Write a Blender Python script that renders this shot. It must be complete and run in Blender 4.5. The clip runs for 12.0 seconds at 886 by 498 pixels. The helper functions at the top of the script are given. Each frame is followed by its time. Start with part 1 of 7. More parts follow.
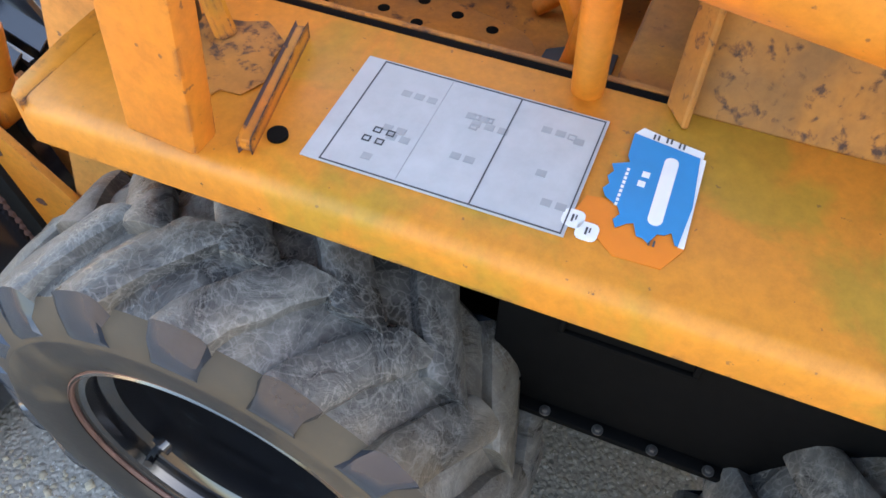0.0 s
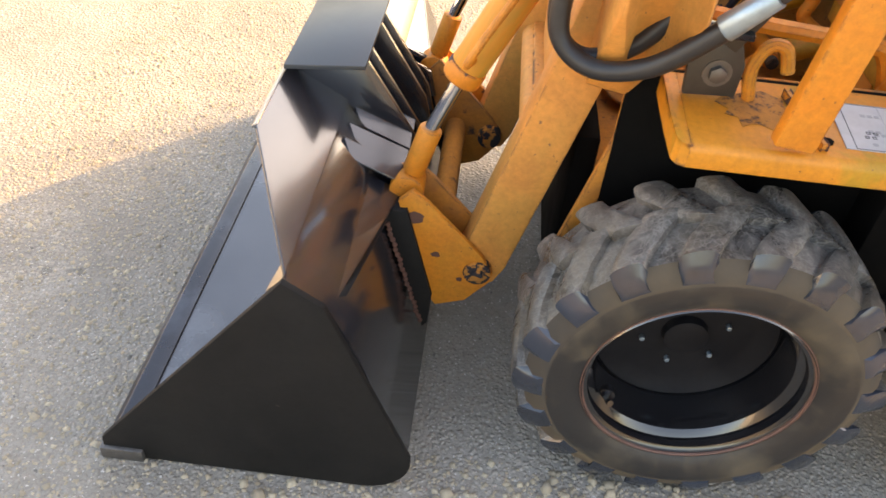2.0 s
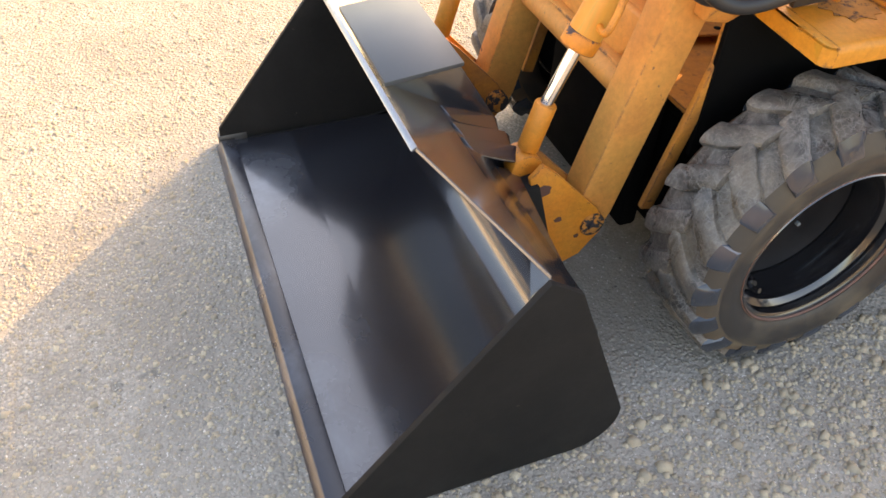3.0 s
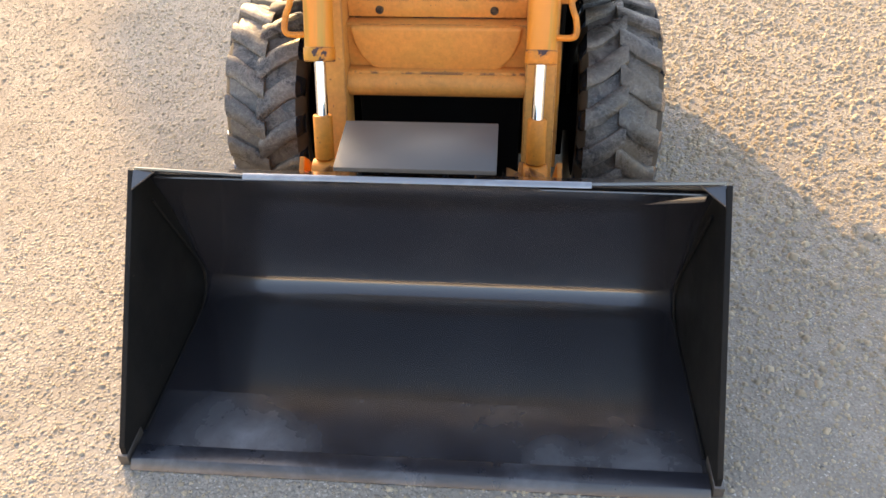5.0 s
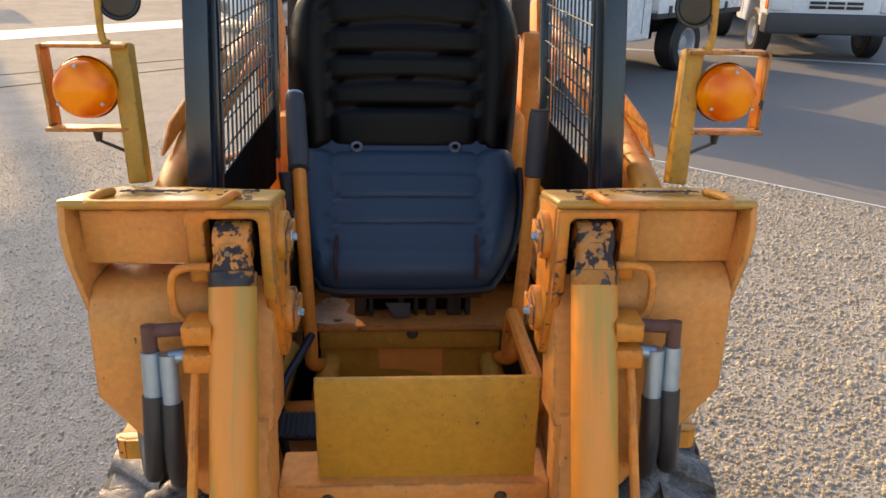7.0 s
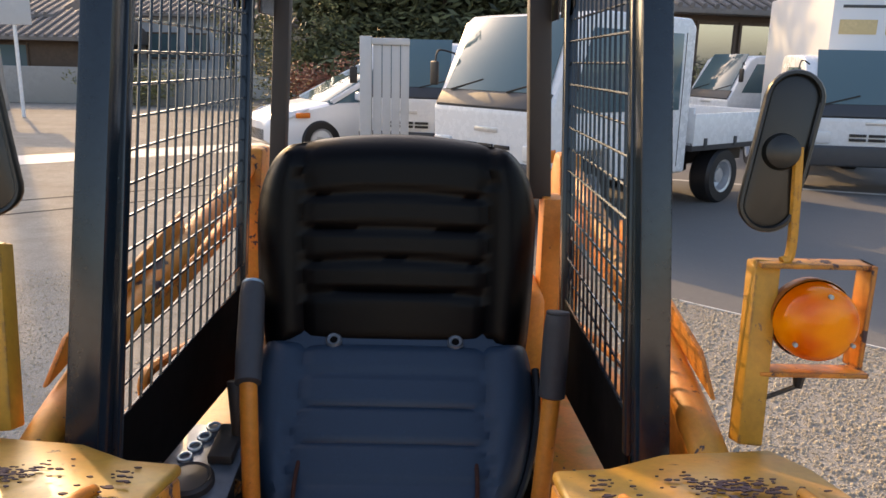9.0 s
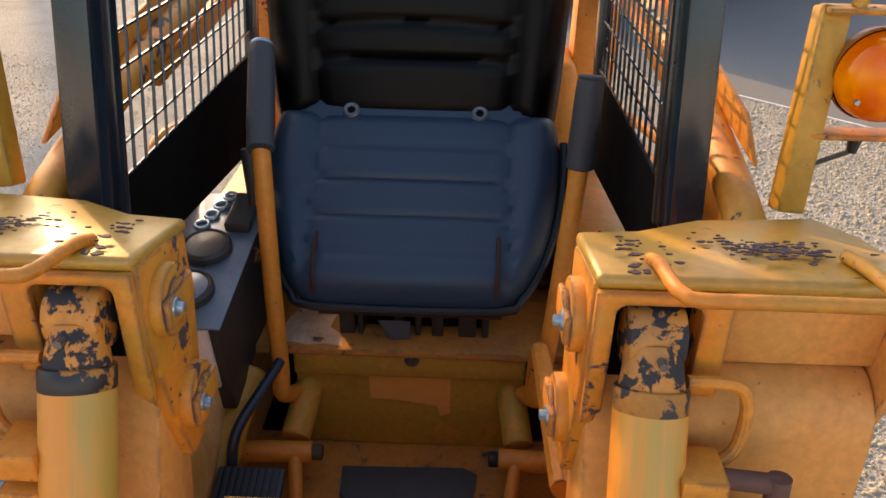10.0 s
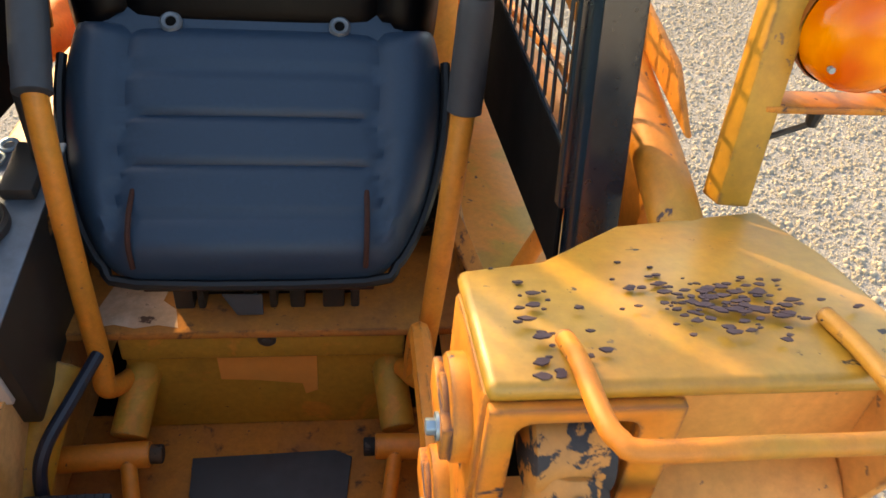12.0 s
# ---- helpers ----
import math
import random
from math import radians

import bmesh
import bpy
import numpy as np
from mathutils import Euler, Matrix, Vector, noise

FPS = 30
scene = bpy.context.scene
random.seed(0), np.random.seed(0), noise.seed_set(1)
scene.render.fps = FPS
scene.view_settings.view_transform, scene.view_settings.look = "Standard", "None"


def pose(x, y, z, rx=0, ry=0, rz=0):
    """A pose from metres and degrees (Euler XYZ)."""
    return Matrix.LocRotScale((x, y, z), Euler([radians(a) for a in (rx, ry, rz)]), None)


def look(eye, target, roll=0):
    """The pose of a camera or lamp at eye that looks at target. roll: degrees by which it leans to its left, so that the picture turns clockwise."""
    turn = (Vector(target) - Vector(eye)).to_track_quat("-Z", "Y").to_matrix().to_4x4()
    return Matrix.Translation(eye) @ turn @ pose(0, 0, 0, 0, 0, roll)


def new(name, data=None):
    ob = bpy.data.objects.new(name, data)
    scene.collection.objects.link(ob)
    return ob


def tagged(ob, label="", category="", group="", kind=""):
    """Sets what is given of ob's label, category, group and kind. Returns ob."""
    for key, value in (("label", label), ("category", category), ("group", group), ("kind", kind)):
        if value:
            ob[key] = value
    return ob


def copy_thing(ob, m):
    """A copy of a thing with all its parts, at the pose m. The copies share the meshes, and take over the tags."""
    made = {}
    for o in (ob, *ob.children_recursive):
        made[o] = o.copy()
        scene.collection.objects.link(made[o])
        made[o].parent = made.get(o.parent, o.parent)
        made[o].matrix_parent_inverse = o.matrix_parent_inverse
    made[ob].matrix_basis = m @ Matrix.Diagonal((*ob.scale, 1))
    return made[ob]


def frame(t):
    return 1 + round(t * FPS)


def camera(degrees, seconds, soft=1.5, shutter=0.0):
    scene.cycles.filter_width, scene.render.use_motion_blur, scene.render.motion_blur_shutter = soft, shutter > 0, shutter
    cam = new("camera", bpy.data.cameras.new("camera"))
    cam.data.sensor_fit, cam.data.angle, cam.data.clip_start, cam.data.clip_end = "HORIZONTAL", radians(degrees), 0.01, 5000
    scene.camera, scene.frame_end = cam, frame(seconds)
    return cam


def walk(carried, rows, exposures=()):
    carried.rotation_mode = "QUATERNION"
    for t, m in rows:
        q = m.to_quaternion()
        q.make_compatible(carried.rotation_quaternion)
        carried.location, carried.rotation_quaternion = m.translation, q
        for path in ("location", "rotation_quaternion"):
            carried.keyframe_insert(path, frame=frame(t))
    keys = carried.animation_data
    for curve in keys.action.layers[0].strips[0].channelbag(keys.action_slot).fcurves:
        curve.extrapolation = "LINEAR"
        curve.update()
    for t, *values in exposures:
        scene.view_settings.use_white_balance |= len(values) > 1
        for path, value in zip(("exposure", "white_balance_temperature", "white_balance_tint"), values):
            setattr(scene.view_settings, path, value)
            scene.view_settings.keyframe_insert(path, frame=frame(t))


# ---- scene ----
# CAM-BEGIN
cam = camera(59.92, 12.0, soft=1.5, shutter=0.1)
PATH = [  # seconds, eye x y z, yaw, pitch, roll in degrees
    (0, 0.7711, 0.3136, 1.0400, 111.00, -49.24, 2.16),
    (0.5, 0.8537, 0.3196, 1.1027, 109.55, -46.18, 3.34),
    (1, 1.1423, 0.1925, 1.2076, 105.64, -42.75, 2.52),
    (1.5, 1.3263, -0.0363, 1.2691, 99.18, -40.34, 2.71),
    (2, 1.3680, -0.4275, 1.2292, 91.56, -41.43, 5.86),
    (2.5, 1.3730, -0.7836, 1.2465, 80.60, -43.78, 5.11),
    (2.7, 1.3533, -0.9226, 1.2512, 75.59, -43.60, 4.21),
    (4.3, 0.5148, -1.7185, 1.2462, 25.21, -42.19, -0.64),
    (4.5, 0.4124, -1.7646, 1.2654, 19.46, -41.33, -1.09),
    (5, 0.1604, -1.9558, 1.3023, 5.39, -38.50, -1.48),
    (5.5, 0.0252, -2.0426, 1.3551, 0.59, -32.74, -0.27),
    (6, -0.0006, -1.8782, 1.4130, -1.41, -25.04, 0.22),
    (6.5, 0.0333, -1.5759, 1.4353, -2.01, -23.28, 0.42),
    (7, -0.0192, -1.1960, 1.4322, -3.35, -22.23, 1.11),
    (7.5, 0.0043, -0.9350, 1.4523, -3.41, -20.42, 1.23),
    (7.7, 0.0289, -0.8697, 1.4620, -2.46, -19.57, 0.90),
    (9.3, 0.0731, -0.8066, 1.4849, -0.05, -13.24, 1.24),
    (9.5, 0.0791, -0.7912, 1.4512, 0.45, -17.82, 1.16),
    (10, 0.0773, -0.7695, 1.4198, 1.40, -28.77, 1.29),
    (10.5, 0.0791, -0.7538, 1.4076, 1.25, -31.88, 1.38),
    (11, 0.1386, -0.7002, 1.3826, -1.93, -33.05, 4.25),
    (11.5, 0.1475, -0.6761, 1.4233, -6.23, -33.52, 7.27),
    (12, 0.1148, -0.5016, 1.4164, -9.07, -38.63, 5.47),
]
# CAM-END
EXPOSURES = [(0.0, 2.78, 7000, 13), (1.0, 2.78, 7400, 12), (1.5, 2.67, 8200, 16), (2.0, 2.52, 8600, 18), (2.7, 2.48, 8400, 18), (4.4, 2.33, 7800, 16), (5.4, 1.86, 7500, 16), (6.0, 1.55, 7100, 16), (6.5, 1.42, 6700, 15), (7.6, 1.22, 6900, 16), (9.3, 1.12, 6800, 18), (10.2, 1.56, 7300, 16), (11.0, 1.70, 7500, 11), (12.0, 1.90, 7300, 9)]


def gaze(x, y, z, yaw, pitch, roll):
    """The pose of a camera that looks yaw degrees to the left of +y and pitch degrees up."""
    a, b = radians(yaw), radians(pitch)
    ahead = Vector((-math.sin(a) * math.cos(b), math.cos(a) * math.cos(b), math.sin(b)))
    eye = Vector((x, y, z))
    return look(eye, eye + ahead, roll)


walk(cam, [(t, gaze(*row)) for t, *row in PATH], exposures=EXPOSURES)

# ---- world and sun ----
SUN_AZ, SUN_EL = -31.0, 26.0      # degrees clockwise from +y, and above the horizon
GROUND = -0.045                   # height of the yard's surface
world = bpy.data.worlds.new("sky")
scene.world = world
world.use_nodes = True
wn = world.node_tree.nodes
sky = wn.new("ShaderNodeTexSky")
sky.sky_type = "NISHITA"
sky.sun_disc = False
sky.sun_elevation, sky.sun_rotation = radians(SUN_EL), radians(SUN_AZ % 360)
sky.altitude, sky.air_density, sky.dust_density, sky.ozone_density = 50, 1.2, 3.0, 1.0
wn["Background"].inputs["Strength"].default_value = 0.15
world.node_tree.links.new(sky.outputs[0], wn["Background"].inputs["Color"])
lamp = bpy.data.lights.new("sun", "SUN")
lamp.energy, lamp.angle, lamp.color = 1.95, radians(0.6), (1.0, 0.66, 0.28)
sun = new("sun", lamp)
ce, se = math.cos(radians(SUN_EL)), math.sin(radians(SUN_EL))
toward = Vector((math.sin(radians(SUN_AZ)) * ce, math.cos(radians(SUN_AZ)) * ce, se))
sun.matrix_world = look(toward * 60, (0, 0, 0))

# ---- materials ----


def material(name, rough=0.5, metal=0.0):
    m = bpy.data.materials.new(name)
    m.use_nodes = True
    b = m.node_tree.nodes["Principled BSDF"]
    b.inputs["Roughness"].default_value, b.inputs["Metallic"].default_value = rough, metal
    return m, m.node_tree.nodes, m.node_tree.links, b


def noise_node(n, l, scale, detail=4.0, rough=0.55, coord=None, distort=0.0):
    t = n.new("ShaderNodeTexNoise")
    t.inputs["Scale"].default_value, t.inputs["Detail"].default_value = scale, detail
    t.inputs["Roughness"].default_value, t.inputs["Distortion"].default_value = rough, distort
    if coord is not None:
        l.new(coord, t.inputs["Vector"])
    return t.outputs["Fac"]


def ramp(n, l, fac, stops):
    r = n.new("ShaderNodeValToRGB")
    e = r.color_ramp.elements
    while len(e) < len(stops):
        e.new(0.5)
    for k, (p, c) in zip(e, stops):
        k.position, k.color = p, (*c, 1) if len(c) == 3 else c
    l.new(fac, r.inputs[0])
    return r.outputs[0]


def mix(n, l, fac, a, b, how="MIX"):
    m = n.new("ShaderNodeMix")
    m.data_type, m.blend_type = "RGBA", how
    for i, v in ((0, fac), (6, a), (7, b)):
        if isinstance(v, (int, float)):
            m.inputs[i].default_value = v
        elif isinstance(v, tuple):
            m.inputs[i].default_value = (*v, 1)
        else:
            l.new(v, m.inputs[i])
    return m.outputs[2]


def grey(v):
    return (v, v, v)


def bump(n, l, bsdf, height, strength, distance=0.002):
    b = n.new("ShaderNodeBump")
    b.inputs["Strength"].default_value, b.inputs["Distance"].default_value = strength, distance
    l.new(height, b.inputs["Height"])
    l.new(b.outputs[0], bsdf.inputs["Normal"])


def object_coord(n):
    return n.new("ShaderNodeTexCoord").outputs["Object"]


def paint(name, main, faded, chip, chips=0.62, rough=0.42, gloss=0.5, fade_scale=5.0, chip_scale=38.0, chip_soft=0.03, fade_lo=0.42, fade_hi=0.62, edge=0.0, grime=0.0, coat=0.0):
    """Old machine enamel: faded in broad patches, fine dust, chipped to rust or primer."""
    m, n, l, b = material(name, rough)
    b.inputs["Specular IOR Level"].default_value = gloss
    b.inputs["Coat Weight"].default_value, b.inputs["Coat IOR"].default_value, b.inputs["Coat Roughness"].default_value = coat, 1.7, 0.12
    co = object_coord(n)
    fade = ramp(n, l, noise_node(n, l, fade_scale, 5, 0.6, co, 0.4), [(fade_lo, grey(0)), (fade_hi, grey(1))])
    col = mix(n, l, fade, main, faded)
    mottle = noise_node(n, l, 90, 6, 0.7, co)
    col = mix(n, l, ramp(n, l, mottle, [(0.35, grey(0.78)), (0.7, grey(1.0))]), grey(0.0), col)
    stain = ramp(n, l, noise_node(n, l, 8.5, 7, 0.68, co, 1.1), [(0.53, grey(0)), (0.72, grey(grime))])
    col = mix(n, l, stain, col, tuple(c * k for c, k in zip(main, (0.42, 0.38, 0.45))))
    pits = ramp(n, l, noise_node(n, l, 95, 3, 0.55, co), [(0.705, grey(0)), (0.73, grey(min(grime * 2, 1)))])
    col = mix(n, l, pits, col, chip)
    spots = noise_node(n, l, chip_scale, 7, 0.62, co, 0.3)
    where = noise_node(n, l, 4.2, 3, 0.5, co)
    s = n.new("ShaderNodeMath")
    s.operation = "MULTIPLY_ADD"
    l.new(where, s.inputs[0])
    s.inputs[1].default_value = 0.35
    l.new(spots, s.inputs[2])
    worn = ramp(n, l, s.outputs[0], [(chips + 0.175, grey(0)), (chips + 0.175 + chip_soft, grey(1))])
    if edge:                                             # paint rubbed through in broken stretches along the edges
        rounded, flat = n.new("ShaderNodeBevel"), n.new("ShaderNodeNewGeometry")
        rounded.samples, rounded.inputs["Radius"].default_value = 4, 0.007
        turn = n.new("ShaderNodeVectorMath")
        turn.operation = "DOT_PRODUCT"
        l.new(rounded.outputs[0], turn.inputs[0])
        l.new(flat.outputs["Normal"], turn.inputs[1])
        rim = ramp(n, l, turn.outputs["Value"], [(0.86, grey(1)), (0.985, grey(0))])
        broken = ramp(n, l, noise_node(n, l, 26, 6, 0.65, co), [(0.60 - edge * 0.2, grey(0)), (0.66 - edge * 0.2, grey(1))])
        worn = mix(n, l, 1.0, worn, mix(n, l, 1.0, rim, broken, "MULTIPLY"), "LIGHTEN")
    rust = mix(n, l, noise_node(n, l, 150, 4, 0.6, co), chip, tuple(c * 0.45 for c in chip))
    l.new(mix(n, l, worn, col, rust), b.inputs["Base Color"])
    r = mix(n, l, worn, grey(rough), grey(0.85))
    r2 = mix(n, l, noise_node(n, l, 14, 5, 0.6, co), r, grey(min(rough * 1.5 + 0.03, 1)))
    l.new(r2, b.inputs["Roughness"])
    inv = n.new("ShaderNodeMath")
    inv.operation = "SUBTRACT"
    inv.inputs[0].default_value = 1.0
    l.new(worn, inv.inputs[1])
    bump(n, l, b, inv.outputs[0], 0.35, 0.0006)
    return m


ORANGE = paint("orange_enamel", (0.74, 0.235, 0.020), (0.66, 0.248, 0.024), (0.12, 0.05, 0.03), chips=0.69, edge=0.50, grime=0.35)
OCHRE = paint("ochre_enamel", (0.54, 0.255, 0.018), (0.44, 0.24, 0.020), (0.10, 0.06, 0.05), chips=0.71, fade_scale=3.5, edge=0.50, grime=0.35)
CHALKY = paint("chalky_orange_enamel", (0.72, 0.285, 0.060), (0.64, 0.285, 0.060), (0.14, 0.07, 0.045), chips=0.70, rough=0.5, fade_scale=6, chip_scale=44, edge=0.70, grime=0.40)
CHIPPED = paint("chipped_enamel", (0.72, 0.225, 0.017), (0.52, 0.235, 0.02), (0.07, 0.042, 0.045), chips=0.605, chip_scale=30, fade_scale=7, edge=1.00, grime=0.50)
BARE = paint("scraped_enamel", (0.66, 0.24, 0.03), (0.42, 0.18, 0.04), (0.030, 0.026, 0.030), chips=0.46, chip_scale=48, fade_scale=14)
RUSTY = paint("rust_over_orange", (0.60, 0.225, 0.03), (0.44, 0.175, 0.04), (0.11, 0.055, 0.035), chips=0.60, rough=0.7, chip_scale=34, chip_soft=0.12, fade_scale=9, edge=0.80, grime=0.50)
RUST_SPOT = paint("rust_spotted_enamel", (0.46, 0.185, 0.030), (0.27, 0.125, 0.035), (0.10, 0.052, 0.034), chips=0.51, rough=0.6, chip_scale=85, chip_soft=0.12, fade_scale=9)
# Orange enamel with the olive cast of shade and sky put into it.
OLIVE = paint("shaded_olive_enamel", (0.45, 0.248, 0.028), (0.52, 0.235, 0.018), (0.035, 0.026, 0.03), chips=0.66, rough=0.30, gloss=0.7, chip_scale=60, fade_scale=6, fade_lo=0.5, fade_hi=0.66, edge=0.60, grime=0.30)
FENDER = paint("fender_enamel", (0.66, 0.250, 0.022), (0.46, 0.25, 0.021), (0.10, 0.055, 0.04), chips=0.70, rough=0.38, fade_scale=7, fade_lo=0.5, fade_hi=0.6, chip_scale=50, edge=0.40, grime=0.30)
# Scraped lining; the left side's lit look is put into the colour.
PALE_LINING = paint("scraped_lit_lining", (0.66, 0.36, 0.13), (0.50, 0.24, 0.04), (0.14, 0.07, 0.04), chips=0.66, rough=0.6, fade_scale=6, edge=0.00, grime=0.40)
RISER = paint("patched_ochre_enamel", (0.50, 0.27, 0.028), (0.64, 0.28, 0.035), (0.12, 0.06, 0.04), chips=0.72, rough=0.5, fade_scale=8, fade_lo=0.54, fade_hi=0.57, edge=0.80, grime=0.50)
GRIME = paint("oily_grime", (0.11, 0.065, 0.035), (0.05, 0.035, 0.025), (0.02, 0.016, 0.014), chips=0.5, rough=0.6, fade_scale=12)
BLACK = paint("black_gloss_enamel", (0.018, 0.018, 0.023), (0.027, 0.028, 0.034), (0.06, 0.05, 0.045), chips=0.76, rough=0.17, gloss=0.7, fade_scale=3, coat=0.75)
GREASY = paint("greasy_collar", (0.012, 0.011, 0.014), (0.024, 0.021, 0.024), (0.50, 0.20, 0.03), chips=0.50, rough=0.35, chip_scale=40)
SCUFFED = paint("scuffed_black_floor", (0.022, 0.023, 0.031), (0.085, 0.095, 0.115), (0.10, 0.09, 0.08), chips=0.72, rough=0.22, gloss=0.8, fade_scale=5, fade_lo=0.5, fade_hi=0.68)
BLACK_MATT = paint("black_side_paint", (0.010, 0.010, 0.010), (0.015, 0.0145, 0.014), (0.06, 0.05, 0.045), chips=0.72, rough=0.5, gloss=0.18, fade_scale=3)
# Cage black carries the blue of reflected sky in its base colour.
CAGE = paint("sky_tinted_cage_enamel", (0.008, 0.017, 0.027), (0.010, 0.018, 0.027), (0.05, 0.045, 0.045), chips=0.76, rough=0.14, gloss=0.5, fade_scale=4)
DEEP = paint("dull_black_tank", (0.004, 0.004, 0.004), (0.006, 0.0055, 0.0055), (0.03, 0.025, 0.022), chips=0.78, rough=0.55, gloss=0.05, fade_scale=3)


def spotted_floor(spots):
    """Black gloss enamel with soft pale grey patches round the spots given as (x, y, radius)."""
    m, n, l, b = material("spotted_black_floor", 0.22)
    b.inputs["Specular IOR Level"].default_value = 0.7
    b.inputs["Coat Weight"].default_value, b.inputs["Coat IOR"].default_value, b.inputs["Coat Roughness"].default_value = 0.8, 1.7, 0.12
    co = object_coord(n)
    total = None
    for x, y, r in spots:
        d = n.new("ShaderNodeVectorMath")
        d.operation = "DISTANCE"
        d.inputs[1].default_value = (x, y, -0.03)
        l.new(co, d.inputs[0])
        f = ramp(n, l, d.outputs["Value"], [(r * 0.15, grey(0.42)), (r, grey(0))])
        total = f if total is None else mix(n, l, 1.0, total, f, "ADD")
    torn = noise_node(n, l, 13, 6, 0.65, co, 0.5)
    mottle = mix(n, l, 1.0, total, ramp(n, l, torn, [(0.22, grey(0.1)), (0.72, grey(1))]), "MULTIPLY")
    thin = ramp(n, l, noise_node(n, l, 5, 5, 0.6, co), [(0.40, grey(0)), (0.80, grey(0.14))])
    mottle = mix(n, l, 1.0, mottle, thin, "ADD")
    l.new(mix(n, l, mottle, (0.022, 0.022, 0.028), (0.30, 0.315, 0.34)), b.inputs["Base Color"])
    l.new(mix(n, l, mottle, grey(0.20), grey(0.62)), b.inputs["Roughness"])
    return m


def plain(name, colour, rough=0.5, metal=0.0, vary=0.25, scale=25.0, relief=0.0, second=None, gloss=0.5):
    """A surface of one colour with grain at two scales."""
    m, n, l, b = material(name, rough, metal)
    b.inputs["Specular IOR Level"].default_value = gloss
    co = object_coord(n)
    a = noise_node(n, l, scale, 6, 0.65, co)
    c = noise_node(n, l, scale * 0.17, 3, 0.5, co)
    dark = tuple(v * (1 - vary) for v in colour)
    col = mix(n, l, ramp(n, l, a, [(0.3, grey(0)), (0.7, grey(1))]), dark, colour)
    col = mix(n, l, ramp(n, l, c, [(0.4, grey(0)), (0.65, grey(1))]), col, second or tuple(v * (1 - vary * 0.6) for v in colour))
    l.new(col, b.inputs["Base Color"])
    if metal < 0.5:
        l.new(mix(n, l, a, grey(max(rough - 0.08, 0.03)), grey(min(rough + 0.12, 1))), b.inputs["Roughness"])
    if relief:
        bump(n, l, b, a, relief, 0.002)
    return m


def tyre_rubber():
    """Weathered tread: dark rubber rubbed to pale grey in blotches, with fine cracks."""
    m, n, l, b = material("weathered_rubber", 0.72)
    co = object_coord(n)
    blotch = noise_node(n, l, 16, 7, 0.68, co, 0.8)
    fine = noise_node(n, l, 120, 6, 0.7, co)
    col = ramp(n, l, blotch, [(0.32, (0.040, 0.039, 0.038)), (0.46, (0.088, 0.083, 0.077)), (0.60, (0.19, 0.176, 0.158)), (0.76, (0.34, 0.315, 0.285))])
    vein = noise_node(n, l, 26, 4, 0.6, co, 1.2)
    col = mix(n, l, ramp(n, l, vein, [(0.480, grey(0)), (0.50, grey(0.38)), (0.520, grey(0))]), col, (0.42, 0.39, 0.35))
    crack = n.new("ShaderNodeTexVoronoi")                # pale crazing over the worn lugs
    crack.feature = "DISTANCE_TO_EDGE"
    crack.inputs["Scale"].default_value = 82
    wander = n.new("ShaderNodeMixRGB")
    wander.inputs[0].default_value = 0.02
    l.new(co, wander.inputs[1])
    drift = n.new("ShaderNodeTexNoise")
    drift.inputs["Scale"].default_value = 45
    l.new(co, drift.inputs["Vector"])
    l.new(drift.outputs["Color"], wander.inputs[2])
    l.new(wander.outputs[0], crack.inputs["Vector"])
    lines = ramp(n, l, crack.outputs["Distance"], [(0.0, grey(0.34)), (0.10, grey(0))])
    patchy = ramp(n, l, noise_node(n, l, 11, 4, 0.6, co), [(0.42, grey(0)), (0.58, grey(1))])
    col = mix(n, l, mix(n, l, 1.0, lines, patchy, "MULTIPLY"), col, (0.48, 0.45, 0.41))
    mud = ramp(n, l, noise_node(n, l, 6, 5, 0.6, co), [(0.46, grey(0)), (0.62, grey(0.65))])
    col = mix(n, l, mud, col, (0.17, 0.132, 0.088))
    col = mix(n, l, ramp(n, l, fine, [(0.3, grey(0.6)), (0.7, grey(1.0))]), grey(0.02), col)
    l.new(col, b.inputs["Base Color"])
    l.new(mix(n, l, ramp(n, l, blotch, [(0.4, grey(0)), (0.6, grey(1))]), grey(0.24), grey(0.58)), b.inputs["Roughness"])
    bump(n, l, b, blotch, 0.7, 0.006)
    return m


def sidewall_rubber():
    m, n, l, b = material("sidewall_rubber", 0.5)
    co = object_coord(n)
    dirt = ramp(n, l, noise_node(n, l, 7, 6, 0.6, co, 0.6), [(0.48, grey(0)), (0.66, grey(1))])
    col = mix(n, l, dirt, (0.022, 0.021, 0.021), (0.085, 0.069, 0.048))
    l.new(col, b.inputs["Base Color"])
    l.new(mix(n, l, dirt, grey(0.42), grey(0.8)), b.inputs["Roughness"])
    bump(n, l, b, noise_node(n, l, 140, 4, 0.6, co), 0.25, 0.001)
    return m


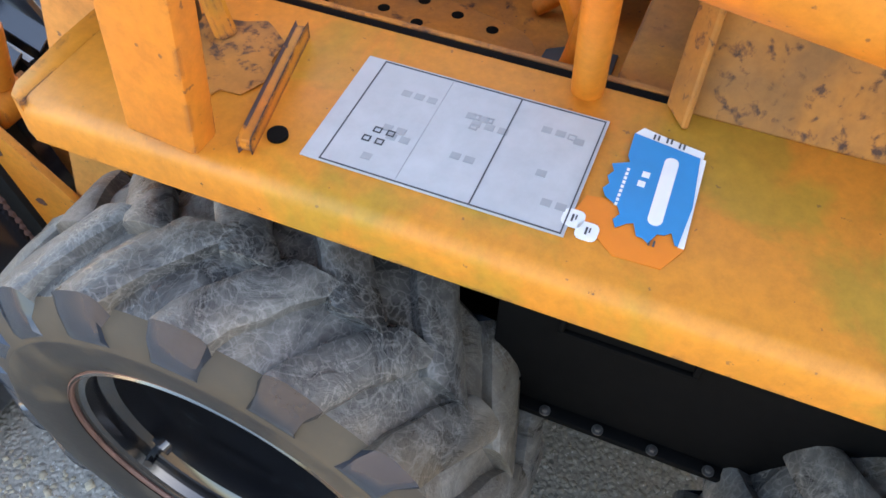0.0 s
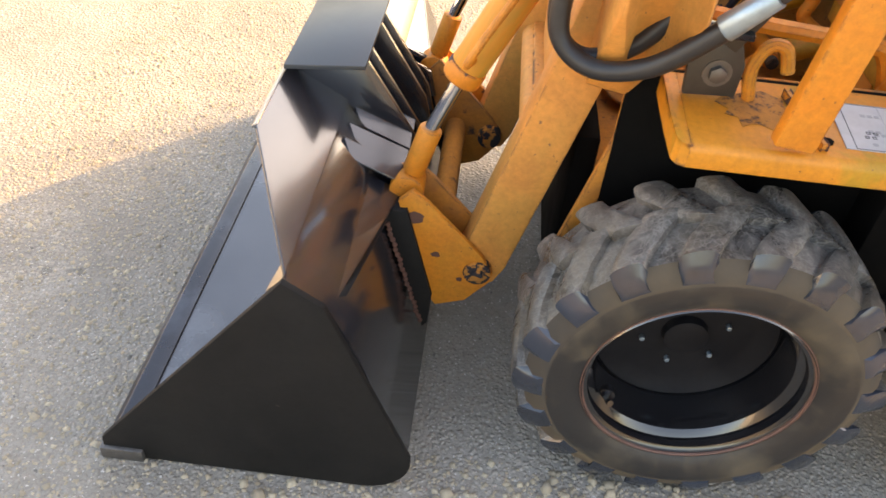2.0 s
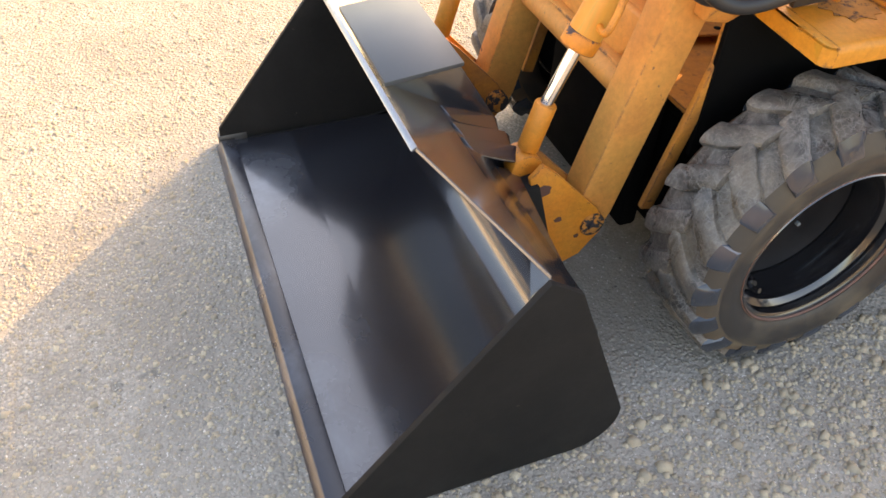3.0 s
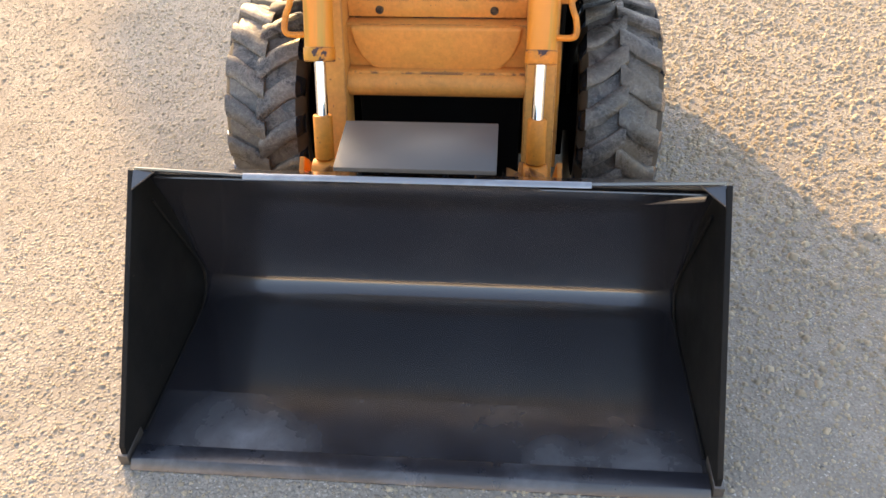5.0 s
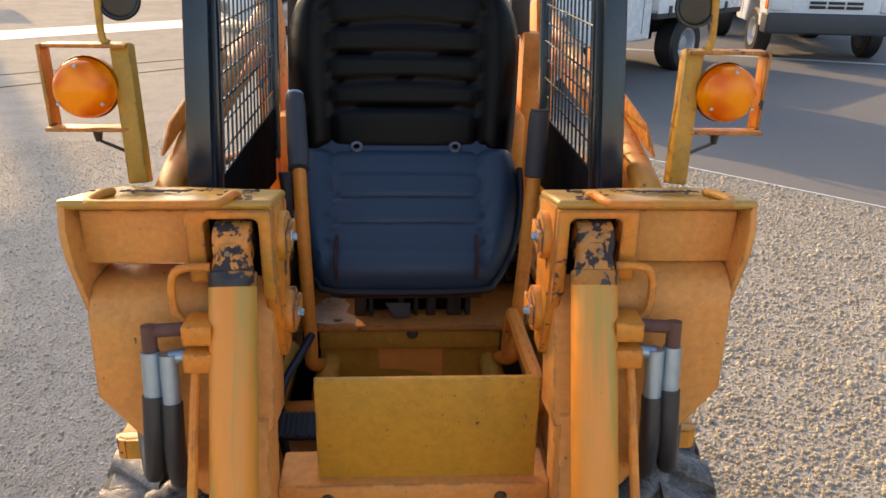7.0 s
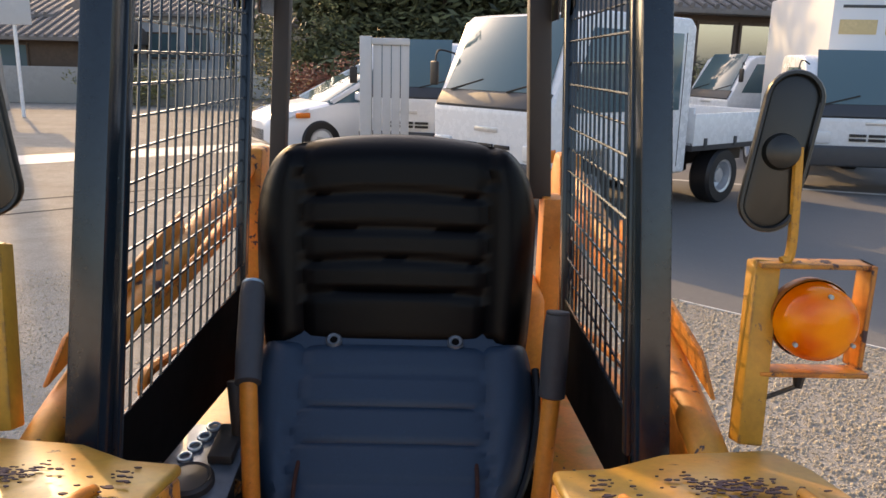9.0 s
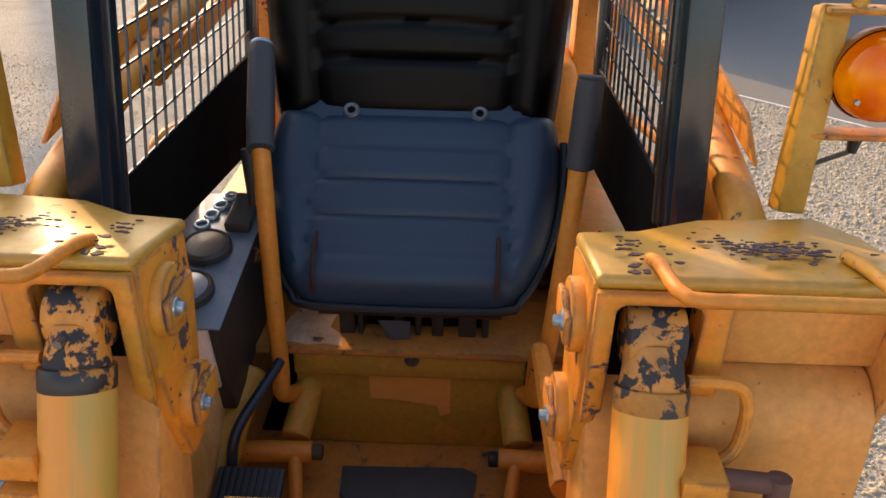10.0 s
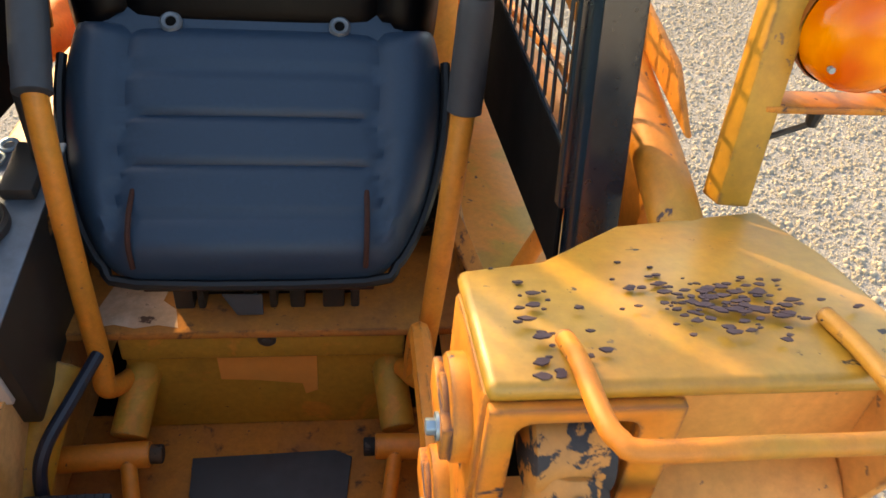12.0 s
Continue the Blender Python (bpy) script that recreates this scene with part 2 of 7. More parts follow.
def yard_surface():
    """Worn coarse asphalt: rounded pale chippings in a binder darkened like shade between the stones, stains and dust.
    """
    m, n, l, b = material("worn_chip_asphalt", 0.92)
    b.inputs["Specular IOR Level"].default_value = 0.15
    co = object_coord(n)
    wob = n.new("ShaderNodeTexNoise")
    wob.inputs["Scale"].default_value, wob.inputs["Detail"].default_value = 60, 2
    l.new(co, wob.inputs["Vector"])
    shift = n.new("ShaderNodeMixRGB")
    shift.inputs[0].default_value = 0.010
    l.new(co, shift.inputs[1])
    l.new(wob.outputs["Color"], shift.inputs[2])
    cells = []
    for scale in (104, 250):
        v = n.new("ShaderNodeTexVoronoi")
        v.inputs["Scale"].default_value = scale
        l.new(shift.outputs[0], v.inputs["Vector"])
        cells.append(v)
    bw = n.new("ShaderNodeRGBToBW")
    l.new(cells[0].outputs["Color"], bw.inputs[0])
    stone = ramp(n, l, bw.outputs[0], [(0.12, (0.275, 0.251, 0.208)), (0.4, (0.331, 0.305, 0.258)), (0.65, (0.377, 0.347, 0.297)), (0.9, (0.460, 0.434, 0.384))])
    small = n.new("ShaderNodeRGBToBW")
    l.new(cells[1].outputs["Color"], small.inputs[0])
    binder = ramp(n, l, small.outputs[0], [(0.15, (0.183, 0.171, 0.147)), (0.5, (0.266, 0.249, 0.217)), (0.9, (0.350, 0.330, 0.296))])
    # Shade between the stones is painted in as darker binder.
    gap_shade = ramp(n, l, cells[0].outputs["Distance"], [(0.34, grey(0)), (0.56, grey(1))])
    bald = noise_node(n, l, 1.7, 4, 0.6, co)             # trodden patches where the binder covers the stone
    gap_shade = mix(n, l, ramp(n, l, bald, [(0.42, grey(0)), (0.62, grey(0.75))]), gap_shade, grey(0.55))
    col = mix(n, l, gap_shade, stone, binder)
    grit = noise_node(n, l, 420, 3, 0.7, co)
    col = mix(n, l, ramp(n, l, grit, [(0.35, grey(0.84)), (0.6, grey(1.0))]), (0.101, 0.094, 0.083), col)
    broad = noise_node(n, l, 0.9, 6, 0.6, co)
    col = mix(n, l, ramp(n, l, broad, [(0.35, grey(0.0)), (0.75, grey(0.45))]), col, (0.367, 0.347, 0.311))
    streak = noise_node(n, l, 2.6, 7, 0.7, co, 1.2)
    col = mix(n, l, ramp(n, l, streak, [(0.46, grey(0)), (0.62, grey(0.55))]), col, (0.217, 0.203, 0.178))
    damp = noise_node(n, l, 0.75, 5, 0.65, co, 0.8)
    col = mix(n, l, ramp(n, l, damp, [(0.48, grey(0)), (0.68, grey(0.55))]), col, (0.225, 0.197, 0.162))
    stains = noise_node(n, l, 9, 5, 0.6, co)
    col = mix(n, l, ramp(n, l, stains, [(0.67, grey(0)), (0.71, grey(0.55))]), col, (0.119, 0.115, 0.104))
    fleck = noise_node(n, l, 150, 2, 0.5, co)
    col = mix(n, l, ramp(n, l, fleck, [(0.66, grey(0)), (0.70, grey(0.7))]), col, (0.612, 0.591, 0.549))
    spot = noise_node(n, l, 46, 3, 0.5, co)
    col = mix(n, l, ramp(n, l, spot, [(0.68, grey(0)), (0.71, grey(0.7))]), col, (0.094, 0.093, 0.090))
    l.new(col, b.inputs["Base Color"])
    h = n.new("ShaderNodeMath")
    h.operation = "MULTIPLY_ADD"
    h.inputs[1].default_value = 0.8
    l.new(noise_node(n, l, 40, 5, 0.6, co), h.inputs[0])
    l.new(ramp(n, l, cells[0].outputs["Distance"], [(0.05, grey(1)), (0.6, grey(0))]), h.inputs[2])
    bump(n, l, b, h.outputs[0], 0.55, 0.007)
    return m


def streaked_paint():
    """Orange enamel with long ochre streaks down its length."""
    m, n, l, b = material("streaked_enamel", 0.42)
    co = object_coord(n)
    mp = n.new("ShaderNodeMapping")
    mp.inputs["Scale"].default_value = (38, 4, 2.2)
    l.new(co, mp.inputs["Vector"])
    f = ramp(n, l, noise_node(n, l, 1.0, 4, 0.6, mp.outputs[0]), [(0.47, grey(0)), (0.62, grey(1))])
    col = mix(n, l, f, (0.70, 0.245, 0.030), (0.45, 0.26, 0.045))
    sp = ramp(n, l, noise_node(n, l, 60, 6, 0.6, co), [(0.72, grey(0)), (0.75, grey(1))])
    l.new(mix(n, l, sp, col, (0.16, 0.07, 0.03)), b.inputs["Base Color"])
    l.new(mix(n, l, noise_node(n, l, 30, 4, 0.6, co), grey(0.32), grey(0.6)), b.inputs["Roughness"])
    return m


STREAKED = streaked_paint()
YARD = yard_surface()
SHOULDER = plain("dusty_brown_rubber", (0.125, 0.094, 0.058), 0.8, 0.0, 0.5, 14, 0.3, (0.05, 0.042, 0.034))
RUBBER = tyre_rubber()
# Glossy lug ends with the sky's blue sheen put into the colour.
LUG_END = plain("sky_sheen_lug_rubber", (0.026, 0.033, 0.046), 0.14, 0.0, 0.4, 30, 0.1, (0.028, 0.038, 0.058), 0.8)
SIDEWALL = sidewall_rubber()
CHROME = plain("chromed_rod", (0.75, 0.77, 0.80), 0.12, 1.0, 0.1)
POST_BROWN = plain("weathered_brown_post", (0.035, 0.025, 0.018), 0.55, 0.0, 0.4, 30)
ZINC = plain("zinc_fitting", (0.36, 0.46, 0.54), 0.38, 0.7, 0.3, 60)
STEEL = plain("dull_steel", (0.20, 0.19, 0.18), 0.45, 0.8, 0.4, 60)
WORN_LIP = plain("rubbed_steel_edge", (0.42, 0.43, 0.45), 0.30, 0.85, 0.35, 50)
HOSE = plain("black_hose_rubber", (0.022, 0.022, 0.024), 0.42, 0.0, 0.3, 80, 0.15)
GRIP = plain("ribbed_grip_rubber", (0.040, 0.043, 0.050), 0.6, 0.0, 0.3, 90, 0.2)
RIM = paint("black_rim_enamel", (0.010, 0.010, 0.012), (0.018, 0.018, 0.02), (0.11, 0.06, 0.045), chips=0.72, rough=0.10, gloss=0.8, fade_scale=6, coat=0.5)
DISC = paint("dull_black_disc_enamel", (0.008, 0.008, 0.010), (0.014, 0.014, 0.016), (0.05, 0.03, 0.024), chips=0.74, rough=0.5, gloss=0.15, fade_scale=6)
RIM_EDGE = plain("rust_rubbed_rim_edge", (0.22, 0.12, 0.095), 0.55, 0.2, 0.5, 40)
VINYL = plain("dark_navy_vinyl", (0.028, 0.052, 0.087), 0.42, 0.0, 0.18, 160, 0.12, None, 0.4)
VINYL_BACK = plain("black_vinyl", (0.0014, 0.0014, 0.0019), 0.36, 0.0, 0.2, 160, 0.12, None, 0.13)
PIPING = plain("black_piping", (0.008, 0.008, 0.009), 0.45)
TEAR = plain("torn_seat_foam", (0.08, 0.025, 0.014), 0.9, 0.0, 0.5, 60)
EYELET = plain("grey_eyelet", (0.16, 0.18, 0.20), 0.4, 0.3)
AMBER_DARK = plain("amber_back", (0.35, 0.10, 0.01), 0.4)
# Near-black standing in for shade in holes, recesses and gaps.
DARK = plain("shade_black", (0.006, 0.0055, 0.005), 0.9, 0.0, 0.4, 20, 0.0, None, 0.1)
MAT_GREY = plain("worn_floor_mat", (0.075, 0.078, 0.082), 0.75, 0.0, 0.4, 30, 0.3)
DECAL_WHITE = plain("weathered_white_decal", (0.46, 0.48, 0.50), 0.5, 0.0, 0.16, 40, 0.0, (0.40, 0.42, 0.44))
DECAL_INK = plain("faded_black_ink", (0.07, 0.075, 0.085), 0.6)
DECAL_INK_PALE = plain("very_faded_ink", (0.36, 0.38, 0.40), 0.6)
DECAL_BLUE = plain("blue_decal", (0.004, 0.235, 0.56), 0.4, 0.0, 0.15, 30)
DECAL_PALE = plain("bright_white_decal", (0.78, 0.80, 0.80), 0.5, 0.0, 0.08)
FRESH_ORANGE = plain("fresh_orange_paint", (0.76, 0.215, 0.012), 0.5, 0.0, 0.15, 18)
ORANGE_BARE = plain("unfaded_orange_paint", (0.78, 0.34, 0.07), 0.5, 0.0, 0.2, 18)
GAUGE_FACE = plain("gauge_plate", (0.17, 0.20, 0.24), 0.32, 0.4, 0.3, 50)
CONSOLE = plain("console_black", (0.034, 0.029, 0.025), 0.5, 0.0, 0.3, 30)
CONSOLE_GREY = plain("console_grey_label", (0.60, 0.58, 0.55), 0.6, 0.0, 0.25, 40)
MIRROR_BACK = plain("mirror_black_plastic", (0.009, 0.010, 0.009), 0.32, 0.0, 0.3, 30)


def glassy(name, colour, rough=0.06, transmission=0.0, alpha=1.0):
    m, n, l, b = material(name, rough)
    b.inputs["Base Color"].default_value = (*colour, 1)
    b.inputs["Transmission Weight"].default_value = transmission
    b.inputs["IOR"].default_value = 1.49
    return m


AMBER = glassy("amber_lens", (0.95, 0.22, 0.0), 0.07, 0.12)
amber_bsdf = AMBER.node_tree.nodes["Principled BSDF"]
amber_bsdf.inputs["Specular IOR Level"].default_value = 0.3
amber_bsdf.inputs["Coat Weight"].default_value = 0.0
# Noise of two ambers stands in for reflections in the lens.
amber_mix = AMBER.node_tree.nodes.new("ShaderNodeValToRGB")
amber_mix.color_ramp.elements[0].position, amber_mix.color_ramp.elements[1].position = 0.38, 0.62
amber_mix.color_ramp.elements[0].color, amber_mix.color_ramp.elements[1].color = (0.78, 0.12, 0.0, 1), (1.0, 0.29, 0.0, 1)
AMBER.node_tree.links.new(noise_node(AMBER.node_tree.nodes, AMBER.node_tree.links, 22, 1, 0.5, object_coord(AMBER.node_tree.nodes)), amber_mix.inputs[0])
AMBER.node_tree.links.new(amber_mix.outputs[0], amber_bsdf.inputs["Base Color"])
bump(AMBER.node_tree.nodes, AMBER.node_tree.links, amber_bsdf, noise_node(AMBER.node_tree.nodes, AMBER.node_tree.links, 70, 2, 0.5, object_coord(AMBER.node_tree.nodes)), 0.25, 0.003)

# ---- mesh helpers ----


def grid_done(bm, smooth=None):
    """Merges doubles, turns normals outward, and shades faces smooth where they meet at less than smooth degrees."""
    bmesh.ops.remove_doubles(bm, verts=bm.verts, dist=1e-5)
    bmesh.ops.recalc_face_normals(bm, faces=bm.faces)
    if smooth:
        for f in bm.faces:
            f.smooth = True
        for e in bm.edges:
            e.smooth = len(e.link_faces) == 2 and e.calc_face_angle(3.0) < radians(smooth)


def part(name, bm, mat, parent=None, label="", smooth=35):
    """One bmesh as one mesh object under a thing or a part."""
    grid_done(bm, smooth)
    me = bpy.data.meshes.new(name)
    bm.to_mesh(me)
    bm.free()
    mats = mat if isinstance(mat, (list, tuple)) else [mat]
    for k in mats:
        me.materials.append(k)
    ob = new(name, me)
    if parent is not None:
        ob.parent = parent
        ob.matrix_parent_inverse = Matrix.Translation(parent.matrix_world.translation).inverted() if parent.type == "EMPTY" else Matrix()
    if label:
        tagged(ob, label)
    return ob


def thing(name, label, category, at=(0, 0, 0), group="", kind=""):
    ob = new(name)
    ob.empty_display_size = 0.1
    ob.location = at
    ob.matrix_world = Matrix.Translation(at)
    return tagged(ob, label, category, group, kind)


def bevelled(bm, verts, width, seg=2, keep=55):
    """Rounds the sharp edges among verts."""
    vs = set(verts)
    edges = [e for e in bm.edges if e.verts[0] in vs and e.verts[1] in vs and len(e.link_faces) == 2 and e.calc_face_angle(0.0) > radians(keep - 25)]
    if width > 0 and edges:
        bmesh.ops.bevel(bm, geom=edges, offset=width, segments=seg, affect="EDGES", profile=0.5, clamp_overlap=True)


def box(bm, x0, x1, y0, y1, z0, z1, bev=0.003, m=None, seg=2):
    r = bmesh.ops.create_cube(bm, size=1.0)["verts"]
    for v in r:
        v.co = Vector(((x0 + x1) / 2 + v.co.x * abs(x1 - x0), (y0 + y1) / 2 + v.co.y * abs(y1 - y0), (z0 + z1) / 2 + v.co.z * abs(z1 - z0)))
        if m is not None:
            v.co = m @ v.co
    bevelled(bm, r, bev, seg)


def prism(bm, pts, axis, a, b, bev=0.003, m=None, seg=2):
    """Extrudes a polygon, given in the two axes other than axis (in xyz order), from a to b."""
    k = "xyz".index(axis)

    def at(p, h):
        c = list(p)
        c.insert(k, h)
        return m @ Vector(c) if m is not None else Vector(c)
    lo = [bm.verts.new(at(p, a)) for p in pts]
    hi = [bm.verts.new(at(p, b)) for p in pts]
    bm.faces.new(lo)
    bm.faces.new(hi[::-1])
    for i in range(len(pts)):
        j = (i + 1) % len(pts)
        bm.faces.new((lo[i], hi[i], hi[j], lo[j]))
    bmesh.ops.recalc_face_normals(bm, faces=bm.faces)
    bevelled(bm, lo + hi, bev, seg)


def cyl(bm, p0, p1, r0, r1=None, seg=20, bev=0.0):
    p0, p1 = Vector(p0), Vector(p1)
    d = p1 - p0
    q = d.to_track_quat("Z", "Y").to_matrix().to_4x4()
    r = bmesh.ops.create_cone(bm, cap_ends=True, segments=seg, radius1=r0, radius2=r0 if r1 is None else r1, depth=d.length,
                              matrix=Matrix.Translation((p0 + p1) / 2) @ q)["verts"]
    if bev:
        vs = set(r)
        edges = [e for e in bm.edges if e.verts[0] in vs and e.verts[1] in vs and e.calc_face_angle(0) > radians(60)]
        bmesh.ops.bevel(bm, geom=edges, offset=bev, segments=2, affect="EDGES", profile=0.5)


def smooth_path(pts, n=6):
    """A path through pts with Catmull-Rom curves."""
    P = [Vector(p) for p in pts]
    out = []
    for i in range(len(P) - 1):
        a, b, c, d = P[max(i - 1, 0)], P[i], P[i + 1], P[min(i + 2, len(P) - 1)]
        for k in range(n):
            t = k / n
            out.append(0.5 * ((2 * b) + (c - a) * t + (2 * a - 5 * b + 4 * c - d) * t * t + (3 * b - a - 3 * c + d) * t ** 3))
    out.append(P[-1])
    return out


def tube(bm, pts, r, seg=12, n=6, curved=True):
    """A round bar or hose along pts; r is one radius or a function of 0 to 1."""
    path = smooth_path(pts, n) if curved else [Vector(p) for p in pts]
    rings, side = [], None
    for i, p in enumerate(path):
        d = (path[min(i + 1, len(path) - 1)] - path[max(i - 1, 0)]).normalized()
        if side is None:
            side = d.orthogonal().normalized()
        side = (side - d * side.dot(d)).normalized()
        up = d.cross(side)
        rr = r(i / (len(path) - 1)) if callable(r) else r
        rings.append([bm.verts.new(p + (side * math.cos(k * math.tau / seg) + up * math.sin(k * math.tau / seg)) * rr) for k in range(seg)])
    for a, b in zip(rings, rings[1:]):
        for k in range(seg):
            bm.faces.new((a[k], a[(k + 1) % seg], b[(k + 1) % seg], b[k]))
    bm.faces.new(rings[0][::-1])
    bm.faces.new(rings[-1])


def lathe(bm, profile, centre, axis="x", seg=48, closed=False):
    """Turns (radius, height) pairs round an axis through centre."""
    c = Vector(centre)
    rings = []
    for r, h in profile:
        ring = []
        for k in range(seg):
            a = k * math.tau / seg
            u, v = r * math.cos(a), r * math.sin(a)
            ring.append(bm.verts.new(c + Vector({"x": (h, u, v), "y": (u, h, v), "z": (u, v, h)}[axis])))
        rings.append(ring)
    pairs = list(zip(rings, rings[1:])) + ([(rings[-1], rings[0])] if closed else [])
    for a, b in pairs:
        for k in range(seg):
            bm.faces.new((a[k], a[(k + 1) % seg], b[(k + 1) % seg], b[k]))


def bar(bm, p0, p1, w, h, bev=0.003, up=(0, 0, 1), seg=2):
    """A rectangular bar from p0 to p1: w across, h along up."""
    p0, p1 = Vector(p0), Vector(p1)
    d = (p1 - p0)
    z = d.normalized()
    u = Vector(up)
    u = (u - z * u.dot(z)).normalized()
    x = u.cross(z)
    m = Matrix((x, u, z)).transposed().to_4x4()
    m.translation = (p0 + p1) / 2
    box(bm, -w / 2, w / 2, -h / 2, h / 2, -d.length / 2, d.length / 2, bev, m, seg)


def plate(bm, pts, thick, bev=0.0015):
    """A flat plate on a polygon of 3D points, thickened against its normal."""
    P = [Vector(p) for p in pts]
    nrm = (P[1] - P[0]).cross(P[2] - P[0]).normalized()
    a = [bm.verts.new(p) for p in P]
    b = [bm.verts.new(p - nrm * thick) for p in P]
    bm.faces.new(a)
    bm.faces.new(b[::-1])
    for i in range(len(P)):
        j = (i + 1) % len(P)
        bm.faces.new((a[i], b[i], b[j], a[j]))
    bmesh.ops.recalc_face_normals(bm, faces=bm.faces)
    bevelled(bm, a + b, bev, 1)


def fan_arc(cx, cy, r, a0, a1, n=6):
    return [(cx + r * math.cos(radians(a0 + (a1 - a0) * k / n)), cy + r * math.sin(radians(a0 + (a1 - a0) * k / n))) for k in range(n + 1)]


def bolt(bm, p, d, r=0.009, h=0.008, washer=True):
    p, d = Vector(p), Vector(d).normalized()
    if washer:
        cyl(bm, p, p + d * 0.002, r * 1.6, seg=16)
    cyl(bm, p, p + d * h, r, seg=6, bev=0.001)


B = bmesh.new
# ---- ground ----
bm = B()
for i, (r0, r1) in enumerate(((0.0, 12), (12, 60), (60, 900))):
    if i == 0:
        bmesh.ops.create_grid(bm, x_segments=2, y_segments=2, size=12, matrix=Matrix.Translation((0, 0, GROUND)))
    else:
        for (xa, xb, ya, yb) in ((-r1, r1, r0, r1), (-r1, r1, -r1, -r0), (-r1, -r0, -r0, r0), (r0, r1, -r0, r0)):
            bm.faces.new([bm.verts.new((x, y, GROUND)) for x, y in ((xa, ya), (xb, ya), (xb, yb), (xa, yb))])
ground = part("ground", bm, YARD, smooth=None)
tagged(ground, "worn coarse asphalt yard with bright stone chippings", "ground", kind="structure")

# loose and embedded chippings that stand proud of the yard near the loader
def chippings(count, x0, x1, y0, y1, small, large, thin, fade, seed):
    rs = np.random.RandomState(seed)
    k = 4
    cx = rs.uniform(x0, x1, count)
    cy = y0 + (y1 - y0) * rs.uniform(0, 1, count) ** thin     # thinner with distance where thin is over one
    keep = ~((np.abs(cx) < 0.52) & (cy > -0.9) & (cy < 1.1)) & (cy + 0.95 * cx < 5.78)   # none under the loader or on the asphalt
    keep &= rs.uniform(0, 1, count) < np.clip((cy - y0) / fade, 0, 1)        # the near edge thins out
    cx, cy = cx[keep], cy[keep]
    n = len(cx)
    size = rs.uniform(small, large, n) * rs.uniform(0.7, 1.15, n)
    size = np.where(rs.uniform(0, 1, n) < 0.16, size * 1.7, size)
    high = size * rs.uniform(0.40, 0.85, n) * min(1.0, large / 0.0105)
    turn = rs.uniform(0, math.tau, n)
    ang = turn[:, None] + np.arange(k)[None, :] * math.tau / k + rs.uniform(-0.35, 0.35, (n, k))
    rad = size[:, None] * rs.uniform(0.7, 1.15, (n, k))
    tilt = rs.uniform(-0.3, 0.3, (n, 1))
    top = 0.62
    vx = np.stack([cx[:, None] + rad * np.cos(ang), cx[:, None] + rad * top * np.cos(ang)], 1)
    vy = np.stack([cy[:, None] + rad * np.sin(ang), cy[:, None] + rad * top * np.sin(ang)], 1)
    vz = np.stack([np.full((n, k), GROUND - 0.001), GROUND + high[:, None] + rad * top * np.cos(ang) * tilt], 1)
    co = np.stack([vx, vy, vz], -1).reshape(-1, 3)
    base = np.arange(n)[:, None] * 2 * k
    i = np.arange(k)
    j = (i + 1) % k
    quads = np.stack([i, j, j + k, i + k], 1).reshape(-1)
    loops = np.concatenate([base + quads[None, :], base + (i + k)[None, :]], 1).reshape(-1)
    sizes = np.tile(np.array([4] * k + [k]), n)
    me = bpy.data.meshes.new("stone_chippings")
    me.vertices.add(len(co))
    me.vertices.foreach_set("co", co.reshape(-1))
    me.loops.add(len(loops))
    me.loops.foreach_set("vertex_index", loops.astype(np.int32))
    me.polygons.add(len(sizes))
    me.polygons.foreach_set("loop_start", np.concatenate([[0], np.cumsum(sizes)[:-1]]).astype(np.int32))
    me.update(calc_edges=True)
    me.validate()
    return me


def chipping_stone():
    m, n, l, b = material("pale_stone_chippings", 0.9)
    b.inputs["Specular IOR Level"].default_value = 0.15
    g = n.new("ShaderNodeNewGeometry")
    tone = ramp(n, l, g.outputs["Random Per Island"], [(0.0, (0.297, 0.251, 0.174)), (0.3, (0.388, 0.331, 0.229)), (0.7, (0.481, 0.407, 0.282)), (1.0, (0.628, 0.550, 0.394))])
    l.new(mix(n, l, noise_node(n, l, 300, 4, 0.6, object_coord(n)), tone, tuple(v * 0.7 for v in (0.380, 0.338, 0.274))), b.inputs["Base Color"])
    return m


CHIPPING = chipping_stone()
for (count, x0, x1, y0, y1, small, large, thin, fade, seed, label) in (
        (60000, -2.6, 2.4, -1.7, 0.4, 0.0026, 0.0062, 1.0, 0.05, 4, "small pale stone chippings worn proud of the asphalt yard"),
        (110000, 0.50, 4.6, -0.9, 5.2, 0.0045, 0.0100, 1.3, 1.6, 5, "coarse loose pale gravel over the sunlit yard"),
        (36000, -3.4, -0.5, 0.3, 4.6, 0.0030, 0.0075, 1.4, 0.5, 6, "thin scatter of pale stone chippings on the asphalt")):
    stones = new("stone_chippings", chippings(count, x0, x1, y0, y1, small, large, thin, fade, seed))
    stones.data.materials.append(CHIPPING)
    tagged(stones, label, "gravel", kind="stuff")

# ---- the loader ----
loader = thing("skid_steer_loader", "weathered orange skid steer loader with a black bucket", "loader", (0, 0.3, GROUND))
HALF = (1, -1)

RUST_BROWN = plain("brown_rust", (0.15, 0.065, 0.045), 0.75, 0.0, 0.5, 60, 0.3)

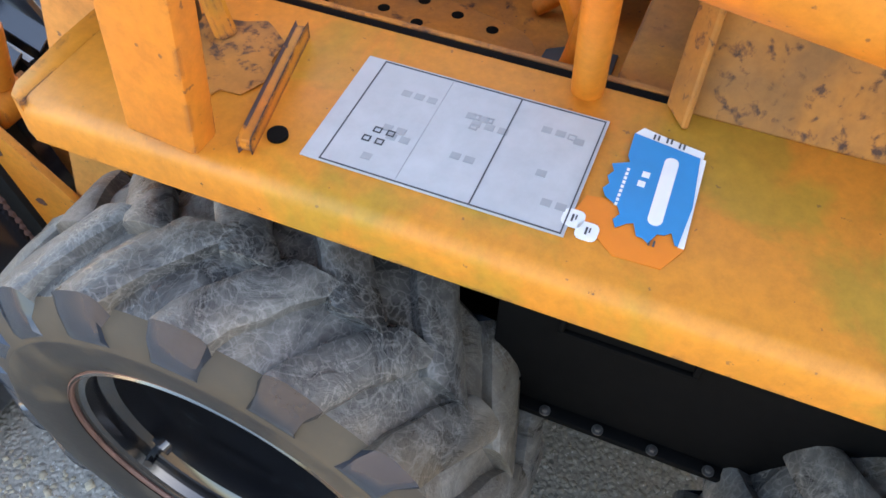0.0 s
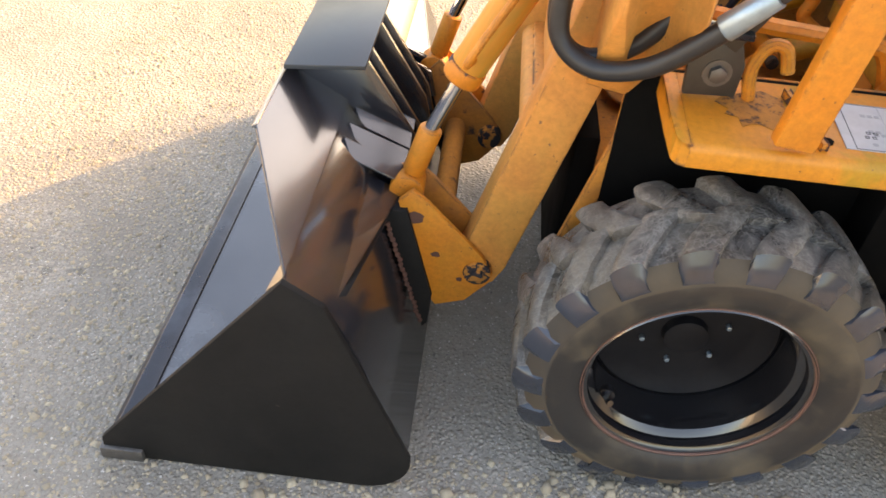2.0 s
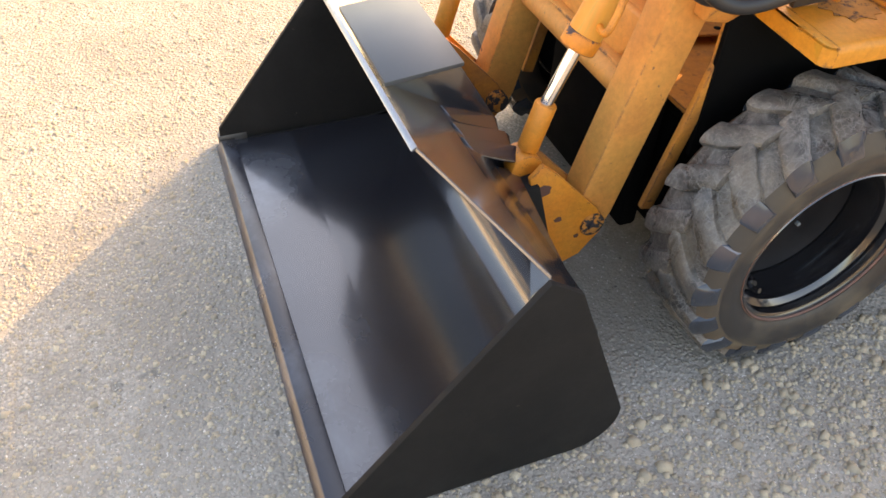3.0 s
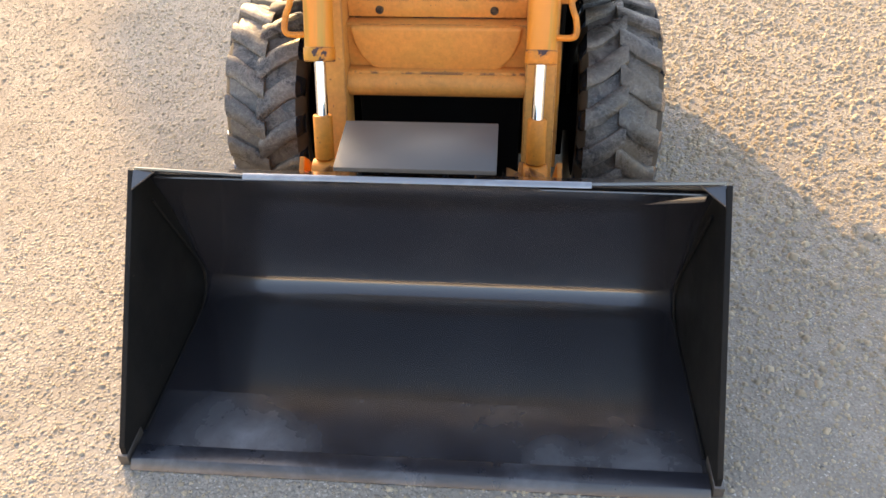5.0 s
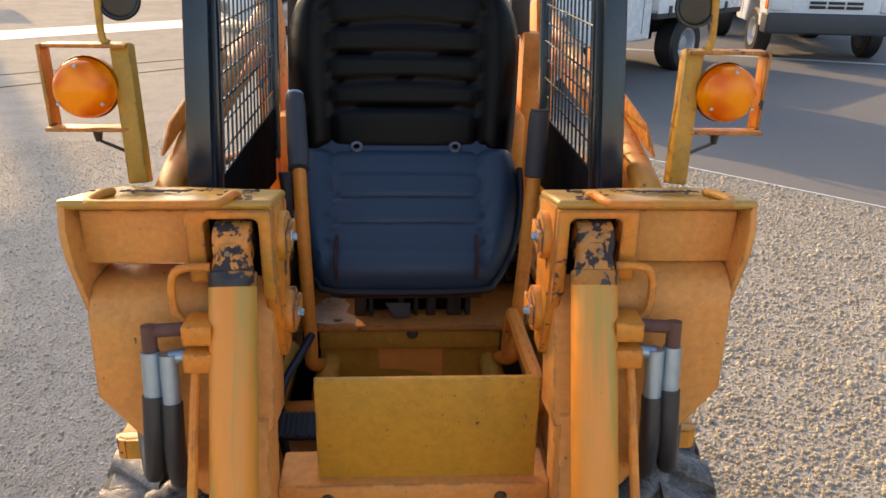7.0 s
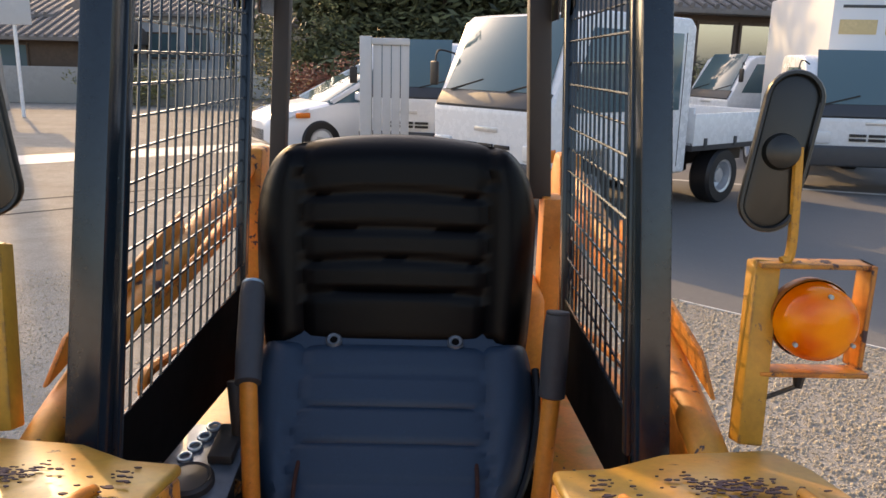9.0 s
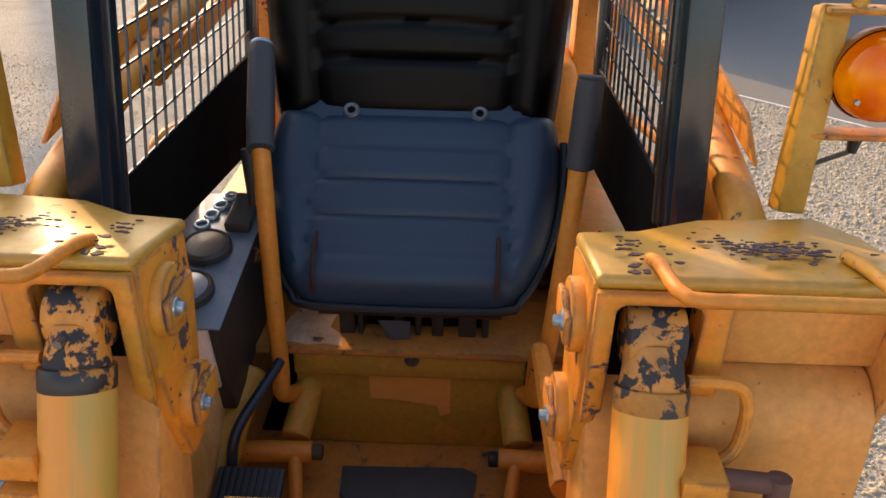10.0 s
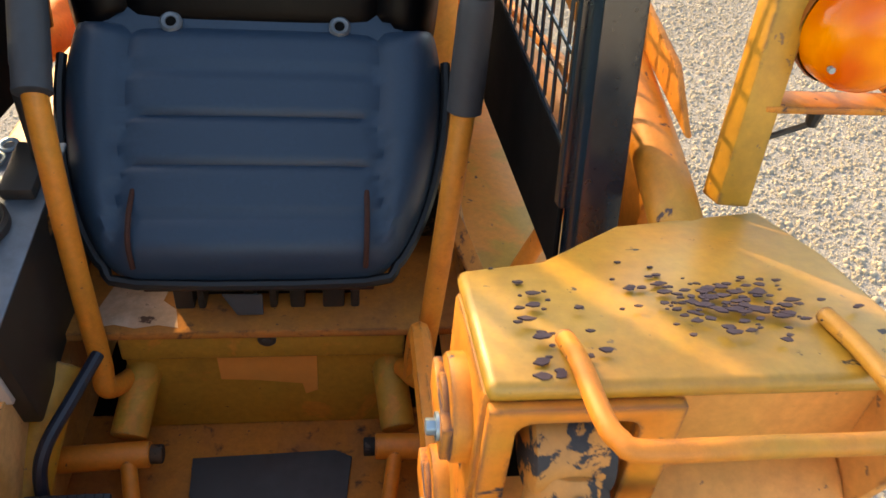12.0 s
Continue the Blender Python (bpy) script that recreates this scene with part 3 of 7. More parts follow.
# bucket
BW = 0.605
heel = fan_arc(-0.555, 0.048, 0.085, -90, -20, 6)          # rounded heel in (y, z)
shell_out = [(-1.02, -0.040)] + heel + [(-0.560, 0.300), (-0.612, 0.415), (-0.671, 0.456)]
shell_in = [(-0.675, 0.452), (-0.618, 0.408), (-0.568, 0.298)] + fan_arc(-0.557, 0.050, 0.077, -20, -90, 6) + [(-1.02, -0.032)]
bm = B()
prism(bm, shell_out + shell_in, "x", -BW + 0.008, BW - 0.008, 0.0)
bucket = part("bucket", bm, BLACK, loader, "black enamelled bucket with worn edges resting on the yard", 50)
side = [(-1.030, -0.040), (-1.027, 0.010), (-0.672, 0.458), (-0.611, 0.416)] + fan_arc(-0.553, 0.046, 0.086, 8, -90, 7)
for s in HALF:
    bm = B()
    prism(bm, side, "x", s * (BW - 0.008), s * (BW + 0.004), 0.0015)
    part("side_plate", bm, BLACK_MATT, bucket, "matt black bucket side plate")
    bm = B()
    box(bm, s * (BW - 0.010), s * (BW + 0.012), -1.034, -0.955, -0.043, -0.012, 0.003)
    part("cutter_end", bm, STEEL, bucket, "worn steel corner of the cutting edge")
    bm = B()                                             # gusset in the upper corner
    plate(bm, [(s * (BW - 0.008), -0.700, 0.425), (s * (BW - 0.008), -0.668, 0.456), (s * (BW - 0.065), -0.676, 0.462)], 0.005)
    part("corner_gusset", bm, BLACK, bucket)
    bm = B()                                             # weld bead where the heel meets the side
    tube(bm, [(s * (BW - 0.012), y, z) for y, z in [(-0.640, 0.36), (-0.585, 0.24), (-0.520, 0.10), (-0.505, 0.03), (-0.55, -0.02), (-0.70, -0.030), (-0.95, -0.030)]], 0.0032, 6, 4)
    part("weld_bead", bm, BLACK_MATT, bucket)
bm = B()
prism(bm, [(-1.045, -0.043), (-0.990, -0.043), (-0.990, -0.024), (-1.028, -0.024)], "x", -BW + 0.012, BW - 0.012, 0.002)
part("cutting_edge", bm, SCUFFED, bucket, "black cutting edge with a rubbed rim")
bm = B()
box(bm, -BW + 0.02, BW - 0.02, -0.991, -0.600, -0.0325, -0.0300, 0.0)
part("floor_plate", bm, spotted_floor([(-0.40, -0.965, 0.15), (-0.30, -0.985, 0.12), (0.46, -0.985, 0.15), (0.30, -0.990, 0.09)]), bucket, "scuffed black bucket floor with soft grey patches")
bm = B()                                                 # spill guard: a trapezoid that leans forward over the back
plate(bm, [(-0.598, -0.671, 0.457), (0.598, -0.671, 0.457), (0.320, -0.785, 0.522), (-0.320, -0.785, 0.522)], 0.007)
guard = part("spill_guard", bm, BLACK, bucket)
bm = B()
prism(bm, [(-0.790, 0.521), (-0.785, 0.526), (-0.780, 0.529), (-0.778, 0.526), (-0.786, 0.519)], "x", -0.322, 0.322, 0.001)
part("guard_lip", bm, WORN_LIP, bucket, "rubbed bright lip of the spill guard")
bm = B()
prism(bm, [(-0.778, 0.536), (-0.630, 0.552), (-0.630, 0.560), (-0.778, 0.545)], "x", -0.150, 0.150, 0.001)
part("step_plate", bm, plain("grey_step_plate", (0.062, 0.070, 0.078), 0.36, 0.15, 0.3, 14), bucket, "grey steel step plate on the bucket's back")
for x in (-0.215, -0.165, -0.105, -0.055, 0.055, 0.105, 0.165, 0.215):
    bm = B()                                             # upright ribs behind the guard
    top = (-0.632, 0.548) if abs(x) < 0.15 else (-0.668, 0.452)
    prism(bm, [(-0.768, 0.520), top, (-0.535, 0.395), (-0.520, 0.335), (-0.556, 0.335), (-0.665, 0.450)], "x", x - 0.005, x + 0.005, 0.001)
    rib = part("rib", bm, BLACK, bucket)
    bm = B()                                             # its bent lower flange
    w = 0.034 if x > 0 else -0.034
    plate(bm, [(x, -0.660, 0.448), (x, -0.545, 0.402), (x + w, -0.545, 0.385), (x + w, -0.640, 0.425)], 0.006)
    part("flange", bm, BLACK, rib)
for s in HALF:
    bm = B()                                             # tapered stiffener along the back
    plate(bm, [(s * 0.24, -0.545, 0.362), (s * 0.24, -0.618, 0.402), (s * 0.585, -0.624, 0.405), (s * 0.585, -0.606, 0.394)], 0.006)
    plate(bm, [(s * 0.24, -0.545, 0.362), (s * 0.585, -0.606, 0.394), (s * 0.585, -0.600, 0.372), (s * 0.24, -0.560, 0.310)], 0.006)
    part("stiffener", bm, BLACK, bucket)
    for dx in (-0.041, 0.041):
        bm = B()                                         # hitch ear
        prism(bm, [(-0.545, 0.378), (-0.520, 0.405), (-0.490, 0.380), (-0.385, 0.270), (-0.358, 0.228), (-0.362, 0.205), (-0.405, 0.150), (-0.462, 0.128), (-0.478, 0.150), (-0.522, 0.290)],
              "x", s * 0.243 + dx - 0.006, s * 0.243 + dx + 0.006, 0.0015)
        ear = part("hitch_ear", bm, ORANGE if dx * s > 0 else RUSTY, bucket, "orange hitch ear with worn paint" if dx * s > 0 else "rusty hitch ear")
        if dx * s > 0:
            for (y, z, ry, rz) in ((-0.515, 0.345, 0.020, 0.014), (-0.470, 0.262, 0.010, 0.007), (-0.420, 0.205, 0.007, 0.006)):
                bm = B()
                rng = random.Random(int(y * -1000))
                prism(bm, [(y + ry * math.cos(a * 0.52) * rng.uniform(0.75, 1.1), z + rz * math.sin(a * 0.52) * rng.uniform(0.75, 1.1)) for a in range(12)], "x", s * 0.2900, s * 0.2906, 0.0)
                part("worn_spot", bm, RUST_BROWN, ear, "dark spot worn through the paint")
    bm = B()                                             # black mount behind the ears, with a rough weld down its edge
    prism(bm, [(-0.574, 0.360), (-0.528, 0.366), (-0.470, 0.160), (-0.474, 0.085), (-0.484, 0.070), (-0.549, 0.280)], "x", s * 0.238, s * 0.300, 0.001)
    mount = part("hitch_mount", bm, BLACK_MATT, bucket)
    bm = B()
    tube(bm, [(s * 0.301, -0.563 + 0.075 * u + 0.0015 * math.sin(41 * u), 0.335 - 0.250 * u) for u in [k / 24 for k in range(25)]], lambda u: 0.0042 + 0.0018 * math.sin(u * 130), 6, 3)
    part("weld_bead", bm, RUST_BROWN, mount, "rough rusty weld bead")
    bm = B()
    cyl(bm, (s * 0.175, -0.388, 0.228), (s * 0.296, -0.388, 0.228), 0.027, seg=24, bev=0.003)
    cyl(bm, (s * 0.288, -0.388, 0.228), (s * 0.303, -0.388, 0.228), 0.012, seg=12, bev=0.002)
    part("pivot_pin", bm, BARE, bucket, "greasy pivot pin")

bm = B()
cyl(bm, (-0.20, -0.470, 0.240), (0.20, -0.470, 0.240), 0.024, seg=20)
part("hitch_crossbar", bm, RUSTY, bucket, "rusty hitch crossbar")

# arm legs in front of the wheels, with the cross tube
for s in HALF:
    bm = B()
    prism(bm, [(-0.425, 0.250), (-0.395, 0.182), (-0.355, 0.190), (-0.335, 0.230), (-0.232, 0.640), (-0.200, 0.800), (-0.285, 0.800), (-0.325, 0.625)], "x", s * 0.205, s * 0.275, 0.006)
    leg = part("arm_leg", bm, CHALKY, loader, "orange box-section lift arm leg")
    bm = B()
    prism(bm, [(-0.282, 0.780), (-0.185, 0.760), (-0.120, 1.060), (-0.150, 1.085), (-0.205, 0.98)], "x", s * 0.198, s * 0.274, 0.005)
    part("arm_leg", bm, CHALKY, loader)
bm = B()
cyl(bm, (-0.206, -0.318, 0.487), (0.206, -0.318, 0.487), 0.029, seg=28)
box(bm, -0.206, 0.206, -0.325, -0.290, 0.487, 0.520, 0.004)
part("cross_tube", bm, CHALKY, loader, "orange cross tube with worn paint")

# tilt cylinders in front of the legs
for s in HALF:
    top, low, rod = Vector((s * 0.241, -0.244, 1.050)), Vector((s * 0.233, -0.456, 0.609)), Vector((s * 0.231, -0.500, 0.500))
    d = (low - top).normalized()
    tilt = part("cylinder_barrel", (lambda b: (cyl(b, top + d * 0.052, low, 0.031, seg=28, bev=0.003), b)[1])(B()), STREAKED, loader, "faded orange hydraulic cylinder barrel")
    bm = B()
    cyl(bm, low - d * 0.024, low + d * 0.006, 0.0335, seg=28, bev=0.003)
    part("gland", bm, CHIPPED, tilt)
    bm = B()
    cyl(bm, low, rod + d * 0.005, 0.0125, seg=20)
    part("piston_rod", bm, CHROME, tilt, "bright chromed piston rod")
    bm = B()
    end = Vector((s * 0.231, -0.535, 0.375))
    cyl(bm, rod, rod + (end - rod) * 0.75, 0.021, seg=18, bev=0.003)
    cyl(bm, end - Vector((0.026, 0, 0)), end + Vector((0.026, 0, 0)), 0.032, seg=22, bev=0.003)
    part("rod_eye", bm, ORANGE, tilt)
    bm = B()
    cyl(bm, top - Vector((0.024, -0.012, 0)), top + Vector((0.024, 0.012, 0)), 0.029, seg=24, bev=0.004)
    cyl(bm, top, top + d * 0.040, 0.022, 0.028, seg=24, bev=0.003)
    part("cylinder_eye", bm, BARE, tilt, "scraped and greasy cylinder eye")
    bm = B()
    cyl(bm, top + Vector((0, -0.026, 0)), top + Vector((0, -0.036, 0.001)), 0.0038, seg=8)
    part("grease_nipple", bm, STEEL, tilt)
    bm = B()
    cyl(bm, top + d * 0.036, top + d * 0.058, 0.0315, seg=28, bev=0.003)
    part("greasy_collar", bm, GREASY, tilt, "collar black with grease")
    # Near-black sheet paints the shade behind the cylinder eye.
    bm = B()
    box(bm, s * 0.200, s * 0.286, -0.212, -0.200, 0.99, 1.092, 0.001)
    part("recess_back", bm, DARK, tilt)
    bm = B()                                             # thin pressure pipe beside the barrel
    tube(bm, [(s * 0.268, -0.262, 1.025), (s * 0.315, -0.262, 1.018), (s * 0.318, -0.270, 0.965), (s * 0.290, -0.280, 0.945)], 0.0058, 10)
    part("pressure_pipe", bm, ORANGE, tilt)
    bm = B()
    tube(bm, [(s * 0.287, -0.292, 0.93), (s * 0.287, -0.34, 0.86), (s * 0.287, -0.41, 0.735), (s * 0.300, -0.437, 0.690), (s * 0.298, -0.450, 0.662), (s * 0.262, -0.440, 0.655)], 0.0065, 10)
    part("pressure_pipe", bm, ORANGE, tilt)
    bm = B()
    box(bm, s * 0.262, s * 0.300, -0.318, -0.272, 0.938, 0.966, 0.003)
    box(bm, s * 0.262, s * 0.300, -0.325, -0.279, 0.902, 0.930, 0.003)
    part("manifold", bm, ORANGE, tilt)

def sloped(bm):
    """Bends the rear of the knee's top down."""
    for v in bm.verts:
        if v.co.z > 1.06:
            v.co.z -= max(0.0, v.co.y + 0.20) * 0.28
    return bm


# knees of the arms: hood slab, beam, cheek plates, front panel
for s in HALF:
    bm = B()
    prism(bm, [(s * 0.188, -0.238), (s * 0.188, -0.112), (s * 0.248, -0.098), (s * 0.324, -0.033), (s * 0.462, 0.000), (s * 0.468, -0.090), (s * 0.464, -0.238)], "z", 1.094, 1.108, 0.006, None, 3)
    sloped(bm)
    hood = part("knee_hood", bm, OLIVE, loader, "glossy top plate of the arm knee, shade's olive cast in its paint")
    bm = B()                                             # paint flaked off in a cluster
    rng = random.Random(31)
    for k in range(170):
        x, y = 0.356 + rng.gauss(0, 0.027), -0.160 + rng.gauss(0, 0.019)
        if 132 < k < 156:
            x, y = 0.212 + abs(rng.gauss(0, 0.02)), rng.uniform(-0.232, -0.145)
        if k >= 156:
            x, y = rng.uniform(0.21, 0.44), rng.uniform(-0.225, -0.10)
        r = rng.choice((0.0012, 0.0018, 0.0025, 0.0036))
        prism(bm, [(s * (x + r * rng.uniform(0.7, 2.0) * math.cos(a * 0.9)), y + r * rng.uniform(0.5, 1.0) * math.sin(a * 0.9)) for a in range(7)], "z", 1.1074, 1.1082 + 0.000004 * k, 0.0)
    sloped(bm)
    flakes = part("flaked_paint", bm, plain("flaked_primer", (0.075, 0.045, 0.055), 0.8), hood, "dark primer where the paint flaked off", None)
    tagged(flakes, kind="stuff")
    bm = B()
    prism(bm, [(-0.238, 1.100), (-0.252, 1.070), (-0.254, 1.035), (-0.224, 0.908), (-0.208, 0.902), (-0.110, 1.000), (-0.010, 1.035), (-0.010, 1.042), (-0.205, 1.098)], "x", s * 0.452, s * 0.462, 0.002, pose(0, 0, 0, 0, 0, 0))
    for v in bm.verts:
        v.co.x -= s * (1.10 - v.co.z) * 0.09
    part("outer_cheek", bm, CHALKY, hood)
    bm = B()
    prism(bm, [(-0.235, 1.100), (-0.240, 1.030), (-0.215, 0.920), (-0.190, 0.850), (-0.150, 0.850), (-0.125, 1.00), (-0.125, 1.097), (-0.160, 1.097)], "x", s * 0.186, s * 0.207, 0.004)
    sloped(bm)
    part("inner_cheek", bm, CHIPPED, hood)
    bm = B()
    prism(bm, [(-0.234, 1.096), (-0.240, 1.030), (-0.215, 0.985), (-0.150, 0.985), (-0.130, 1.094), (-0.160, 1.094)], "x", s * 0.277, s * 0.297, 0.002)
    sloped(bm)
    part("inner_cheek", bm, CHIPPED, hood)
    bm = B()                                             # arched front plate round the cylinder eye
    arch = [(s * x, z) for x, z in [(0.189, 1.096), (0.301, 1.096), (0.301, 0.995), (0.276, 0.995)] + fan_arc(0.267, 1.075, 0.010, 0, 90, 4) + fan_arc(0.216, 1.075, 0.010, 90, 180, 4) + [(0.206, 0.975), (0.189, 0.960)]]
    prism(bm, arch, "y", -0.2445, -0.236, 0.0015)
    part("eye_frame", bm, CHIPPED, hood, "arched front plate with chipped orange paint")
    bm = B()
    box(bm, s * 0.297, s * 0.448, -0.212, -0.150, 1.008, 1.086, 0.004)
    part("knee_beam", bm, CHALKY, hood)
    bm = B()
    roll = [(-0.150, 1.008 if s > 0 else 0.985)] + fan_arc(-0.200, 0.953 if s > 0 else 0.930, 0.055, 90, 180, 6) + [(-0.262, 0.83), (-0.268, 0.660), (-0.200, 0.640), (-0.150, 0.83)]
    prism(bm, roll, "x", s * 0.272, s * 0.442, 0.006, None, 2)
    for v in bm.verts:
        if abs(v.co.x) > 0.35 and v.co.z < 0.82:
            v.co.x = s * (0.442 - 0.80 * (0.83 - v.co.z))
    part("knee_panel", bm, CHALKY, hood, "orange front panel with rounded edges")
    for (y, z, r) in ((-0.197, 1.045, 0.034), (-0.172, 0.918, 0.034)):
        bm = B()
        cyl(bm, (s * 0.192, y, z), (s * 0.174, y, z), r, seg=28, bev=0.003)
        cyl(bm, (s * 0.176, y, z), (s * 0.170, y, z), r * 0.62, seg=24, bev=0.002)
        prism(bm, [(y - 0.030, z - 0.014), (y + 0.030, z - 0.014), (y + 0.030, z + 0.014), (y - 0.030, z + 0.014)], "x", s * 0.176, s * 0.168, 0.002)
        part("pin_keeper", bm, CHIPPED, hood)
        bm = B()
        bolt(bm, (s * 0.168, y - 0.018, z + 0.004), (-s, 0, 0), 0.0055, 0.008)
        part("keeper_bolt", bm, ZINC, hood, "zinc-plated keeper bolt")
    bm = B()
    tube(bm, [(s * 0.240, -0.196, 1.102), (s * 0.240, -0.225, 1.113), (s * 0.240, -0.268, 1.120), (s * 0.244, -0.283, 1.121), (s * 0.256, -0.290, 1.121), (s * 0.320, -0.290, 1.121), (s * 0.388, -0.290, 1.121), (s * 0.401, -0.284, 1.121), (s * 0.405, -0.270, 1.120), (s * 0.409, -0.225, 1.113), (s * 0.411, -0.180, 1.102)], 0.0060, 12)
    part("grab_handle", bm, CHIPPED, hood, "bent grab handle with rubbed paint")
    # fittings and hoses beside the knee
    bm = B()
    cyl(bm, (s * 0.300, -0.295, 0.952), (s * 0.345, -0.300, 0.952), 0.009, seg=14)
    cyl(bm, (s * 0.345, -0.300, 0.960), (s * 0.345, -0.305, 0.925), 0.010, seg=14)
    part("elbow", bm, RUST_BROWN, hood, "rusted pipe elbow")
    bm = B()
    cyl(bm, (s * 0.300, -0.302, 0.917), (s * 0.322, -0.307, 0.917), 0.010, seg=14)
    cyl(bm, (s * 0.322, -0.307, 0.922), (s * 0.322, -0.318, 0.850), 0.0125, seg=14)
    cyl(bm, (s * 0.345, -0.305, 0.925), (s * 0.345, -0.316, 0.860), 0.0125, seg=14)
    part("hose_fitting", bm, ZINC, hood, "zinc-plated hose fittings")
    bm = B()
    tube(bm, [(s * 0.345, -0.316, 0.865), (s * 0.347, -0.328, 0.80), (s * 0.356, -0.318, 0.745), (s * 0.378, -0.268, 0.722), (s * 0.405, -0.200, 0.748), (s * 0.428, -0.140, 0.810), (s * 0.440, -0.103, 0.857)], 0.0145, 12)
    part("hose", bm, HOSE, hood)
    bm = B()
    tube(bm, [(s * 0.322, -0.318, 0.855), (s * 0.322, -0.330, 0.79), (s * 0.324, -0.318, 0.735), (s * 0.334, -0.275, 0.716), (s * 0.345, -0.215, 0.750), (s * 0.350, -0.160, 0.82)], 0.0145, 12)
    part("hose", bm, HOSE, hood)
    bm = B()
    cyl(bm, (s * 0.432, -0.130, 0.824), (s * 0.447, -0.085, 0.880), 0.018, 0.016, seg=14, bev=0.002)
    part("hose_fitting", bm, ZINC, hood)
    bm = B()
    tube(bm, [(s * 0.447, -0.085, 0.880), (s * 0.450, -0.06, 0.905), (s * 0.430, -0.02, 0.915)], 0.013, 10)
    part("hose", bm, HOSE, hood)
    # arms running back and up to the rear pivots
    bm = B()
    tube(bm, [(s * 0.388, -0.120, 1.000), (s * 0.392, 0.03, 1.052), (s * 0.395, 0.24, 1.098), (s * 0.400, 0.60, 1.152), (s * 0.405, 1.120, 1.230)], 0.0225, 18, 4)
    arm = part("lift_arm", bm, CHIPPED, loader, "chipped orange lift arm")
    bm = B()
    prism(bm, [(0.30, 1.085), (0.36, 1.065), (0.95, 1.12), (0.95, 1.16)], "x", s * 0.384, s * 0.402, 0.003)
    part("arm_web", bm, ORANGE, arm)
    bm = B()
    prism(bm, [(0.06, 1.085), (0.12, 1.128), (0.60, 1.205), (0.60, 1.160)], "x", s * 0.410, s * 0.417, 0.002)
    part("arm_rib", bm, ORANGE, arm)

# front panel and footwell
bm = B()
prism(bm, [(-0.206, 0.619), (0.206, 0.619), (0.206, 0.488), (0.131, 0.488), (0.131, 0.507), (-0.131, 0.507), (-0.131, 0.488), (-0.206, 0.488)], "y", -0.292, -0.250, 0.003)
part("front_plate", bm, CHALKY, loader)
bm = B()                                                 # dished belly plate
prof = [(-0.196, 0.618), (0.196, 0.618), (0.190, 0.580), (0.176, 0.548), (0.152, 0.522), (0.128, 0.509), (-0.128, 0.509), (-0.152, 0.522), (-0.176, 0.548), (-0.190, 0.580)]
prism(bm, prof, "y", -0.306, -0.285, 0.008, None, 3)
part("belly_plate", bm, CHALKY, loader)
bm = B()
box(bm, -0.205, 0.205, -0.258, -0.170, 0.622, 0.664, 0.004)
ledge = part("front_ledge", bm, CHALKY, loader)
for x in (-0.131, 0.131):
    bm = B()
    cyl(bm, (x, -0.257, 0.640), (x, -0.262, 0.640), 0.0095, seg=16)
    part("ledge_bolt", bm, GRIME, ledge)
bm = B()
prism(bm, [(-0.238, 0.660), (-0.234, 0.660), (-0.234, 0.832), (-0.229, 0.833), (-0.229, 0.837), (-0.236, 0.837), (-0.238, 0.835)], "x", -0.146, 0.184, 0.0012)
part("front_guard", bm, OCHRE, loader, "ochre sheet-metal front guard of the footwell")
bm = B()
box(bm, -0.28, 0.28, -0.20, 0.30, 0.430, 0.440, 0.0)
part("footwell_floor", bm, RUSTY, loader, "rusty footwell floor")
bm = B()
prism(bm, [(-0.112, 0.212), (0.095, 0.218), (0.120, 0.205), (0.112, 0.135), (0.060, 0.118), (-0.085, 0.120), (-0.108, 0.150)], "z", 0.4405, 0.446, 0.001)
part("floor_mat", bm, MAT_GREY, loader, "worn grey anti-slip mat")
bm = B()
box(bm, -0.195, 0.195, 0.275, 0.287, 0.442, 0.630, 0.003)
box(bm, -0.195, 0.195, 0.262, 0.287, 0.602, 0.648, 0.004)
riser = part("seat_riser", bm, RISER, loader, "ochre seat riser panel with rubbed paint")
bm = B()
prism(bm, [(-0.070, 0.604), (0.070, 0.604), (0.070, 0.520), (0.052, 0.512), (0.048, 0.535), (-0.020, 0.545), (-0.068, 0.548)], "y", 0.2725, 0.276, 0.0)
part("rubbed_patch", bm, ORANGE_BARE, riser, "patch of fresher orange paint")
bm = B()
bolt(bm, (0.004, 0.262, 0.640), (0, -1, 0), 0.008, 0.006)
part("riser_bolt", bm, STEEL, riser)
bm = B()
box(bm, -0.290, 0.290, 0.255, 0.900, 0.648, 0.662, 0.003)
part("seat_deck", bm, RUSTY, loader, "rusty deck plate under the seat")
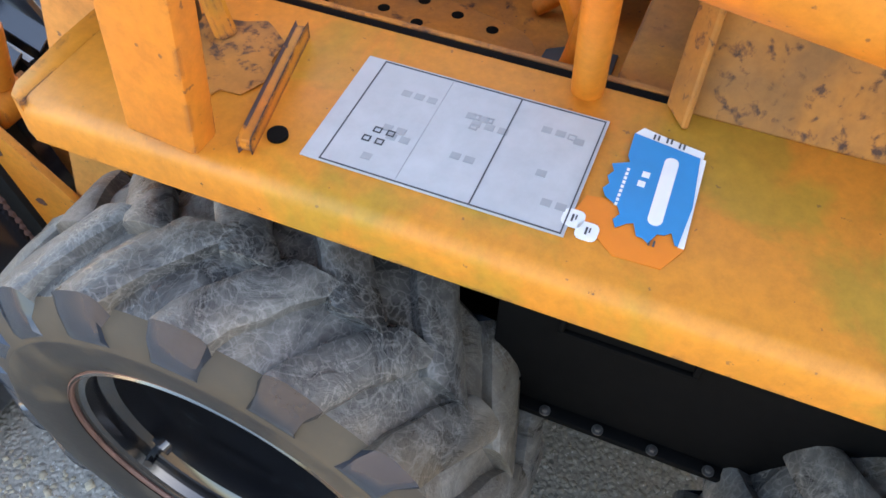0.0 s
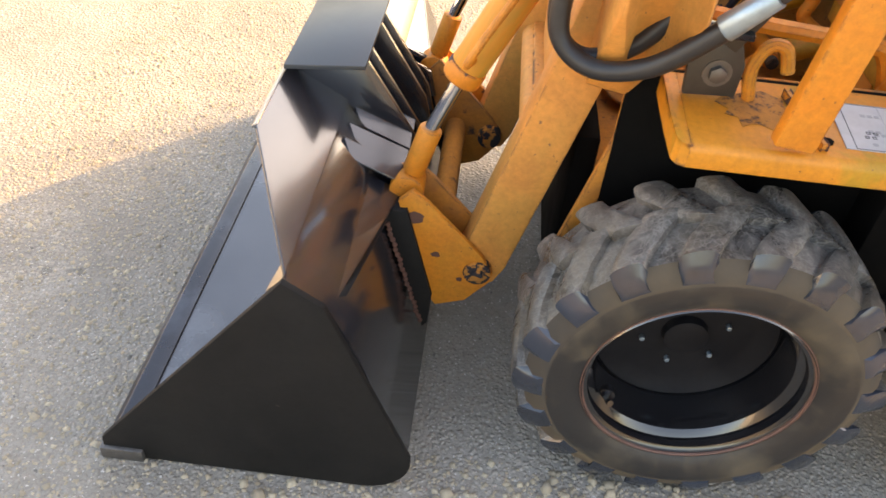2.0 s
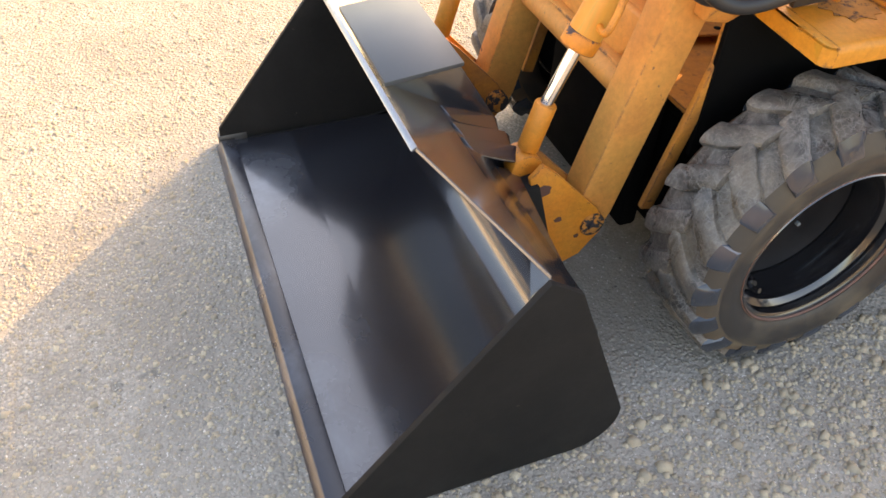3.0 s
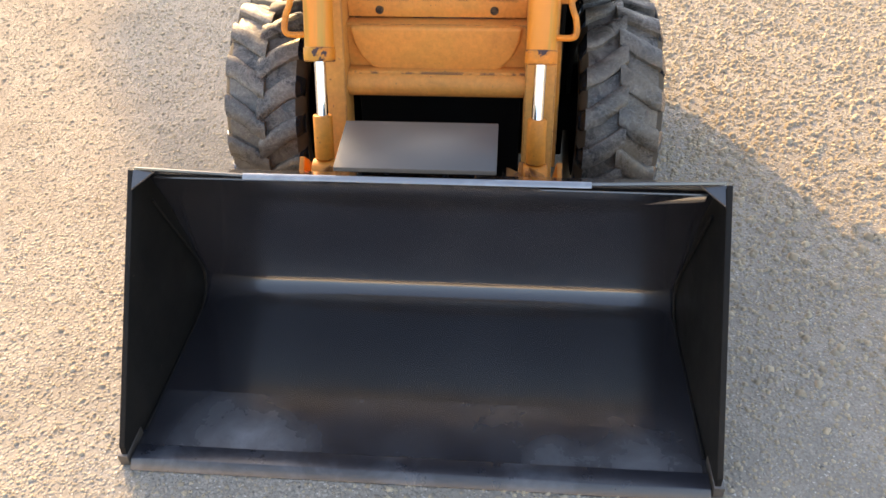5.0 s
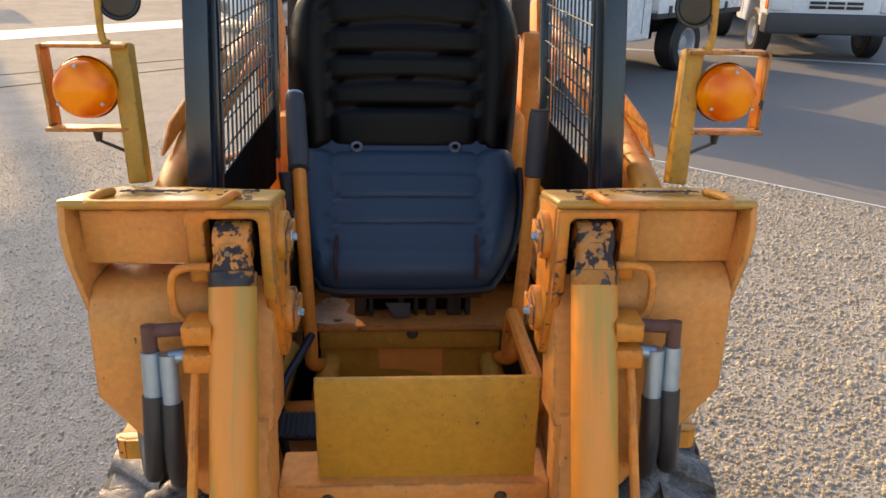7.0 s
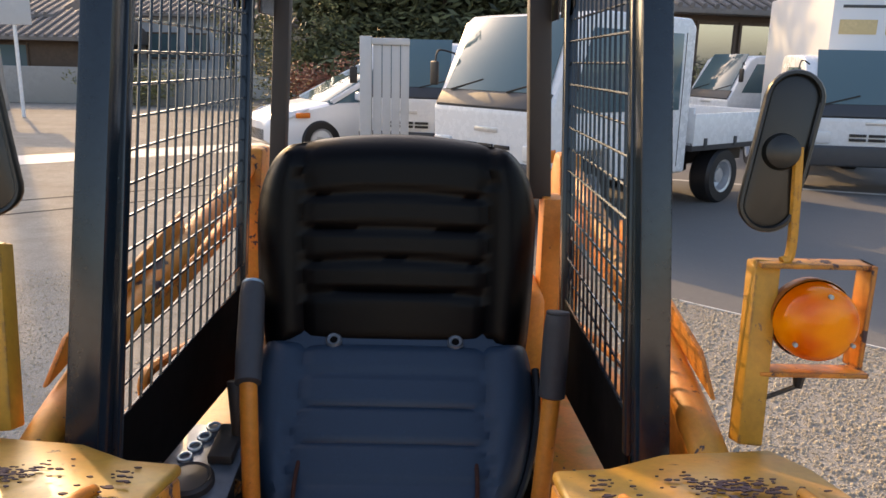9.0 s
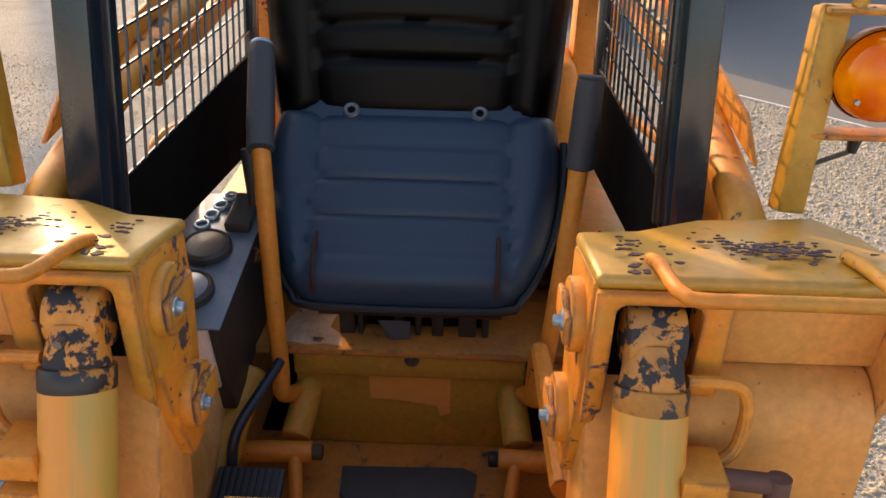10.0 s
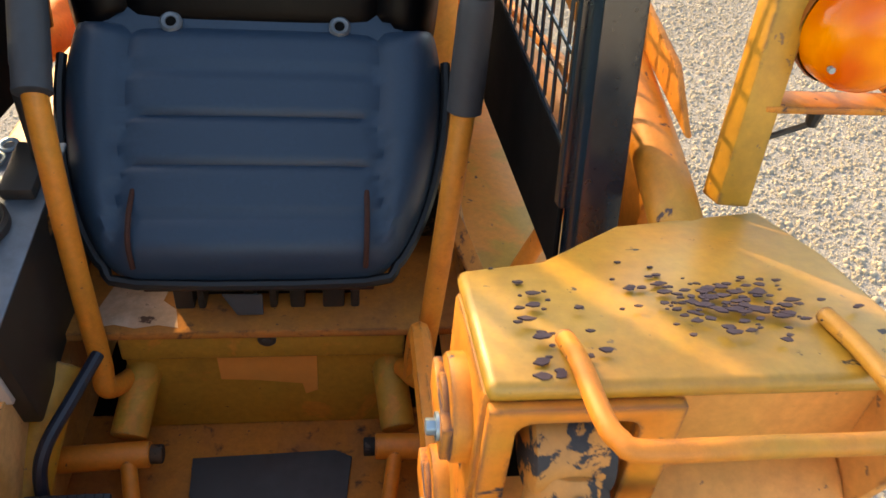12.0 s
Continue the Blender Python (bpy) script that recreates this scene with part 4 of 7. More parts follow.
for s in HALF:
    # The wheel well's shade is put into this wall's near-black colour.
    bm = B()
    box(bm, s * 0.285, s * 0.297, -0.200, 1.10, 0.36, 0.69, 0.002)
    part("frame_wall", bm, DEEP, loader)
    bm = B()
    box(bm, s * 0.278, s * 0.2845, -0.200, 0.60, 0.43, 0.69, 0.001)
    part("footwell_lining", bm, RUSTY if s > 0 else PALE_LINING, loader)
    bm = B()
    cyl(bm, (s * 0.152, 0.170, 0.515), (s * 0.288, 0.165, 0.515), 0.018, seg=20, bev=0.002)
    shaft = part("pedal_shaft", bm, ORANGE, loader, "orange round pedal shaft")
    bm = B()
    cyl(bm, (s * 0.136, 0.170, 0.515), (s * 0.156, 0.170, 0.515), 0.013, seg=14, bev=0.002)
    part("shaft_end", bm, GRIME, shaft)
    bm = B()
    cyl(bm, (s * 0.186, 0.195, 0.520), (s * 0.172, 0.300, 0.572), 0.025, seg=20, bev=0.004)
    part("damper", bm, RISER, loader, "olive-ochre damper drum")
    bm = B()
    cyl(bm, (s * 0.165, 0.08, 0.45), (s * 0.180, 0.16, 0.515), 0.011, seg=12)
    part("pedal_link", bm, ORANGE, loader)
bm = B()
m = pose(-0.222, 0.045, 0.560, 18, 0, 0)
box(bm, -0.050, 0.050, -0.030, 0.030, -0.006, 0.004, 0.002, m)
PEDAL = plain("pedal_rubber", (0.02, 0.024, 0.03), 0.5)
pedal = part("pedal", bm, PEDAL, loader, "black ribbed rubber pedal")
for k in range(9):
    bm = B()
    box(bm, -0.047 + k * 0.0105, -0.041 + k * 0.0105, -0.028, 0.028, 0.0042, 0.008, 0.0, m)
    part("rib", bm, PEDAL, pedal)

# wheels
RT, CY, CZ = 0.305, -0.015, 0.257


def build_wheel():
    hub = new("wheel")
    hub.empty_display_size = 0.1
    bm = B()
    prof = [(0.180, 0.082), (0.192, 0.094), (0.215, 0.103), (0.245, 0.104), (0.268, 0.097), (0.281, 0.084), (0.286, 0.055), (0.287, 0.0)]
    lathe(bm, prof + [(r, -h) for r, h in prof[-2::-1]], (0, 0, 0), "x", 72)
    grid_done(bm, 40)
    n = 18
    for k in range(n):
        for side in (1, -1):
            a0 = (k + (0.5 if side < 0 else 0)) * math.tau / n - 0.135
            path = []
            for j in range(8):
                u = j / 7
                if u < 0.72:
                    w = u / 0.72
                    h, r = -0.010 + w * 0.100, RT - 0.004 * w * w - 0.002
                else:
                    w = (u - 0.72) / 0.28
                    h, r = 0.090 + 0.014 * w, RT - 0.007 - 0.034 * w
                ang = a0 + 0.24 * (1 - (1 - min(u / 0.8, 1.0)) ** 1.4)
                path.append((h * side, r, ang))
            half = 0.076
            rw = random.Random(k * 2 + (side > 0))
            edge_l, edge_r = [[rw.uniform(-0.009, 0.009) for _ in range(8)] for _ in range(2)]
            rows = []
            for j, (h, r, ang) in enumerate(path):
                lump = 0.0012 * math.sin(k * 5.1 + j * 1.3 + side)
                wa = half * (1.30 if j < 4 else (1.26, 1.18, 1.10, 1.05)[j - 4])
                base = 0.262 if j < 6 else 0.250
                wl, wr = wa + edge_l[j], wa + edge_r[j]
                rows.append([(h, r - 0.005, ang - wl), (h, r - 0.001 + lump, ang - wl * 0.80), (h, r + 0.0015 + lump, ang - wl * 0.35), (h, r + 0.0015 - lump, ang + wr * 0.35), (h, r - 0.001 - lump, ang + wr * 0.80), (h, r - 0.005, ang + wr), (h * 0.985, base, ang + wr * 1.18), (h * 0.985, base, ang - wl * 1.18)])
            lb = B()
            vs = [[lb.verts.new((h, r * math.cos(a), r * math.sin(a))) for h, r, a in row] for row in rows]
            for p, q in zip(vs, vs[1:]):
                for i in range(8):
                    lb.faces.new((p[i], p[(i + 1) % 8], q[(i + 1) % 8], q[i]))
            lb.faces.new(vs[0])
            lb.faces.new(vs[-1][::-1])
            for f in lb.faces:
                f.material_index = 1 if sum(abs(v.co.x) for v in f.verts) / len(f.verts) > 0.0905 else 0
            part("tread_lug", lb, [RUBBER, LUG_END], hub)
    for f in bm.faces:
        q = max(math.hypot(v.co.y, v.co.z) for v in f.verts)
        f.material_index = 1 if q < 0.247 else 2 if q < 0.283 else 0
    tyre = part("tyre", bm, [RUBBER, SIDEWALL, SHOULDER], hub, "weathered grey chevron-lug tyre")
    bm = B()
    prof = [(0.184, 0.094), (0.188, 0.090), (0.183, 0.084), (0.175, 0.080), (0.173, 0.070), (0.1765, 0.065), (0.176, 0.060), (0.169, 0.055), (0.164, 0.050), (0.161, 0.030), (0.159, -0.020), (0.163, -0.040), (0.175, -0.075), (0.184, -0.090)]
    lathe(bm, prof, (0, 0, 0), "x", 64)
    rim = part("rim", bm, RIM, hub, "black deep-dish steel rim")
    bm = B()
    lathe(bm, fan_arc(0.185, 0.089, 0.0035, 0, 330, 7), (0, 0, 0), "x", 64, True)
    part("rim_edge", bm, RIM_EDGE, rim, "rim flange rubbed to reddish rust")
    bm = B()
    lathe(bm, [(0.161, -0.030), (0.156, -0.026), (0.146, -0.036), (0.114, -0.044), (0.060, -0.040), (0.040, -0.038), (0.038, -0.022), (0.030, -0.018), (0.0005, -0.018)], (0, 0, 0), "x", 48)
    disc = part("wheel_disc", bm, DISC, hub)
    for k in range(6):
        a = k * math.tau / 6 + 0.35
        bm = B()
        bolt(bm, (-0.041, 0.074 * math.cos(a), 0.074 * math.sin(a)), (1, 0, 0), 0.0052, 0.010, False)
        part("wheel_nut", bm, ZINC, disc)
    bm = B()
    tube(bm, [(0.050, -0.124, -0.076), (0.066, -0.128, -0.078), (0.084, -0.124, -0.072)], 0.006, 8)
    cyl(bm, (0.050, -0.124, -0.076), (0.060, -0.127, -0.077), 0.014, seg=12)
    part("valve", bm, RIM, rim)
    return hub


wheel = build_wheel()
tread = 0.446
wheel.parent = loader
wheel.matrix_parent_inverse = Matrix.Translation(loader.matrix_world.translation).inverted()
for s in HALF:
    for y in (CY, CY + 0.745):
        m = pose(s * tread, y, CZ, 0 if s > 0 else 0, 0, 0 if s > 0 else 180)
        if s > 0 and y == CY:
            wheel.matrix_basis = m
        else:
            w = copy_thing(wheel, m @ pose(0, 0, 0, 37 * s + 50 * (y > 0.2), 0, 0))

# fenders
for s in HALF:
    bm = B()
    prof = [(s * 0.292, 0.690), (s * 0.463, 0.690)] + fan_arc(s * 0.463, 0.677, 0.013, 90, 90 - 90 * s, 5)[1:] + [(s * 0.476, 0.654), (s * 0.471, 0.654), (s * 0.471, 0.676), (s * 0.462, 0.684), (s * 0.292, 0.684)]
    prism(bm, prof, "y", -0.135, 1.10, 0.001)
    nose = [(s * 0.475, -0.135), (s * 0.470, -0.147), (s * 0.458, -0.153), (s * 0.400, -0.156), (s * 0.292, -0.156)]
    prism(bm, [(s * 0.292, -0.135)] + nose, "z", 0.684, 0.690, 0.001)
    for a, b in zip(nose, nose[1:]):
        plate(bm, [(*a, 0.689), (*b, 0.689), (*b, 0.654), (*a, 0.654)], 0.005, 0.0)
    fender = part("fender", bm, FENDER, loader, "orange flat fender with faded ochre patches")
    bm = B()
    box(bm, s * 0.29, s * 0.375, 0.215, 0.90, 0.366, 0.67, 0.004)
    box(bm, s * 0.292, s * 0.358, 0.230, 0.88, 0.318, 0.3665, 0.003)
    body = part("side_tank", bm, DEEP, loader, "matt black side tank between the wheels")
    bm = B()
    box(bm, s * 0.372, s * 0.388, 0.215, 0.90, 0.360, 0.369, 0.002)
    part("tank_flange", bm, DEEP, body)
    for k in range(10):
        bm = B()
        bolt(bm, (s * 0.384, 0.278 + k * 0.053, 0.369), (0, 0, 1), 0.0035, 0.005)
        part("flange_bolt", bm, STEEL, body)
    bm = B()
    for (ya, yb, za, zb) in ((0.272, 0.392, 0.515, 0.520), (0.272, 0.392, 0.492, 0.497), (0.272, 0.277, 0.497, 0.515), (0.387, 0.392, 0.497, 0.515)):
        box(bm, s * 0.374, s * 0.380, ya, yb, za, zb, 0.001)
    part("slot_frame", bm, DEEP, body)
# Unseen underbody, near-black and low so little light gets beneath.
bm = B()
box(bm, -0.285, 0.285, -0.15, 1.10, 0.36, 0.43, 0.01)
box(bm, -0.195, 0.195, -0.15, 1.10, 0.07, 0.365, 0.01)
# Added blocks that close the bright gap beside each leg.
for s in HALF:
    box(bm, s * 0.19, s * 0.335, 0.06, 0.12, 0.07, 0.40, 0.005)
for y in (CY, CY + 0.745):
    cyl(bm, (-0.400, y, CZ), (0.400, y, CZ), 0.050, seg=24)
part("belly", bm, DARK, loader, "near-black underbody, set low to keep the ground beneath in shade")
bm = B()
box(bm, -0.20, 0.20, -0.245, -0.20, 0.10, 0.50, 0.01)
part("belly", bm, DEEP, loader)

# braces from the chassis front to the fenders
for s in HALF:
    bm = B()
    bar(bm, (s * 0.285, -0.262, 0.235), (s * 0.285, -0.165, 0.640), 0.016, 0.030, 0.003, (0, 1, 0))
    part("front_brace", bm, RUSTY, loader, "rusty chassis brace")

LOCK_STEEL = plain("oiled_dark_steel", (0.075, 0.066, 0.055), 0.4, 0.3, 0.4, 30)
# things on the fenders
for s in HALF:
    bm = B()
    bar(bm, (s * 0.467, -0.004, 0.690), (s * 0.467, 0.024, 0.985), 0.026, 0.056, 0.004, (0, 1, 0))
    post = part("fender_post", bm, ORANGE, loader, "orange box-section post on the fender")
    bm = B()
    prism(bm, [(-0.135, 0.688), (-0.060, 0.692), (-0.060, 0.740), (-0.078, 0.785), (-0.120, 0.785), (-0.140, 0.740)], "x", s * 0.345, s * 0.357, 0.003, None)
    lock = part("arm_lock", bm, LOCK_STEEL, loader, "dark steel arm lock plate with a hole")
    bm = B()
    bolt(bm, (s * 0.357, -0.096, 0.727), (s, 0, 0), 0.013, 0.010)
    part("lock_bolt", bm, STEEL, lock)
    bm = B()
    box(bm, s * 0.335, s * 0.372, -0.142, -0.066, 0.784, 0.794, 0.002)
    part("lock_cap", bm, CAGE, lock)
    bm = B()
    bar(bm, (s * 0.352, -0.100, 0.77), (s * 0.350, -0.030, 0.90), 0.012, 0.045, 0.002, (0, 1, 0))
    part("lock_bar", bm, LOCK_STEEL, lock)
    bm = B()
    bar(bm, (s * 0.33, 0.02, 0.695), (s * 0.455, 0.045, 0.695), 0.010, 0.010, 0.002)
    part("lock_rail", bm, CHIPPED, loader)
    bm = B()
    tube(bm, [(s * 0.350, -0.038, 0.688), (s * 0.349, -0.048, 0.735), (s * 0.351, -0.036, 0.772), (s * 0.355, -0.014, 0.772), (s * 0.358, -0.002, 0.740)], 0.0095, 10)
    part("lock_hook", bm, CHIPPED, loader, "bent orange locking hook with rubbed paint")
    bm = B()
    rng = random.Random(14)
    prism(bm, [(s * (0.372 + (0.050 + rng.uniform(-0.014, 0.010)) * math.cos(k * math.tau / 22)), -0.030 + (0.052 + rng.uniform(-0.014, 0.010)) * math.sin(k * math.tau / 22)) for k in range(22)], "z", 0.6898, 0.6906, 0.0)
    part("rust_patch", bm, RUST_SPOT, loader, "rusty patch worn round the arm lock")
    bm = B()
    cyl(bm, (s * 0.433, 0.057, 0.6865), (s * 0.433, 0.057, 0.6925), 0.0075, seg=20)
    part("fender_hole", bm, DARK, loader, "dark drilled hole in the fender")

# decals on the fender
bm = B()
box(bm, 0.333, 0.443, 0.080, 0.268, 0.6900, 0.6912, 0.0)
chart = part("data_decal", bm, DECAL_WHITE, loader, "weathered white data decal with a ruled table")
for (xa, xb, ya, yb) in ((0.3355, 0.441, 0.094, 0.095), (0.3355, 0.441, 0.203, 0.204), (0.3345, 0.3355, 0.094, 0.266), (0.441, 0.442, 0.094, 0.266), (0.3355, 0.441, 0.265, 0.266)):
    bm = B()
    box(bm, xa, xb, ya, yb, 0.6912, 0.6916, 0.0)
    part("rule", bm, DECAL_INK, chart)
bm = B()
box(bm, 0.336, 0.440, 0.150, 0.1506, 0.6912, 0.6915, 0.0)
part("rule", bm, DECAL_INK_PALE, chart)
rng = random.Random(5)
for (x, y, n) in ((0.358, 0.120, 3), (0.395, 0.122, 2), (0.402, 0.128, 2), (0.362, 0.172, 2), (0.368, 0.178, 3), (0.402, 0.176, 2), (0.355, 0.226, 2), (0.358, 0.250, 1), (0.395, 0.235, 1), (0.418, 0.246, 2), (0.425, 0.120, 1)):
    for k in range(n):
        yy = y + k * 0.010
        bm = B()
        box(bm, x, x + 0.006, yy, yy + 0.007, 0.6912, 0.6915, 0.0)
        part("faded_mark", bm, DECAL_INK_PALE, chart)
for (x, y) in ((0.362, 0.176), (0.362, 0.186), (0.400, 0.117), (0.400, 0.127), (0.410, 0.113), (0.410, 0.123), (0.356, 0.245), (0.372, 0.178)):
    bm = B()
    for (xa, xb, ya, yb) in ((0, 0.0010, 0, 0.006), (0.0045, 0.0055, 0, 0.006), (0, 0.0055, 0, 0.0010), (0, 0.0055, 0.005, 0.006)):
        box(bm, x + xa, x + xb, y + ya, y + yb, 0.6915, 0.6918, 0.0)
    part("square_mark", bm, DECAL_INK_PALE if y > 0.13 else DECAL_INK, chart)
bm = B()                                                 # torn blue sticker
edge = [(0.338, 0.287), (0.345, 0.334), (0.390, 0.338), (0.424, 0.336)]
torn = []
rng = random.Random(9)
for k in range(9):
    torn.append((0.424 - 0.004 * (k % 2) - 0.006 * math.sin(k), 0.334 - k * 0.004))
for k in range(12):
    torn.append((0.424 - k * 0.0058, 0.296 - 0.013 * (k > 3) - 0.003 * (k % 2) + 0.008 * (k > 9)))
prism(bm, edge + torn, "z", 0.6912, 0.6918, 0.0)
blue = part("service_sticker", bm, DECAL_BLUE, loader, "torn blue service sticker with white bars")
bm = B()
prism(bm, fan_arc(0.409, 0.318, 0.0048, -90, 90, 6) + fan_arc(0.357, 0.317, 0.0048, 90, 270, 6), "z", 0.6918, 0.6922, 0.0)
part("white_bar", bm, DECAL_PALE, blue, "white oblong bar")
for (x, y) in ((0.371, 0.301), (0.380, 0.300)):
    bm = B()
    box(bm, x, x + 0.005, y, y + 0.005, 0.6918, 0.6922, 0.0)
    part("white_square", bm, DECAL_PALE, blue)
for k in range(9):
    bm = B()
    box(bm, 0.372 + k * 0.004, 0.3745 + k * 0.004, 0.2905, 0.2925, 0.6918, 0.6921, 0.0)
    part("writing_bar", bm, DECAL_PALE, blue)
bm = B()
prism(bm, [(0.330, 0.292), (0.334, 0.310), (0.338, 0.336), (0.345, 0.336), (0.338, 0.287)], "z", 0.6905, 0.6912, 0.0)
part("white_rim", bm, DECAL_PALE, blue)
for (x, y) in ((0.4265, 0.2695), (0.4335, 0.2805)):             # two scraps of the torn rim, each with a worn character
    bm = B()
    prism(bm, fan_arc(x + 0.003, y + 0.003, 0.0042, 0, 90, 3) + fan_arc(x - 0.003, y + 0.003, 0.0042, 90, 180, 3) + fan_arc(x - 0.003, y - 0.003, 0.0042, 180, 270, 3) + fan_arc(x + 0.003, y - 0.003, 0.0042, 270, 360, 3), "z", 0.6905, 0.6914, 0.0)
    scrap = part("white_scrap", bm, DECAL_PALE, blue)
    bm = B()
    box(bm, x - 0.003, x + 0.003, y - 0.0012, y + 0.0002, 0.6914, 0.6917, 0.0)
    box(bm, x - 0.003, x + 0.001, y + 0.0012, y + 0.0022, 0.6914, 0.6917, 0.0)
    part("mark", bm, DECAL_INK, scrap)
bm = B()
prism(bm, [(0.345, 0.334), (0.424, 0.336), (0.424, 0.340), (0.345, 0.338)], "z", 0.6905, 0.6912, 0.0)
part("white_rim", bm, DECAL_PALE, blue)
for (x, y) in ((0.334, 0.300), (0.334, 0.309), (0.336, 0.318), (0.425, 0.318)):
    for dy in (0.0, 0.003):
        bm = B()
        box(bm, x, x + 0.005, y + dy, y + dy + 0.0014, 0.6914, 0.6917, 0.0)
        part("small_mark", bm, DECAL_INK, blue)
bm = B()
prism(bm, [(0.404, 0.272), (0.420, 0.268), (0.445, 0.300), (0.444, 0.330), (0.425, 0.340), (0.405, 0.320), (0.40, 0.295)], "z", 0.6898, 0.6904, 0.0)
part("bare_patch", bm, FRESH_ORANGE, blue, "bare bright orange patch under the torn sticker")



def sag(ob):
    """Lets what lies on a fender follow its slight fall towards the wheel's outside."""
    for v in ob.data.vertices:
        v.co.z -= 0.08 * max(0.0, abs(v.co.x) - 0.33)
    for c in ob.children:
        sag(c)


for ob in loader.children:
    if ob.name.split(".")[0] in ("fender", "fender_hole", "data_decal", "service_sticker", "lock_rail", "rust_patch"):
        sag(ob)

# lift cylinders over the fenders, engine bay
for s in HALF:
    a, b = Vector((s * 0.415, 0.150, 0.912)), Vector((s * 0.415, 1.02, 0.790))
    d = (b - a).normalized()
    bm = B()
    cyl(bm, a + d * 0.100, b, 0.043, seg=28, bev=0.004)
    lift = part("lift_cylinder", bm, ORANGE, loader, "orange lift cylinder barrel above the fender")
    bm = B()
    cyl(bm, a + d * 0.03, a + d * 0.12, 0.017, seg=20)
    part("piston_rod", bm, CHROME, lift)
    bm = B()
    cyl(bm, a - Vector((0.022, 0, 0)), a + Vector((0.022, 0, 0)), 0.042, seg=26, bev=0.004)
    cyl(bm, a + d * 0.02, a + d * 0.065, 0.025, seg=18)
    part("rod_eye", bm, CHIPPED, lift)
    bm = B()
    cyl(bm, a + Vector((s * 0.020, 0, 0)), a + Vector((s * 0.030, 0, 0)), 0.020, seg=20, bev=0.002)
    part("eye_pin", bm, RUSTY, lift)
    bm = B()
    tube(bm, [a + d * 0.22 + Vector((0, 0, 0.045)), a + d * 0.23 + Vector((0, 0, 0.085)), a + d * 0.36 + Vector((0, 0, 0.09)), b + Vector((0, 0, 0.07))], 0.010, 10)
    part("pressure_pipe", bm, ORANGE, lift)
    bm = B()
    prism(bm, [(0.060, 0.845), (0.120, 0.838), (0.175, 0.850), (0.210, 1.060), (0.050, 1.050)], "x", s * 0.384, s * 0.397, 0.003)
    part("arm_bracket", bm, ORANGE, loader)
    bm = B()
    cyl(bm, (s * 0.290, 0.242, 0.660), (s * 0.375, 0.250, 0.872), 0.0125, seg=18)
    part("strut", bm, ORANGE, loader)
    bm = B()
    plate(bm, [(s * 0.300, 0.315, 0.690), (s * 0.300, 0.80, 0.690), (s * 0.250, 0.80, 0.790), (s * 0.250, 0.315, 0.790)], 0.006)
    plate(bm, [(s * 0.296, 0.300, 0.690), (s * 0.320, 0.316, 0.690), (s * 0.262, 0.316, 0.82), (s * 0.240, 0.300, 0.82)], 0.006)
    part("engine_cover", bm, RUST_SPOT, loader, "rust-spotted orange engine cover")
    bm = B()
    box(bm, s * 0.10, s * 0.285, 0.46, 1.05, 0.66, 0.72, 0.01)
    part("engine_block", bm, GRIME, loader, "oily engine block behind the cover")
    if s < 0:
        continue
    # inside the opening: perforated foot plate and arch
    bm = B()
    tm = Matrix.Translation((-0.034, -0.020, 0.466)) @ pose(0, 0, 0, 0, 0, -14)
    prism(bm, fan_arc(0, 0.070, 0.075, 0, 180, 10) + fan_arc(0, -0.080, 0.075, 180, 360, 10), "z", -0.006, 0.0, 0.002, tm)
    discp = part("tread_plate", bm, RUSTY, loader, "rusty orange oblong tread plate with punched holes")
    for i in (-1, 0, 1):
        for j in range(-2, 3):
            if abs(j) == 2 and i:
                continue
            bm = B()
            p = tm @ Vector((i * 0.048, j * 0.056 + 0.004 + 0.024 * (i == 0) * (j < 2), 0))
            cyl(bm, p - Vector((0, 0, 0.002)), p + Vector((0, 0, 0.0008)), 0.0085, seg=14)
            part("punched_hole", bm, DARK, discp)
    bm = B()                                             # arch of the footwell opening
    tube(bm, [(s * 0.205, -0.12, 0.752), (s * 0.205, 0.013, 0.739), (s * 0.205, 0.16, 0.728), (s * 0.205, 0.197, 0.713), (s * 0.205, 0.221, 0.654), (s * 0.205, 0.225, 0.60)], 0.014, 8)
    part("opening_arch", bm, ORANGE, loader)

# seat


